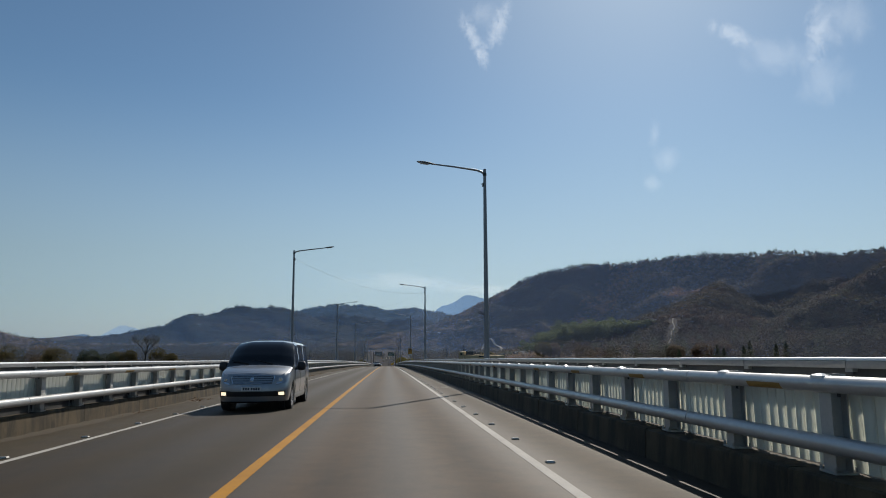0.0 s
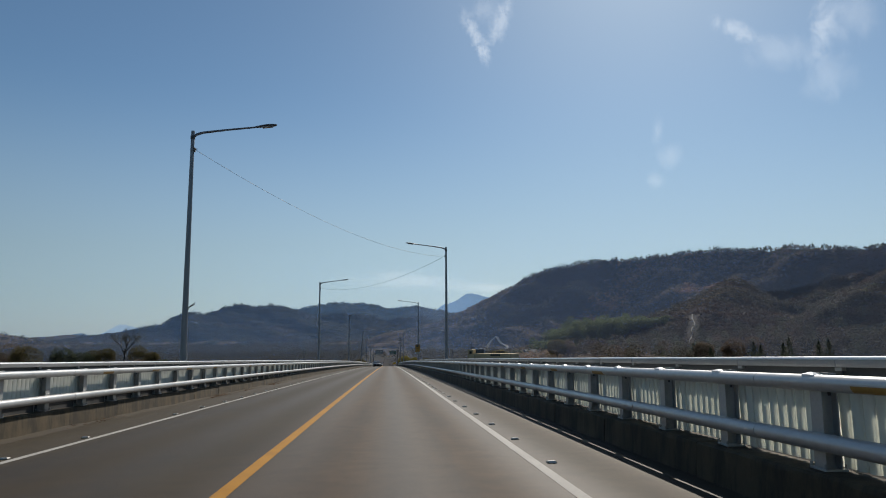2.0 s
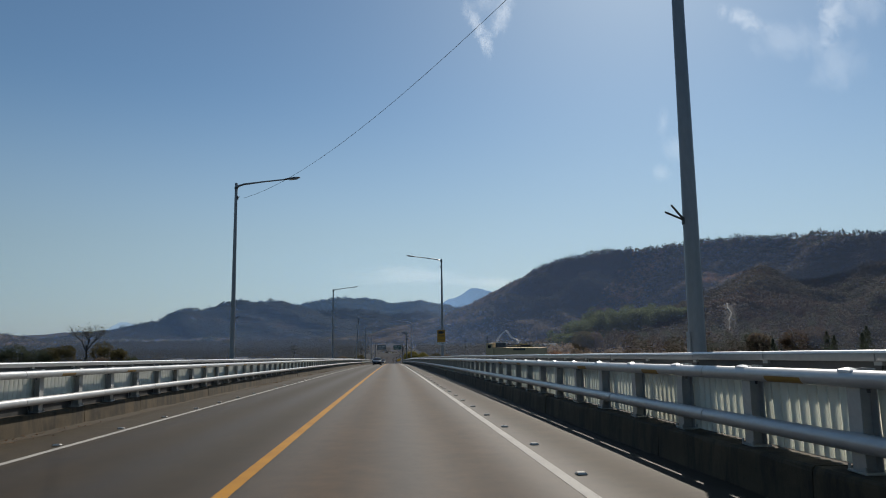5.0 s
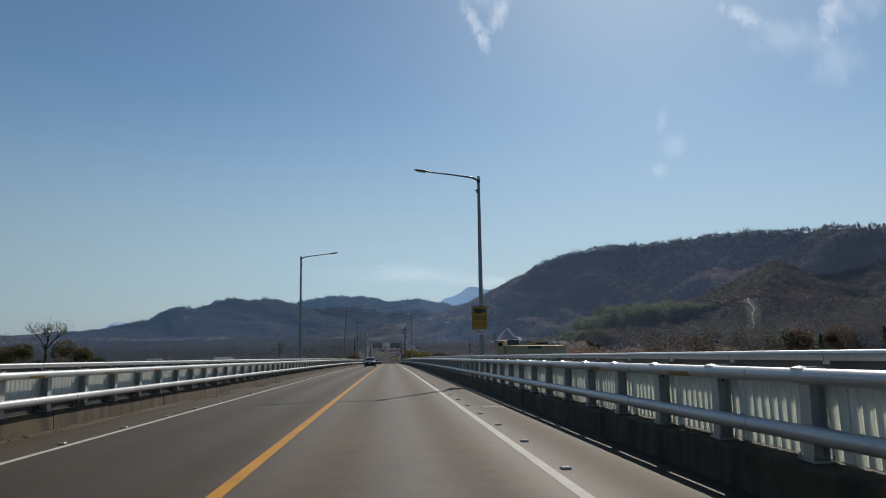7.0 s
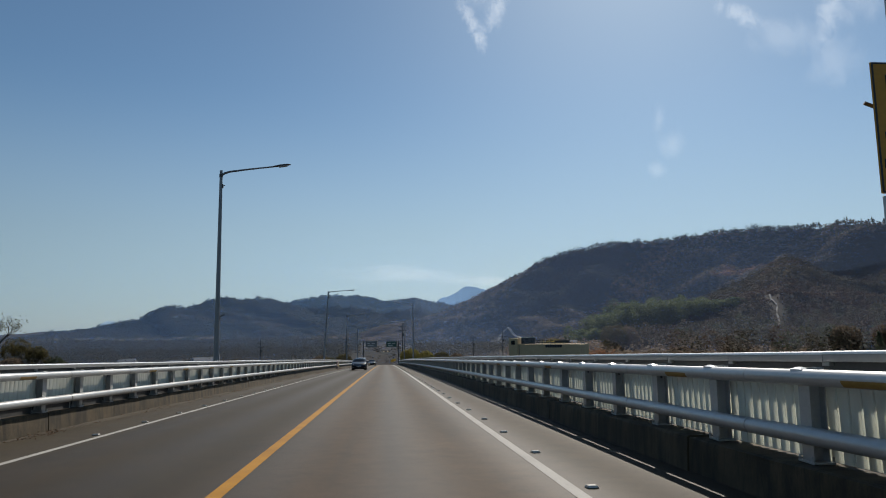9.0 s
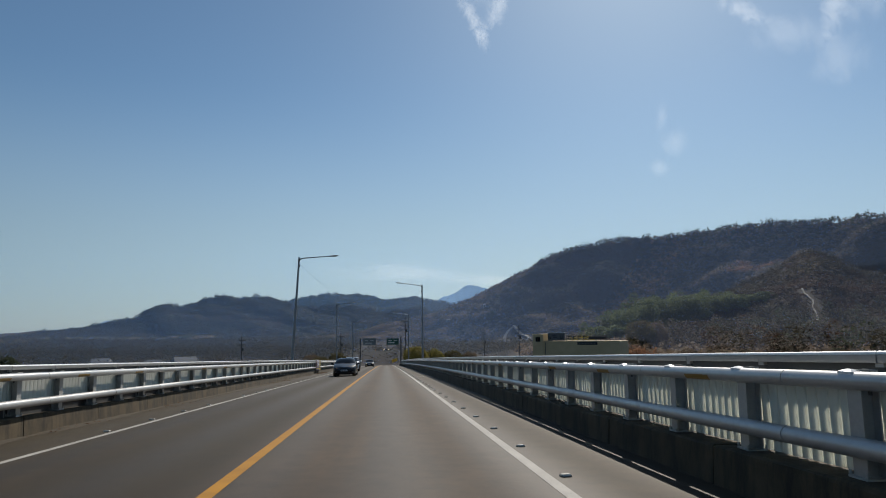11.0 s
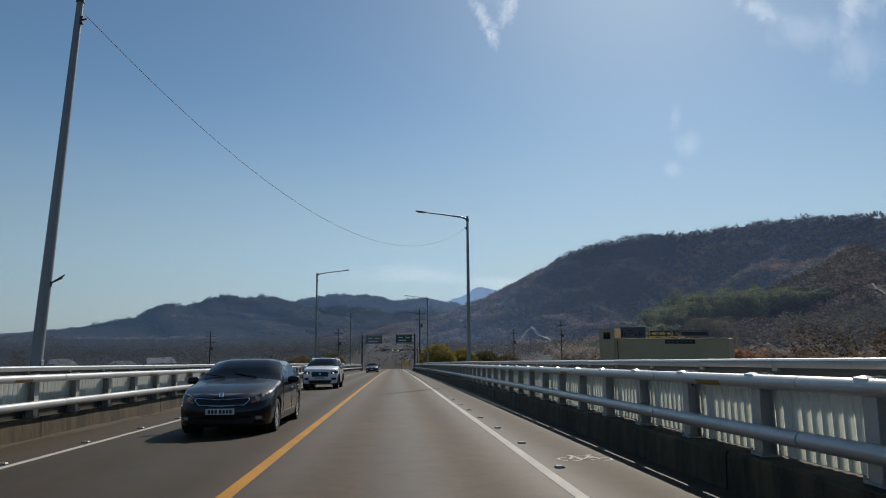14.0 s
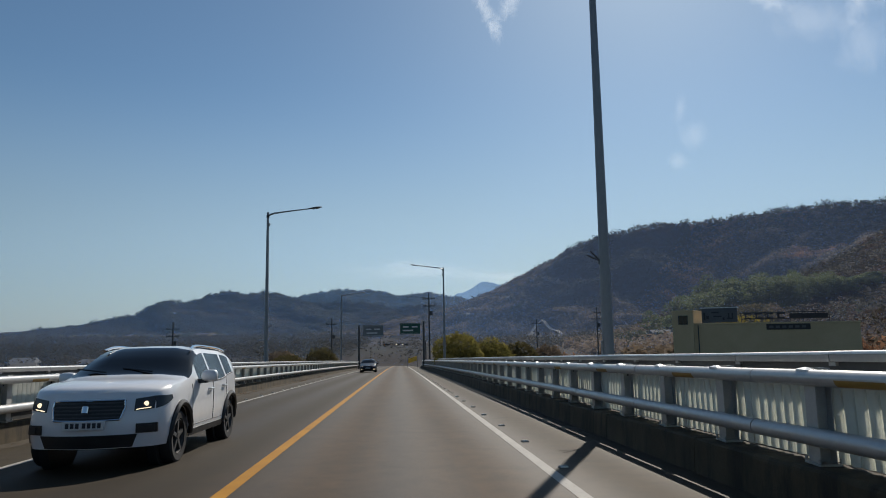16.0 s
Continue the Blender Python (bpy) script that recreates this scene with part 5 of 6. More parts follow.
def traffic_lights():
    y = 395
    g = float(land(8.0, y))
    t = thing("traffic_light", pose(0, y, 0.85), label="dark traffic light gantry arm with lit lamps", category="traffic light")
    part("post", Shape().tube([(6.6, 0, g - 1.1), (6.6, 0, -12.2)], [0.16, 0.12], 10), DARK_STEEL, t)
    part("arm", Shape().tube([(6.6, 0, -12.6), (-4.5, 0, -12.4)], [0.09, 0.05], 8), DARK_STEEL, t)
    for x in (-3.1, -0.2, 1.4):
        box = part("signal_head", Shape().box(x - 0.62, x + 0.62, -0.25, 0.05, -13.05, -12.65, 0.03), BLACK_TRIM, t)
        for k, c in enumerate((AMBER, BLACK_TRIM, BLACK_TRIM)):
            part("lens", Shape().disc((x - 0.4 + 0.4 * k, -0.27, -12.85), 1, 0.14, 0.03, 12), LAMP_ON if (k == 0 and x > -1) else c, box)


traffic_lights()


def yellow_banner():
    s = Shape()
    for i in range(9):
        for j in range(3):
            s.v.append((1.8 + 1.6 * i / 8, 358 + 0.1 * math.sin(i), zr(358) + 0.75 + 0.42 * j + 0.50 * i / 8))
    for i in range(8):
        for j in range(2):
            a = 3 * i + j
            s.f.append((a, a + 1, a + 4, a + 3))
    k = len(s.v)
    s.v += [(x, y + 0.02, z) for x, y, z in s.v[:k]]
    s.f += [tuple(reversed([q + k for q in f])) for f in s.f[:16]]
    t = thing("street_banner", label="bright yellow cloth banner hung between posts by the road", category="banner")
    part("cloth", s, CLOTH_YELLOW, t, smooth=60)
    part("post", Shape().tube([(1.6, 358.05, zr(358) - 0.4), (1.6, 358.05, zr(358) + 2.4)], 0.04, 6), DARK_STEEL, t)
    part("post", Shape().tube([(3.5, 358.05, zr(358) - 0.4), (3.5, 358.05, zr(358) + 2.3)], 0.04, 6), DARK_STEEL, t)


yellow_banner()


def utility_pole(x, y, top, arms, label, lamp=False):
    g = float(land(x, y)) - 0.2
    top += 0.75
    t = thing("utility_pole", pose(x, y, 0), label=label, category="utility pole", group="utility poles in the valley")
    part("pole", Shape().tube([(0, 0, g), (0, 0, top)], [0.19, 0.11], 10), DARK_STEEL, t)
    for k in range(arms):
        z = top - 1.3 - 1.3 * k
        arm = part("crossarm", Shape().box(-1.15, 1.15, -0.06, 0.06, z, z + 0.12), DARK_STEEL, t)
        for a in (-1.05, -0.55, 0.55, 1.05):
            part("insulator", Shape().tube([(a, 0, z + 0.12), (a, 0, z + 0.2), (a, 0, z + 0.34)], [0.06, 0.10, 0.05], 8), DARK_STEEL, arm)
    if lamp:
        part("lamp_arm", Shape().tube([(0, 0, top - 1.2), (-1.2, 0, top - 0.9), (-3.4, 0, top - 0.8)], [0.06, 0.05, 0.04], 6), DARK_STEEL, t)
        part("lamp_head", Shape().hull([(x2, y2, top - 0.8 + z2) for x2, y2 in ((-3.3, 0.1), (-3.3, -0.1), (-4.0, 0.16), (-4.0, -0.16)) for z2 in (-0.08, 0.05)]), LAMP_HOUSING, t)
    if arms:
        part("transformer", Shape().disc((0.42, 0, top - 4.2), 2, 0.26, 0.8, 12), DARK_STEEL, t)
    return (x, y, top)


p1 = utility_pole(5.6, 352, -2.3, 2, "tall dark utility pole with crossarms beside the road", True)
p2 = utility_pole(42.2, 370, -5.0, 2, "dark utility pole with crossarms before the hill")
utility_pole(35.4, 400, -7.0, 1, "small dark utility pole before the hill")
p4 = utility_pole(-40.6, 354, -7.0, 2, "dark utility pole with crossarms beyond the rail")
p5 = utility_pole(-14.0, 372, -6.5, 1, "dark utility pole beyond the rail")
for a, b in ((p4, p5), (p5, p1), (p1, p2), (p2, (150, 372, -5.0))):
    for dz in (1.1, 2.4):
        cable((a[0], a[1], a[2] - dz), (b[0], b[1], b[2] - dz), 0.7, "thin dark power line between utility poles")


# buildings ------------------------------------------------------------------
def yellow_building():
    a, b = Vector((33.2, 309.5, 0)), Vector((49.6, 299.3, 0))
    u = (b - a).normalized()
    ang = math.degrees(math.atan2(u.y, u.x))
    L = (b - a).length
    g = -19.6
    t = thing("roadside_building", pose(a.x, a.y, 0.65, 0, 0, ang), label="flat-roofed ochre rendered building with rooftop signs", category="building")
    wall = part("wall", Shape().box(2.3, L, 0, 9, g, -8.75, 0.03), STUCCO, t)
    part("parapet", Shape().box(2.25, L + 0.06, -0.06, 0.25, -8.85, -8.66, 0.02), STUCCO, t)
    tower = part("tower", Shape().box(0, 2.4, -0.25, 8, g, -7.2, 0.03), STUCCO, t)
    part("tower_cap", Shape().box(-0.06, 2.46, -0.31, 8.05, -7.25, -7.1, 0.02), STUCCO, tower)
    w = part("window", Shape().box(0.75, 1.75, -0.27, -0.24, -8.75, -7.75, 0.01), GLASS, tower)
    s = Shape()
    for q in ((0.70, 1.80, -7.77, -7.70), (0.70, 1.80, -8.80, -8.73), (0.70, 0.77, -8.74, -7.76), (1.73, 1.80, -8.74, -7.76), (1.22, 1.28, -8.74, -7.76)):
        s.box(q[0], q[1], -0.31, -0.25, q[2], q[3])
    part("frame", s, DARK_STEEL, w)
    sign = part("roof_sign", Shape().box(3.3, 7.2, 0.5, 0.7, -8.6, -6.9, 0.02), ROOF_GREY, t, "pale grey rooftop sign board")
    part("sign_edge", Shape().box(3.2, 7.3, 0.45, 0.75, -6.92, -6.8), SIGN_WHITE, sign)
    s = Shape()
    for q in ((3.5, 3.7, -8.3, -7.4), (3.8, 4.1, -8.2, -7.8), (4.4, 5.2, -7.5, -7.35), (4.6, 5.5, -7.95, -7.8), (5.6, 5.8, -8.3, -8.0), (6.1, 6.7, -8.2, -8.05), (6.2, 6.35, -8.1, -7.5), (6.6, 6.75, -8.2, -7.5)):
        part("writing", Shape().box(q[0], q[1], 0.46, 0.5, q[2], q[3]), INK, sign)
    fr = Shape()
    for x in np.linspace(7.6, 16.5, 8):
        fr.box(x - 0.04, x + 0.04, 0.55, 0.63, -8.7, -7.55)
    fr.box(7.5, 16.6, 0.55, 0.63, -7.6, -7.5).box(7.5, 16.6, 0.55, 0.63, -8.3, -8.2)
    rack = part("letter_rack", fr, DARK_STEEL, t)
    s = Shape()
    for k in range(4):
        x = 7.9 + 1.15 * k
        part("writing", Shape().box(x, x + 0.8, 0.45, 0.55, -7.75, -7.6).box(x + 0.1, x + 0.25, 0.45, 0.55, -8.2, -7.75).box(x, x + 0.8, 0.45, 0.55, -8.25, -8.1), INK, rack)
    part("writing", Shape().box(12.6, 16.4, 0.45, 0.55, -8.2, -7.7), INK, rack)
    board = part("wall_sign", Shape().box(10.2, 14.6, -0.12, -0.02, -9.5, -8.85, 0.02), BLACK_TRIM, wall, "dark fascia sign")
    s = Shape()
    for k in range(6):
        part("writing", Shape().box(10.5 + 0.65 * k, 10.5 + 0.65 * k + 0.42, -0.14, -0.11, -9.3, -9.05), ROOF_GREY, board)
    part("drainpipe", Shape().tube([(2.9, -0.08, -8.9), (2.9, -0.08, g)], 0.06, 8), DARK_STEEL, wall)
    part("roof", Shape().box(2.4, L - 0.1, 0.2, 8.9, -8.95, -8.85), ROOF_GREY, t)


yellow_building()


def house(x, y, w, d, h, turn, wall_mat, label):
    g = float(land(x, y)) - 0.3
    t = thing("house", pose(x, y, g, 0, 0, turn), label=label, category="house", group="houses in the valley")
    wall = part("wall", Shape().box(-w / 2, w / 2, -d / 2, d / 2, 0, h, 0.03), wall_mat, t)
    e = 0.5
    roof = Shape().hull([(sx * (w / 2 + e), sy * (d / 2 + e), h) for sx in (-1, 1) for sy in (-1, 1)] + [(sx * (w / 2 + e), sy * (d / 2 + e), h + 0.15) for sx in (-1, 1) for sy in (-1, 1)] + [(sx * w / 2, 0, h + d * 0.3) for sx in (-1, 1)])
    part("roof", roof, ROOF_GREY, t)
    for k in range(max(2, int(w / 3))):
        xx = -w / 2 + (k + 0.5) * w / max(2, int(w / 3))
        part("window", Shape().box(xx - 0.6, xx + 0.6, -d / 2 - 0.03, -d / 2 + 0.02, 1.0, 2.2, 0.01), GLASS, wall)


for x, y, w, d, h, turn in ((-104, 424, 6, 5, 2.8, 20), (-93, 440, 6, 5, 3.0, -15), (-118, 450, 7, 6, 3.0, 10), (-84, 450, 9, 7, 3.0, 30),
                            (92, 460, 9, 7, 3.2, 15), (128, 640, 10, 8, 4, 10), (96, 700, 9, 7, 4, -20),
                            (68, 876, 5, 4, 2.6, 5), (109, 878, 6, 4, 2.6, -12), (-270, 1482, 8, 6, 3.5, 20), (-385, 1392, 8, 6, 3.5, -10)):
    house(x, y, w, d, h, turn, HOUSE_WALL, "small pale house with a grey roof among trees")


def hill_road(pts, width, name, label):
    """A pale concrete track laid on the slope."""
    s = Shape()
    P = []
    for (ax, ay), (bx, by) in zip(pts[:-1], pts[1:]):
        for k in range(8):
            P.append((ax + (bx - ax) * k / 8, ay + (by - ay) * k / 8))
    P.append(pts[-1])
    for i, (x, y) in enumerate(P):
        q0, q1 = P[max(i - 1, 0)], P[min(i + 1, len(P) - 1)]
        d = Vector((q1[0] - q0[0], q1[1] - q0[1])).normalized() * width / 2
        z = max(float(land(x - d.y, y + d.x)), float(land(x + d.y, y - d.x)), float(land(x, y))) + 0.35
        s.v += [(x - d.y, y + d.x, z), (x + d.y, y - d.x, z), (x + d.y, y - d.x, z - 0.8), (x - d.y, y + d.x, z - 0.8)]
    for i in range(len(P) - 1):
        for j in range(4):
            a, b = 4 * i + j, 4 * i + (j + 1) % 4
            s.f.append((a, b, b + 4, a + 4))
    tagged(part(name, s, TRACK_EARTH, None, "", 40), label, "track", kind="structure")


hill_road(TRACKS["winding"], 3.0, "hill_track", "pale concrete track winding up the hill")
hill_road(TRACKS["stepped"], 0.8, "hill_track", "pale stepped path up the hillside")
hill_road([(160, 789), (183, 775), (208, 764)], 2.6, "hill_track", "pale earth bank across the foot of the hill")
hill_road([(146, 771), (162, 762), (178, 757)], 2.2, "hill_track", "pale earth bank across the foot of the hill")


# vehicles -------------------------------------------------------------------
def curve_at(table, y):
    """A smooth value from a table of (place, value), without overshoot."""
    if y <= table[0][0]:
        return table[0][1]
    if y >= table[-1][0]:
        return table[-1][1]
    i = max(k for k in range(len(table) - 1) if table[k][0] <= y)
    d = [(v - u) / (b - a) for (a, u), (b, v) in zip(table[:-1], table[1:])]

    def tangent(k):
        if k == 0 or k == len(d):
            return d[min(k, len(d) - 1)]
        return 0.0 if d[k - 1] * d[k] <= 0 else 2 * d[k - 1] * d[k] / (d[k - 1] + d[k])

    (a, u), (b, v) = table[i], table[i + 1]
    h = b - a
    t = (y - a) / h
    return (2 * t ** 3 - 3 * t * t + 1) * u + (t ** 3 - 2 * t * t + t) * h * tangent(i) + (3 * t * t - 2 * t ** 3) * v + (t ** 3 - t * t) * h * tangent(i + 1)


class Body:
    """A car's shell: sections along its length, its nose at y = 0 and its tail at y = L."""

    def __init__(self, c):
        self.c = c
        marks = {0.0, c["L"]}
        for tab in (c["top"], c["belt"], c["plan"]):
            marks |= {p for p, _ in tab}
        for a, b in c["windows"] + [c["screen"], c["back"]]:
            marks |= {a, b}
        for w in c["axles"]:
            for k in range(17):
                marks.add(w - c["arch"] * math.cos(math.pi * k / 16))
        y = 0.0
        while y < c["L"]:
            marks.add(y)
            y += 0.12
        self.ys = sorted(m for m in marks if 0 <= m <= c["L"])
        ys = [self.ys[0]]
        for y in self.ys[1:]:
            if y - ys[-1] > 0.006:
                ys.append(y)
        self.ys = ys

    def section(self, y):
        c = self.c
        w, zt, zb = curve_at(c["plan"], y), curve_at(c["top"], y), curve_at(c["belt"], y)
        zb = min(zb, zt - 0.03)
        k = min(1.0, (zt - zb) / 0.30)
        wr = w * 0.93 * (1 - k) + (w - c["tumble"] * (zt - zb)) * k
        s0 = c["sill"]
        for a in c["axles"]:
            if abs(y - a) < c["arch"]:
                s0 = max(s0, c["wheel"] + math.sqrt(c["arch"] ** 2 - (y - a) ** 2))
        z1 = max(c["sill"] + 0.12, s0 + 0.02)
        z2 = max(c["sill"] + (zb - c["sill"]) * 0.52, z1 + 0.02)
        z3 = max(zb - 0.10, z2 + 0.02)
        crown = c["crown"]
        return [(w * 0.95, s0), (w * 0.985, z1), (w, z2), (w * 0.992, z3), (w * 0.97, max(zb, z3 + 0.01)),
                (wr + 0.02 * k, zt - 0.085 * k - 0.01), (wr * 0.94, zt - 0.025 * k), (wr * 0.55, zt + crown * 0.8), (0.0, zt + crown)]

    def bend(self, x, y, z):
        """Rounds nose and tail."""
        c = self.c
        w = c["W"] / 2
        f = max(0.0, 1 - y / 0.9) ** 1.6
        b = max(0.0, 1 - (c["L"] - y) / 0.7) ** 1.6
        zz = z - c["bumper"]
        lean = c["rake"] * max(0.0, zz) + 0.25 * max(0.0, -zz - 0.12)
        return (x, y + f * (lean + c["bow"] * (x / w) ** 2) - b * (0.12 * max(0.0, zz) + 0.10 * (x / w) ** 2 + 0.2 * max(0.0, -zz - 0.1)), z)

    def front(self, x, z, out=0.0):
        p = self.bend(x, 0, z)
        return (p[0], p[1] - out, p[2])

    def side(self, y, z, out=0.0):
        sec = self.section(y)
        x = sec[-1][0]
        for (xa, za), (xb, zb) in zip(sec[:-1], sec[1:]):
            if za <= z <= zb and zb > za:
                x = xa + (xb - xa) * (z - za) / (zb - za)
                break
        p = self.bend(x, y, z)
        return (p[0] + out, p[1], p[2])


def build_car(name, c, m, label, category):
    car = thing(name, m, label=label, category=category)
    B = Body(c)
    secs = [B.section(y) for y in B.ys]
    n = len(secs[0])
    full = [[(-x, z) for x, z in s] + [(x, z) for x, z in reversed(s[:-1])] for s in secs]
    K = 2 * n - 1
    paint, screen, back = Shape(), Shape(), Shape()
    panes = {}
    verts = [B.bend(x, y, z) for y, s in zip(B.ys, full) for x, z in s]
    for i in range(len(B.ys) - 1):
        ym = (B.ys[i] + B.ys[i + 1]) / 2
        for j in range(K - 1):
            q = (i * K + j, i * K + j + 1, (i + 1) * K + j + 1, (i + 1) * K + j)
            lev = j if j < n - 1 else K - 2 - j
            dest = paint
            if lev >= 5 and c["screen"][0] < ym < c["screen"][1]:
                dest = screen
            elif lev >= 5 and c["back"][0] < ym < c["back"][1]:
                dest = back
            elif lev == 4:
                for wi, (a, b) in enumerate(c["windows"]):
                    if a < ym < b:
                        dest = panes.setdefault((wi, j < n - 1), Shape())
            dest.add([verts[t] for t in q], [(0, 1, 2, 3)])
    # nose and tail
    for y, row in ((0.0, full[0]), (c["L"], full[-1])):
        half = row[:n]
        cols = 12
        g = []
        for x, z in half:
            g.append([B.bend(-x * -1 * (1 - 2 * k / cols) if x else 0, y, z) for k in range(cols + 1)])
        for a in range(n - 1):
            for k in range(cols):
                paint.add([g[a][k], g[a][k + 1], g[a + 1][k + 1], g[a + 1][k]], [(0, 1, 2, 3)])

    def weld(s):
        bm = bmesh.new()
        vs = [bm.verts.new(p) for p in s.v]
        for f in s.f:
            try:
                bm.faces.new([vs[i] for i in f])
            except ValueError:
                pass
        bmesh.ops.remove_doubles(bm, verts=bm.verts, dist=0.0006)
        bm.verts.index_update()
        o = Shape()
        o.v, o.f = [tuple(v.co) for v in bm.verts], [tuple(v.index for v in f.verts) for f in bm.faces]
        bm.free()
        return o

    body = part("body", weld(paint), c["paint"], car, smooth=38)
    part("windscreen", weld(screen), GLASS, car, "dark tinted windscreen", 40)
    part("rear_window", weld(back), GLASS, car, smooth=40)
    for key in sorted(panes):
        part("side_window", weld(panes[key]), GLASS, car, smooth=40)
    # floor pan, so that no light leaks under the shell
    part("underbody", Shape().box(-c["W"] / 2 + 0.22, c["W"] / 2 - 0.22, 0.5, c["L"] - 0.4, c["sill"] - 0.06, c["sill"] + 0.30, 0.03), BLACK_TRIM, car)
    for sx in (-1, 1):
        for a in c["axles"]:
            part("wheel_arch", Shape().disc((sx * (c["W"] / 2 - 0.30), a, c["wheel"]), 0, c["arch"] + 0.02, sx * 0.12, 20), BLACK_TRIM, car)

    def patch(s, fn, corners, out, nu=6, nv=3, thick=0.03):
        """A four-cornered panel laid on the shell: fn maps (a, b) to a point."""
        (a0, b0), (a1, b1), (a2, b2), (a3, b3) = corners
        g = []
        for layer in (out, -thick):
            for i in range(nu + 1):
                for j in range(nv + 1):
                    u, v = i / nu, j / nv
                    a = (a0 * (1 - u) + a1 * u) * (1 - v) + (a3 * (1 - u) + a2 * u) * v
                    b = (b0 * (1 - u) + b1 * u) * (1 - v) + (b3 * (1 - u) + b2 * u) * v
                    g.append(fn(a, b, layer))
        k = (nu + 1) * (nv + 1)
        fs = []
        idx = lambda i, j, l: l * k + i * (nv + 1) + j
        for i in range(nu):
            for j in range(nv):
                fs.append((idx(i, j, 0), idx(i + 1, j, 0), idx(i + 1, j + 1, 0), idx(i, j + 1, 0)))
        for i in range(nu):
            for j in (0, nv):
                fs.append((idx(i, j, 0), idx(i + 1, j, 0), idx(i + 1, j, 1), idx(i, j, 1)))
        for j in range(nv):
            for i in (0, nu):
                fs.append((idx(i, j, 0), idx(i, j + 1, 0), idx(i, j + 1, 1), idx(i, j, 1)))
        return s.add(g, fs)

    mirror = lambda fn: (lambda a, b, o: (lambda p: (-p[0], p[1], p[2]))(fn(a, b, o)))
    # grille with its bars and surround
    gx, gz0, gz1, taper = c["grille"]
    gr = part("grille", patch(Shape(), B.front, [(-gx * taper, gz0), (gx * taper, gz0), (gx, gz1), (-gx, gz1)], 0.012, 14, 5), BLACK_TRIM, car)
    for q in range(c["bars"]):
        z = gz0 + (gz1 - gz0) * (q + 0.7) / (c["bars"] + 0.4)
        w = gx * (taper + (1 - taper) * (z - gz0) / (gz1 - gz0)) * 0.97
        part("bar", patch(Shape(), B.front, [(-w, z - c["bar_t"]), (w, z - c["bar_t"]), (w, z + c["bar_t"]), (-w, z + c["bar_t"])], 0.026, 12, 1), c["bar_mat"], gr)
    s = Shape()
    loop = [(-gx * taper, gz0), (0, gz0 - 0.008), (gx * taper, gz0), (gx, (gz0 * 0.35 + gz1 * 0.65)), (gx * 0.97, gz1), (0, gz1 + c["dip"]), (-gx * 0.97, gz1), (-gx, (gz0 * 0.35 + gz1 * 0.65)), (-gx * taper, gz0)]
    pts = []
    for (xa, za), (xb, zb) in zip(loop[:-1], loop[1:]):
        pts += [B.front(xa + (xb - xa) * k / 6, za + (zb - za) * k / 6, 0.018) for k in range(6)]
    part("surround", s.tube(pts + [pts[0]], 0.012, 6, False), CHROME, gr)
    part("emblem", Shape().tube([B.front(0, c["badge"] - 0.04, 0.035), B.front(0, c["badge"] + 0.04, 0.035)], [0.045, 0.045], 14), CHROME, gr, "plain oval badge")
    # lower intake and bumper trim
    iw, iz0, iz1 = c["intake"]
    part("lower_intake", patch(Shape(), B.front, [(-iw * 0.9, iz0), (iw * 0.9, iz0), (iw, iz1), (-iw, iz1)], 0.010, 12, 2), BLACK_TRIM, car)
    # lamps
    for fl, sg in ((lambda f: f, 1), (mirror, -1)):
        s = Shape()
        x0, x1, za, zb, zc, zd, yl = c["lamp"]
        patch(s, fl(B.front), [(x0, za), (x1, zb), (x1, zd), (x0, zc)], 0.014, 6, 3)
        patch(s, fl(B.side), [(0.02, zb), (yl, zd - 0.05), (yl, zd), (0.02, zd)], 0.010, 6, 3)
        hl = part("headlight", s, c["lens"], car, "clear swept headlight", 50)
        px, pz = (x0 + x1 * 1.4) / 2.4, (za + zb + zc + zd) / 4
        part("bulb", Shape().tube([fl(B.front)(px, pz, 0.02), fl(B.front)(px, pz, 0.03)], [c.get("bulb_r", 0.055), c.get("bulb_r", 0.055) * 0.8], 14), c["bulb"], hl)
        part("bezel", patch(Shape(), fl(B.front), [(x0 + 0.02, za + 0.012), (x1 - 0.03, zb + 0.012), (x1 - 0.03, zb + 0.012 + c.get("bezel_h", 0.032)), (x0 + 0.02, za + 0.012 + c.get("bezel_h", 0.032))], 0.022, 5, 1), c["bezel"], hl)
        fx, fz, fw, fh = c["fog"]
        fb = part("fog_recess", patch(Shape(), fl(B.front), [(fx - fw * 1.5, fz - fh), (fx + fw, fz - fh), (fx + fw, fz + fh), (fx - fw * 1.5, fz + fh)], 0.008, 4, 2), BLACK_TRIM, car)
        part("fog_lamp", patch(Shape(), fl(B.front), [(fx - fw * 0.5, fz - fh * 0.6), (fx + fw * 0.75, fz - fh * 0.6), (fx + fw * 0.75, fz + fh * 0.6), (fx - fw * 0.5, fz + fh * 0.6)], 0.018, 4, 2), c["fog_mat"], fb)
        # mirror
        my, mz = c["mirror"]
        p = Vector(B.side(my, mz))
        cx, cy, cz = p.x + 0.17, my + 0.02, mz + 0.06
        hull = []
        for i in range(7):
            e = radians(-90 + 30 * i)
            for k in range(14):
                f = 2 * math.pi * k / 14
                q = lambda v: math.copysign(abs(v) ** 0.6, v)
                hull.append((sg * (cx + 0.125 * q(math.cos(e)) * q(math.cos(f))), cy + (0.09 if math.sin(f) < 0 else 0.04) * q(math.cos(e)) * q(math.sin(f)), cz + c["mirror_h"] * 0.82 * q(math.sin(e))))
        mr = part("mirror", Shape().hull(hull), c["mirror_mat"], car, smooth=60)
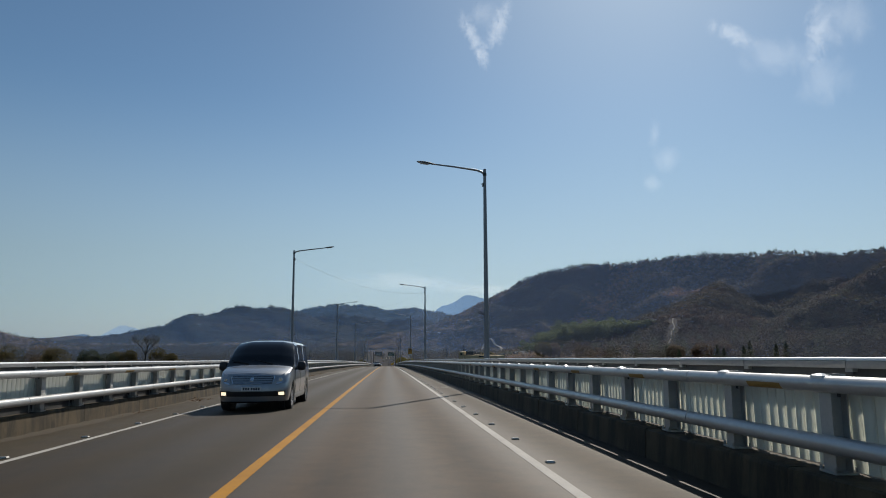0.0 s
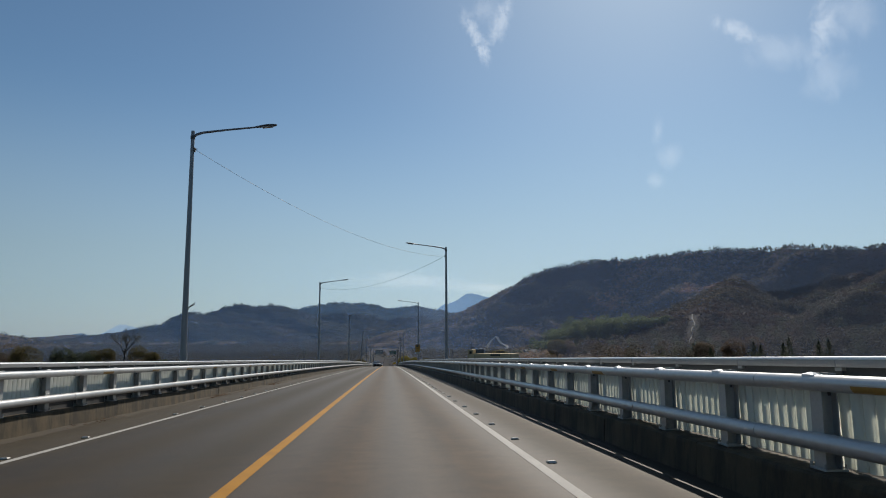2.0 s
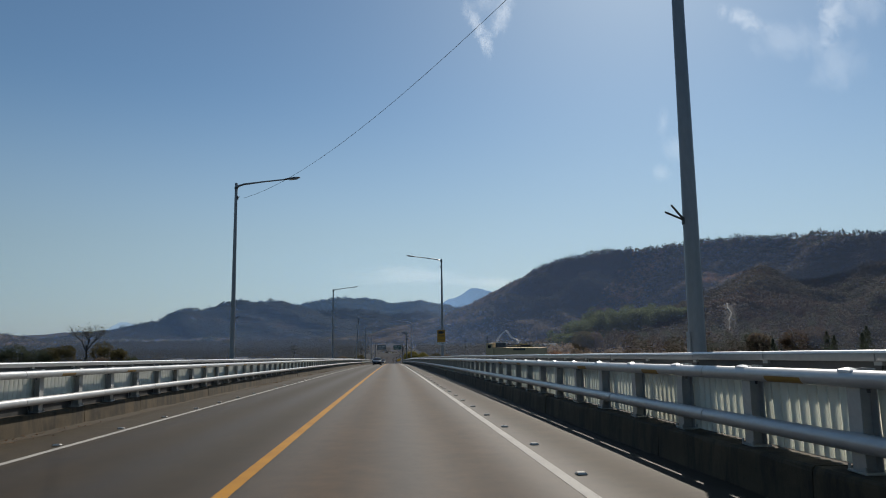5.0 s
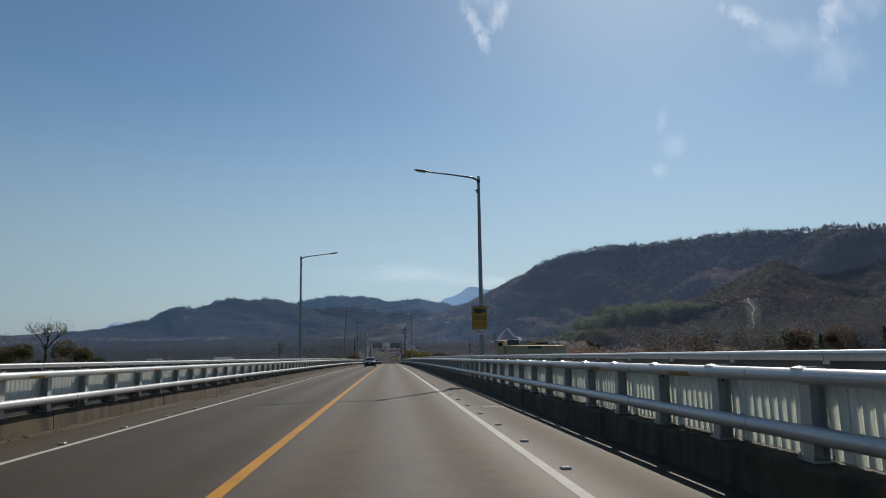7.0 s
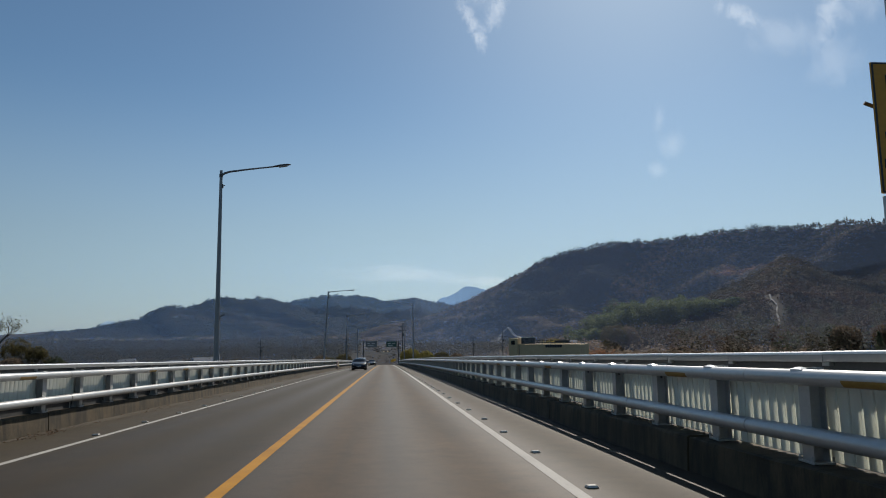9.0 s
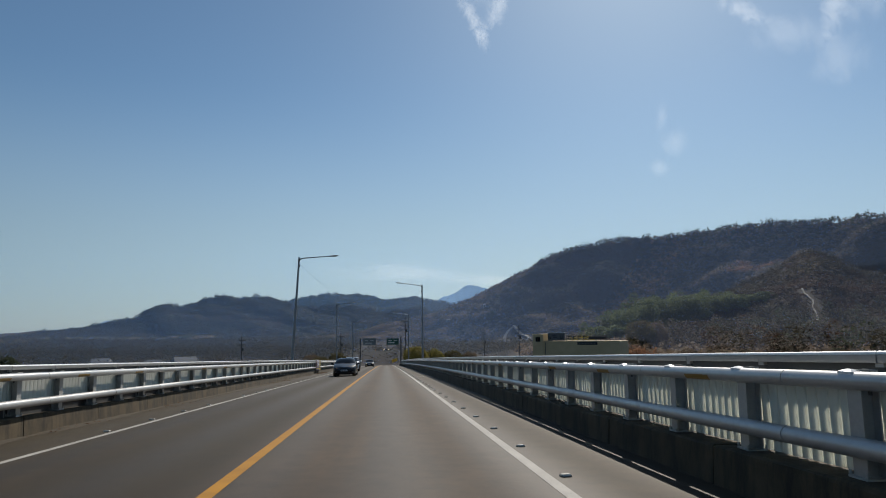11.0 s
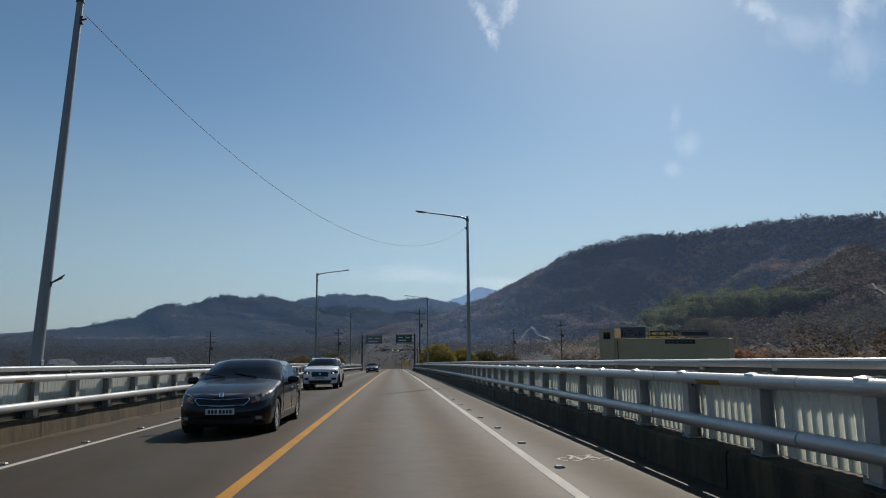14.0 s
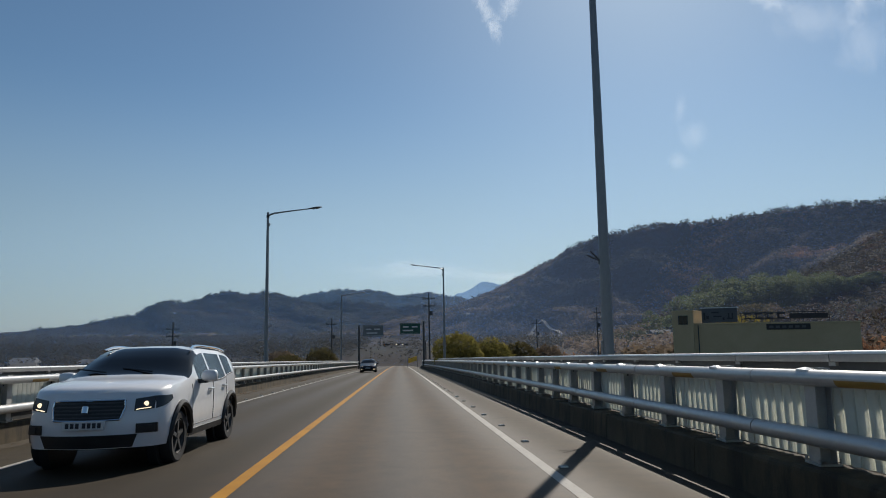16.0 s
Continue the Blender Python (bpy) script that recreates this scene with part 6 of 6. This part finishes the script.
        part("bracket", Shape().hull([(sg * (p.x - 0.02 + a), my + b, mz - 0.03 + d) for a in (0, 0.16) for b in (-0.04, 0.05) for d in (-0.02, 0.04)]), BLACK_TRIM, mr)
        # door seams and handles
        s = Shape()
        for y in c["seams"]:
            z0, z1 = c["sill"] + 0.16, curve_at(c["belt"], y) - 0.01
            s.tube([fl(B.side)(y, z0 + (z1 - z0) * k / 6, 0.001) for k in range(7)], 0.006, 4)
        s.tube([fl(B.side)(c["seams"][0] + (c["seams"][-1] - c["seams"][0]) * k / 14, c["sill"] + 0.16, 0.001) for k in range(15)], 0.006, 4)
        part("door_seam", s, BLACK_TRIM, body)
        for y in c["handles"]:
            z = curve_at(c["belt"], y) - 0.13
            h0, h1 = fl(B.side)(y - 0.09, z, 0.03), fl(B.side)(y + 0.09, z, 0.03)
            part("door_handle", Shape().tube([fl(B.side)(y - 0.11, z, 0.0), h0, h1, fl(B.side)(y + 0.11, z, 0.0)], 0.016, 6), c["handle_mat"], body)
        s = Shape()
        s.tube([fl(B.side)(c["windows"][0][0] + (c["windows"][-1][1] - c["windows"][0][0]) * k / 14, curve_at(c["belt"], c["windows"][0][0] + (c["windows"][-1][1] - c["windows"][0][0]) * k / 14) - 0.012, 0.006) for k in range(15)], 0.010, 5)
        part("window_trim", s, c["trim"], body)
        part("sill_trim", patch(Shape(), fl(B.side), [(c["axles"][0] + c["arch"] + 0.03, c["sill"] + 0.005), (c["axles"][1] - c["arch"] - 0.03, c["sill"] + 0.005), (c["axles"][1] - c["arch"] - 0.03, c["sill"] + 0.10), (c["axles"][0] + c["arch"] + 0.03, c["sill"] + 0.10)], 0.012, 8, 1), c["sill_mat"], body)
        if c["rails"]:
            part("roof_rail", Shape().tube([(sg * (B.section(y)[6][0] - 0.02), y, B.section(y)[6][1] + 0.05) for y in np.linspace(c["rails"][0], c["rails"][1], 9)], 0.022, 6), CHROME, car)
        for a in c["axles"]:
            wheel(car, sg * (c["W"] / 2 - 0.015), a, c["wheel"], sg, c["spokes"], c.get("rim", ALLOY))
            if c.get("clad"):
                arch = [fl(B.side)(a + (c["arch"] + 0.03) * math.cos(math.pi * k / 18), c["wheel"] + (c["arch"] + 0.03) * math.sin(math.pi * k / 18), 0.004) for k in range(19)]
                part("arch_trim", Shape().tube(arch, 0.045, 6), BLACK_TRIM, body, smooth=50)
    # number plate, with bars for its characters
    pz = c["plate"]
    y = B.front(0, pz)[1] - 0.035
    pl = part("number_plate", Shape().box(-0.26, 0.26, y, y + 0.03, pz - 0.055, pz + 0.055, 0.004), PLATE, car)
    for k in range(7):
        x = -0.215 + 0.062 * k + (0.02 if k > 2 else 0)
        part("writing", Shape().box(x, x + 0.042, y - 0.004, y + 0.002, pz - 0.032, pz + 0.032), INK, pl)
    for k in (-0.32, 0.34):
        part("wiper", Shape().tube([Vector(B.bend(k, c["screen"][0] + 0.06, curve_at(c["top"], c["screen"][0] + 0.06) + c["crown"] + 0.015)), Vector(B.bend(k - 0.48, c["screen"][0] + 0.2, curve_at(c["top"], c["screen"][0] + 0.2) + 0.035))], 0.010, 4), BLACK_TRIM, car)
    return car


def wheel(car, x, y, r, sg, spokes, rim):
    """Tyre and alloy rim; the outer face lies at x."""
    w = 0.21
    wh = new("wheel")
    wh.parent = car
    wh.matrix_basis = pose(x, y, r)
    s = Shape()
    prof = [(-w, r * 0.66), (-w, r * 0.90), (-w + 0.03, r * 0.985), (-w + 0.06, r), (-0.05, r), (-0.02, r * 0.985), (0.0, r * 0.90), (-0.01, r * 0.69), (-0.04, r * 0.66)]
    n = 32
    for px, pr in prof:
        s.v += [(sg * px, pr * math.cos(2 * math.pi * k / n), pr * math.sin(2 * math.pi * k / n)) for k in range(n)]
    for i in range(len(prof)):
        for k in range(n):
            a, b = i * n + k, i * n + (k + 1) % n
            i2 = (i + 1) % len(prof)
            s.f.append((a, b, i2 * n + (k + 1) % n, i2 * n + k))
    part("tyre", s, TYRE, wh, smooth=40)
    s = Shape()
    R = r * 0.67
    for i, (px, pr) in enumerate(((-0.02, R), (-0.015, R * 0.95), (-0.06, R * 0.90), (-0.12, R * 0.86))):
        s.v += [(sg * px, pr * math.cos(2 * math.pi * k / n), pr * math.sin(2 * math.pi * k / n)) for k in range(n)]
    for i in range(3):
        for k in range(n):
            a, b = i * n + k, i * n + (k + 1) % n
            s.f.append((a, b, b + n, a + n))
    for q in range(spokes):
        t = 2 * math.pi * q / spokes + 0.3
        d, e = Vector((0, math.cos(t), math.sin(t))), Vector((0, -math.sin(t), math.cos(t)))
        pts = []
        for rr, hw in ((R * 0.16, 0.030), (R * 0.93, 0.022)):
            for k in (-1, 1):
                for xx in (-0.022, -0.06):
                    p = d * rr + e * hw * k
                    pts.append((sg * xx, p.y, p.z))
        s.hull(pts)
    s.disc((sg * -0.015, 0, 0), 0, R * 0.20, sg * -0.06, 14)
    part("rim", s, rim, wh)
    part("brake", Shape().disc((sg * -0.09, 0, 0), 0, R * 0.85, sg * -0.03, 20), DARK_STEEL, wh)


SILVER = car_paint("silver_paint", (0.33, 0.345, 0.36), 0.65, 0.30)
WHITE_CAR = car_paint("white_paint", (0.76, 0.77, 0.78), 0.0, 0.30)
BLACK_CAR = car_paint("black_paint", (0.003, 0.004, 0.006), 0.0, 0.35, 0.6)

VAN = dict(L=5.12, W=1.92, sill=0.27, axles=(0.98, 4.18), wheel=0.345, arch=0.42, tumble=0.20, crown=0.035, bumper=0.62, rake=0.42, bow=0.30,
           top=[(0, 0.94), (0.25, 1.02), (0.75, 1.12), (1.02, 1.17), (1.45, 1.50), (1.92, 1.80), (2.15, 1.865), (2.6, 1.90), (4.2, 1.895), (4.75, 1.84), (4.98, 1.70), (5.12, 1.30)],
           belt=[(0, 0.86), (0.9, 1.04), (1.3, 1.10), (2.4, 1.14), (5.12, 1.16)],
           plan=[(0, 0.80), (0.12, 0.88), (0.4, 0.935), (0.9, 0.96), (4.6, 0.95), (5.0, 0.90), (5.12, 0.84)],
           screen=(1.04, 2.10), back=(4.80, 5.06), windows=[(1.62, 2.36), (2.46, 3.62), (3.68, 4.72)], grille=(0.56, 0.74, 0.93, 0.90), bars=3, bar_t=0.020, bar_mat=SILVER, dip=0.0, badge=0.84,
           intake=(0.80, 0.40, 0.53), lamp=(0.60, 0.80, 0.70, 0.74, 0.86, 1.00, 0.52), lens=CLEAR_LENS, bulb=CHROME, bezel=CHROME, fog=(0.74, 0.47, 0.11, 0.07), fog_mat=LAMP_ON,
           mirror=(1.52, 1.12), mirror_h=0.16, mirror_mat=BLACK_TRIM, seams=(1.42, 2.42, 3.66), handles=(2.24, 2.62), handle_mat=SILVER, trim=BLACK_TRIM, sill_mat=SILVER, rails=None, spokes=10, plate=0.60, paint=SILVER)
SEDAN = dict(L=4.84, W=1.83, sill=0.20, axles=(0.95, 3.75), wheel=0.325, arch=0.375, tumble=0.42, crown=0.03, bumper=0.50, rake=0.35, bow=0.34,
             top=[(0, 0.70), (0.2, 0.77), (0.7, 0.88), (1.25, 0.97), (1.45, 1.01), (1.9, 1.26), (2.25, 1.395), (2.5, 1.425), (3.1, 1.42), (3.6, 1.33), (4.25, 1.10), (4.7, 1.04), (4.84, 0.92)],
             belt=[(0, 0.64), (0.8, 0.80), (1.4, 0.92), (3.2, 0.97), (4.84, 0.99)],
             plan=[(0, 0.68), (0.10, 0.78), (0.35, 0.865), (0.9, 0.91), (3.9, 0.91), (4.6, 0.84), (4.84, 0.76)],
             screen=(1.45, 2.30), back=(3.30, 4.20), windows=[(1.85, 2.62), (2.70, 3.45)], grille=(0.50, 0.58, 0.71, 0.82), bars=4, bar_t=0.006, bar_mat=BLACK_TRIM, dip=-0.03, badge=0.765,
             intake=(0.62, 0.24, 0.34), lamp=(0.52, 0.70, 0.60, 0.64, 0.70, 0.79, 0.55), lens=tinted_glass("smoked_lens", (0.10, 0.11, 0.12)), bulb=CHROME, bezel=AMBER, fog=(0.66, 0.34, 0.08, 0.05), fog_mat=CLEAR_LENS,
             mirror=(1.88, 0.94), mirror_h=0.095, mirror_mat=BLACK_CAR, seams=(1.55, 2.66, 3.48), handles=(2.48, 3.36), handle_mat=CHROME, trim=CHROME, sill_mat=BLACK_CAR, rails=None, spokes=10, plate=0.47, paint=BLACK_CAR)
SUV = dict(bulb_r=0.032, bezel_h=0.010, clad=True, rim=DARK_STEEL, L=4.42, W=1.86, sill=0.30, axles=(0.86, 3.56), wheel=0.355, arch=0.43, tumble=0.44, crown=0.03, bumper=0.62, rake=0.26, bow=0.36,
           top=[(0, 0.98), (0.15, 1.04), (0.7, 1.11), (1.12, 1.15), (1.3, 1.19), (1.80, 1.46), (2.1, 1.575), (2.4, 1.61), (3.3, 1.59), (3.9, 1.51), (4.2, 1.35), (4.36, 1.05), (4.42, 0.95)],
           belt=[(0, 0.92), (0.8, 1.03), (1.3, 1.06), (3.0, 1.09), (3.6, 1.18), (4.42, 1.2)],
           plan=[(0, 0.76), (0.10, 0.84), (0.35, 0.90), (0.8, 0.93), (3.8, 0.93), (4.2, 0.87), (4.42, 0.80)],
           screen=(1.26, 2.12), back=(3.95, 4.34), windows=[(1.74, 2.42), (2.50, 3.25), (3.32, 3.72)], grille=(0.45, 0.66, 0.90, 0.90), bars=5, bar_t=0.008, bar_mat=DARK_STEEL, dip=0.0, badge=0.79,
           intake=(0.60, 0.31, 0.47), lamp=(0.55, 0.76, 0.76, 0.78, 0.91, 0.94, 0.40), lens=tinted_glass("dark_lens", (0.05, 0.055, 0.06)), bulb=LAMP_ON, bezel=LAMP_ON, fog=(0.72, 0.54, 0.09, 0.06), fog_mat=BLACK_TRIM,
           mirror=(1.72, 1.10), mirror_h=0.11, mirror_mat=WHITE_CAR, seams=(1.36, 2.46, 3.28), handles=(2.28, 3.10), handle_mat=WHITE_CAR, trim=BLACK_TRIM, sill_mat=BLACK_TRIM, rails=(2.0, 3.8), spokes=5, plate=0.60, paint=WHITE_CAR)
FAR_CAR = dict(SEDAN, bulb_r=0.03, bulb=LAMP_ON, fog_mat=LAMP_ON, lens=CLEAR_LENS)


def lane_place(x, y):
    return on_road(x, y, zx(x) - 0.004) @ Matrix.Scale(1.044, 4)


build_car("minivan", VAN, lane_place(-3.74, 18.9), "silver-grey minivan with dark glass in the oncoming lane", "van")
build_car("sedan_car", SEDAN, lane_place(-3.32, 216.87), "glossy black saloon car with chrome grille surround", "car")
build_car("suv_car", SUV, lane_place(-4.0, 240.2), "white compact SUV with roof rails and lit headlights", "car")
build_car("sedan_car", FAR_CAR, lane_place(-3.5, 308.5), "black saloon car with lit fog lamps, far off", "car")


# guard rails ----------------------------------------------------------------
def guard_rail(side, xr, label):
    """Two fat pipes on steel posts with pale caps, bolted along the kerb."""
    s = 1 if side == "R" else -1                   # outward
    t = thing("guard_rail", label=label, category="guard rail", group="bridge guard rails")
    out = 0.10 if side == "R" else 0.17
    post = Shape()
    for a in (-0.075, 0.075):
        post.box(a - 0.006, a + 0.006, -0.085, 0.085, 0.31, 1.185, 0.002)
    post.box(-0.075, 0.075, -0.005, 0.005, 0.31, 1.185)
    post_me = post.mesh("post", POST, 30)
    base_me = Shape().box(-0.11, 0.11, -0.12, 0.12, 0.305, 0.325, 0.004).disc((-0.1, -0.1, 0.33), 2, 0.014, 0.04, 6).disc((0.1, -0.1, 0.33), 2, 0.014, 0.04, 6).disc((-0.1, 0.1, 0.33), 2, 0.014, 0.04, 6).disc((0.1, 0.1, 0.33), 2, 0.014, 0.04, 6).mesh("base_plate", POST)
    cap_me = Shape().hull([(x * q, y * q, z) for x in (-0.05, 0.05) for y in (-0.085, 0.085) for z, q in ((1.150, 1.0), (1.172, 1.0), (1.192, 0.25))]).mesh("cap", CAP)
    bolt_me = Shape().tube([(-s * 0.02, 0, 1.02), (-s * 0.02, 0, 0.985)], 0.016, 6).mesh("bolt", DARK_STEEL)
    block_me = Shape().box(-out - 0.02, out + 0.02, -0.05, 0.05, 0.50, 0.62, 0.006).mesh("bracket", POST)
    n = int((END - START) / BAY)
    seg = 2 * BAY
    pipe_me = Shape().tube([(0, k * (seg - 0.012) / 2, 0) for k in range(3)], 0.076, 16, True).mesh("upper_rail", RAIL, 40)
    low_me = Shape().tube([(0, k * (seg - 0.012) / 2, 0) for k in range(3)], 0.083, 16, True).mesh("lower_rail", RAIL, 40)
    tape = Shape()
    for k in range(7):
        a = radians(-60 + 9 * k)
        for y in (0.0, 0.62):
            tape.v.append((-s * 0.0775 * math.cos(a), y, 0.0775 * math.sin(a)))
    tape.f = [(2 * k, 2 * k + 1, 2 * k + 3, 2 * k + 2) for k in range(6)]
    tape_me = tape.mesh("amber_tape", TAPE, 60)
    y0 = (30.56 if side == "R" else 36.08) - BAY * 32
    for k in range(n):
        y = y0 + BAY * k
        tw = random.uniform(-0.6, 0.6)
        p = piece("post", post_me, t, pose(xr + s * out, y, zr(y), 0, random.uniform(-0.3, 0.3), tw))
        if side == "R":
            piece("cap", cap_me, p, pose(-s * out, 0, 0))
        piece("base_plate", base_me, p)
        piece("bracket", block_me, p)
        if random.random() < 0.55:
            piece("bolt", bolt_me, p, pose(0, -0.11, 0))
            piece("bolt", bolt_me, p, pose(0, 0.11, 0))
    for k in range(n // 2):
        y = y0 - BAY / 2 + seg * k
        up = piece("upper_rail", pipe_me, t, on_road(xr, y, 1.095) @ pose(0, 0, 0, 0, 0, random.uniform(-0.06, 0.06)))
        piece("lower_rail", low_me, t, on_road(xr - s * 0.03, y, 0.565) @ pose(0, 0, 0, random.uniform(-0.04, 0.04), 0, random.uniform(-0.08, 0.08)))
        if k % 5 != 3:
            piece("amber_tape", tape_me, up, pose(0, 1.45 + random.uniform(-0.1, 0.1), 0))


guard_rail("R", RAIL_R, "grey painted two-pipe steel guard rail on posts along the kerb")
guard_rail("L", RAIL_L, "sunlit white-grey two-pipe steel guard rail on posts along the kerb")


def bridge_fence(side, xf, label):
    """Ribbed white panels between slim posts, under a boxed top rail."""
    s = 1 if side == "R" else -1
    t = thing("bridge_fence", label=label, category="fence", group="bridge fences")
    post_me = Shape().box(-0.03, 0.03, -0.035, 0.035, 0.08, 1.24, 0.004).mesh("post", POST)
    rib = Shape()
    ribs = 11
    depth, z0, z1 = (0.026, 0.325, 1.10) if side == "R" else (0.014, 0.50, 1.15)
    w = (FBAY - 0.02) / ribs
    gap = 0.12 if side == "R" else 0.06
    line = [(s * 0.024, 0.01)]
    for k in range(ribs):
        a, e = 0.01 + w * k + w * gap / 2, w * (1 - gap)
        line += [(s * 0.022, a)] + [(-s * depth * math.sin(radians(q)) ** 0.6, a + e * (0.5 - 0.5 * math.cos(radians(q)))) for q in (0, 22, 50, 90, 130, 158, 180)] + [(s * 0.022, a + e)]
    line.append((s * 0.024, 0.01 + w * ribs))
    m = len(line)
    for dx, zz in ((0.0, z0), (0.0, z1), (s * 0.008, z0), (s * 0.008, z1)):
        rib.v += [(x + dx, y, zz) for x, y in line]
    for k in range(m - 1):
        rib.f += [(k, k + 1, m + k + 1, m + k), (2 * m + k, 3 * m + k, 3 * m + k + 1, 2 * m + k + 1), (k, 2 * m + k, 2 * m + k + 1, k + 1), (m + k, m + k + 1, 3 * m + k + 1, 3 * m + k)]
    rib_me = rib.mesh("panel", PANEL)
    off = 0.065 if side == "R" else 0.0             # the top rail stands off to the outside
    def strip(name, arc, material, gap):
        b = Shape()
        arc = arc + [(-x, z) for x, z in reversed(arc)]
        q = len(arc)
        for yy in (gap, FBAY - gap):
            b.v += [(x + s * off, yy, z) for x, z in arc]
        b.f = [(j, (j + 1) % q, q + (j + 1) % q, q + j) for j in range(q)] + [tuple(range(q)), tuple(range(q, 2 * q))]
        return b.mesh(name, material, 50)

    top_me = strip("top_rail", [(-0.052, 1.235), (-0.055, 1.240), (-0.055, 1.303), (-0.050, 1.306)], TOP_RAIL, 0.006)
    # pale strip added as the rail's sunlit edge, its brightness in the colour
    sunlit_edge_me = strip("top_cover", [(-0.059, 1.3065)] + [(-0.031 - 0.028 * math.cos(radians(q)), 1.308 + 0.028 * math.sin(radians(q))) for q in range(0, 91, 18)], CAP, 0.003)
    cap_me = Shape().box(s * off - 0.03, s * off + 0.03, -0.05, 0.05, 1.2, 1.233).mesh("joint_sleeve", POST)
    # dark sheet added to darken the gap below the left panels
    dark_band_me = Shape().box(s * 0.02, s * 0.035, 0.004, FBAY - 0.004, 0.10, z0 + 0.03).mesh("kick_plate", DARK_STEEL)
    # dark strip added for the shade in the gap under the top rail
    gap_shade_me = Shape().box(s * (off + 0.010), s * (off + 0.035), 0.0, FBAY, z1 - 0.06, 1.236).mesh("lip", DARK_STEEL)
    n = int((END - START) / FBAY)
    y0 = (30.5 if side == "R" else 35.92) - FBAY * 30
    lamps = LAMPS_R if side == "R" else LAMPS_L
    for k in range(n):
        y = y0 + FBAY * k
        piece("post", post_me, t, pose(xf + s * (0.05 + off), y, zr(y)))
        m4 = on_road(xf, y)
        tr = piece("top_rail", top_me, t, m4 @ pose(0, 0, random.uniform(-0.003, 0.003), 0, 0, random.uniform(-0.08, 0.08)))
        piece("joint_sleeve", cap_me, tr)
        piece("top_cover", sunlit_edge_me, tr)
        pn = piece("panel", rib_me, t, m4 @ pose(0, 0, random.uniform(-0.006, 0.006), random.uniform(-0.08, 0.08), random.uniform(-0.5, 0.5), 0))
        if side == "L":
            piece("kick_plate", dark_band_me, pn)
        piece("lip", gap_shade_me, pn)


bridge_fence("R", FENCE_R, "white ribbed sheet-metal fence under a boxed top rail")
bridge_fence("L", FENCE_L, "white ribbed sheet-metal fence under a boxed top rail")


# kerbs ----------------------------------------------------------------------
def kerb(side, xk, xo, name):
    """Cast concrete upstand in lengths with open joints."""
    s = 1 if side == "R" else -1
    wall = thing(name, label="stained concrete kerb upstand along the bridge", category="kerb", kind="structure")
    ln = 2 * BAY
    sec = [(0, -0.20), (s * 0.03, 0.255), (s * 0.035, 0.285), (s * 0.06, 0.305), (s * 0.46, 0.300), (s * 0.48, 0.10), (s * abs(xo - xk), 0.09), (s * abs(xo - xk), -0.20)]
    meshes = []
    for v in range(6):
        b = Shape()
        cut = 7
        for i in range(cut + 1):
            y = 0.008 + (ln - 0.016) * i / cut
            for j, (x, z) in enumerate(sec):
                e = 0.006 if 0 < j < 4 else 0.0
                b.v.append((x + random.uniform(-e, e), y, z + random.uniform(-e, e)))
        q = len(sec)
        for i in range(cut):
            for j in range(q):
                a, c2 = i * q + j, i * q + (j + 1) % q
                b.f.append((a, c2, c2 + q, a + q))
        b.f += [tuple(range(q)), tuple(cut * q + j for j in range(q))]
        meshes.append(b.mesh("kerb_length", KERB))
    for k in range(int((END - START) / ln)):
        y = START + ln * k
        piece("kerb_length", meshes[random.randrange(6)], wall, on_road(xk + random.uniform(-0.008, 0.008), y, random.uniform(-0.006, 0.006)))


kerb("R", KERB_R, 5.02, "kerb_1")
kerb("L", KERB_L, -8.32, "kerb_2")


def gutter_litter():
    """Dry leaves and grass blown against the sunlit kerb."""
    rng = np.random.default_rng(4)
    tri = []
    centres = [(y, rng.uniform(0.4, 1.6), rng.uniform(0.1, 1.0)) for y in rng.uniform(8, 300, 60)] + [(233.5, 1.6, 1.6), (236.5, 1.2, 1.2), (240, 1.5, 1.4), (30.5, 0.8, 0.9), (25.6, 0.5, 1.5), (130, 1.3, 1.0), (141, 1.4, 1.3)]
    for cy, spread, much in centres:
        for _ in range(int(130 * much)):
            y = rng.normal(cy, spread)
            x = KERB_L + 0.02 + abs(rng.normal(0, 0.13 * (0.5 + much)))
            hgt = max(0.0, 0.10 * much - (x - KERB_L) * 0.5) * rng.uniform(0, 1)
            c = np.array([x, y, zr(y) + zx(x) + 0.012 + hgt])
            tri.append(c + rng.normal(0, 1, (3, 3)) * np.array([0.022, 0.026, 0.012]))
    v = np.array(tri).reshape(-1, 3)
    tagged(piece("dry_leaves", quick_mesh("dry_leaves", v, np.arange(len(v)).reshape(-1, 3), DRY_LEAF)), "dry brown leaves and grass blown against the kerb", "litter", kind="stuff")


gutter_litter()


def gutter_dirt():
    """Dust and soil washed against the sunlit kerb, its edge uneven."""
    rng = np.random.default_rng(9)
    s = Shape()
    y = START
    n = 0
    while y < 320:
        w = 0.10 + 0.30 * abs(math.sin(y * 0.37 + 2 * math.sin(y * 0.11))) * rng.uniform(0.4, 1.0)
        for u, h in ((-0.04, 0.055), (0.25, 0.035), (0.65, 0.014), (1.0, 0.002)):
            x = KERB_L + u * w if u > 0 else KERB_L + u
            s.v.append((x, y, zr(y) + zx(x) + h * rng.uniform(0.5, 1.1) * min(1.0, w / 0.25) + 0.002))
        n += 1
        y += rng.uniform(0.18, 0.42)
    for i in range(n - 1):
        for j in range(3):
            a = 4 * i + j
            s.f.append((a, a + 1, a + 5, a + 4))
    tagged(part("gutter_dirt", s, DIRT, None, "", 60), "brown soil washed along the foot of the kerb", "dirt", kind="structure")


gutter_dirt()
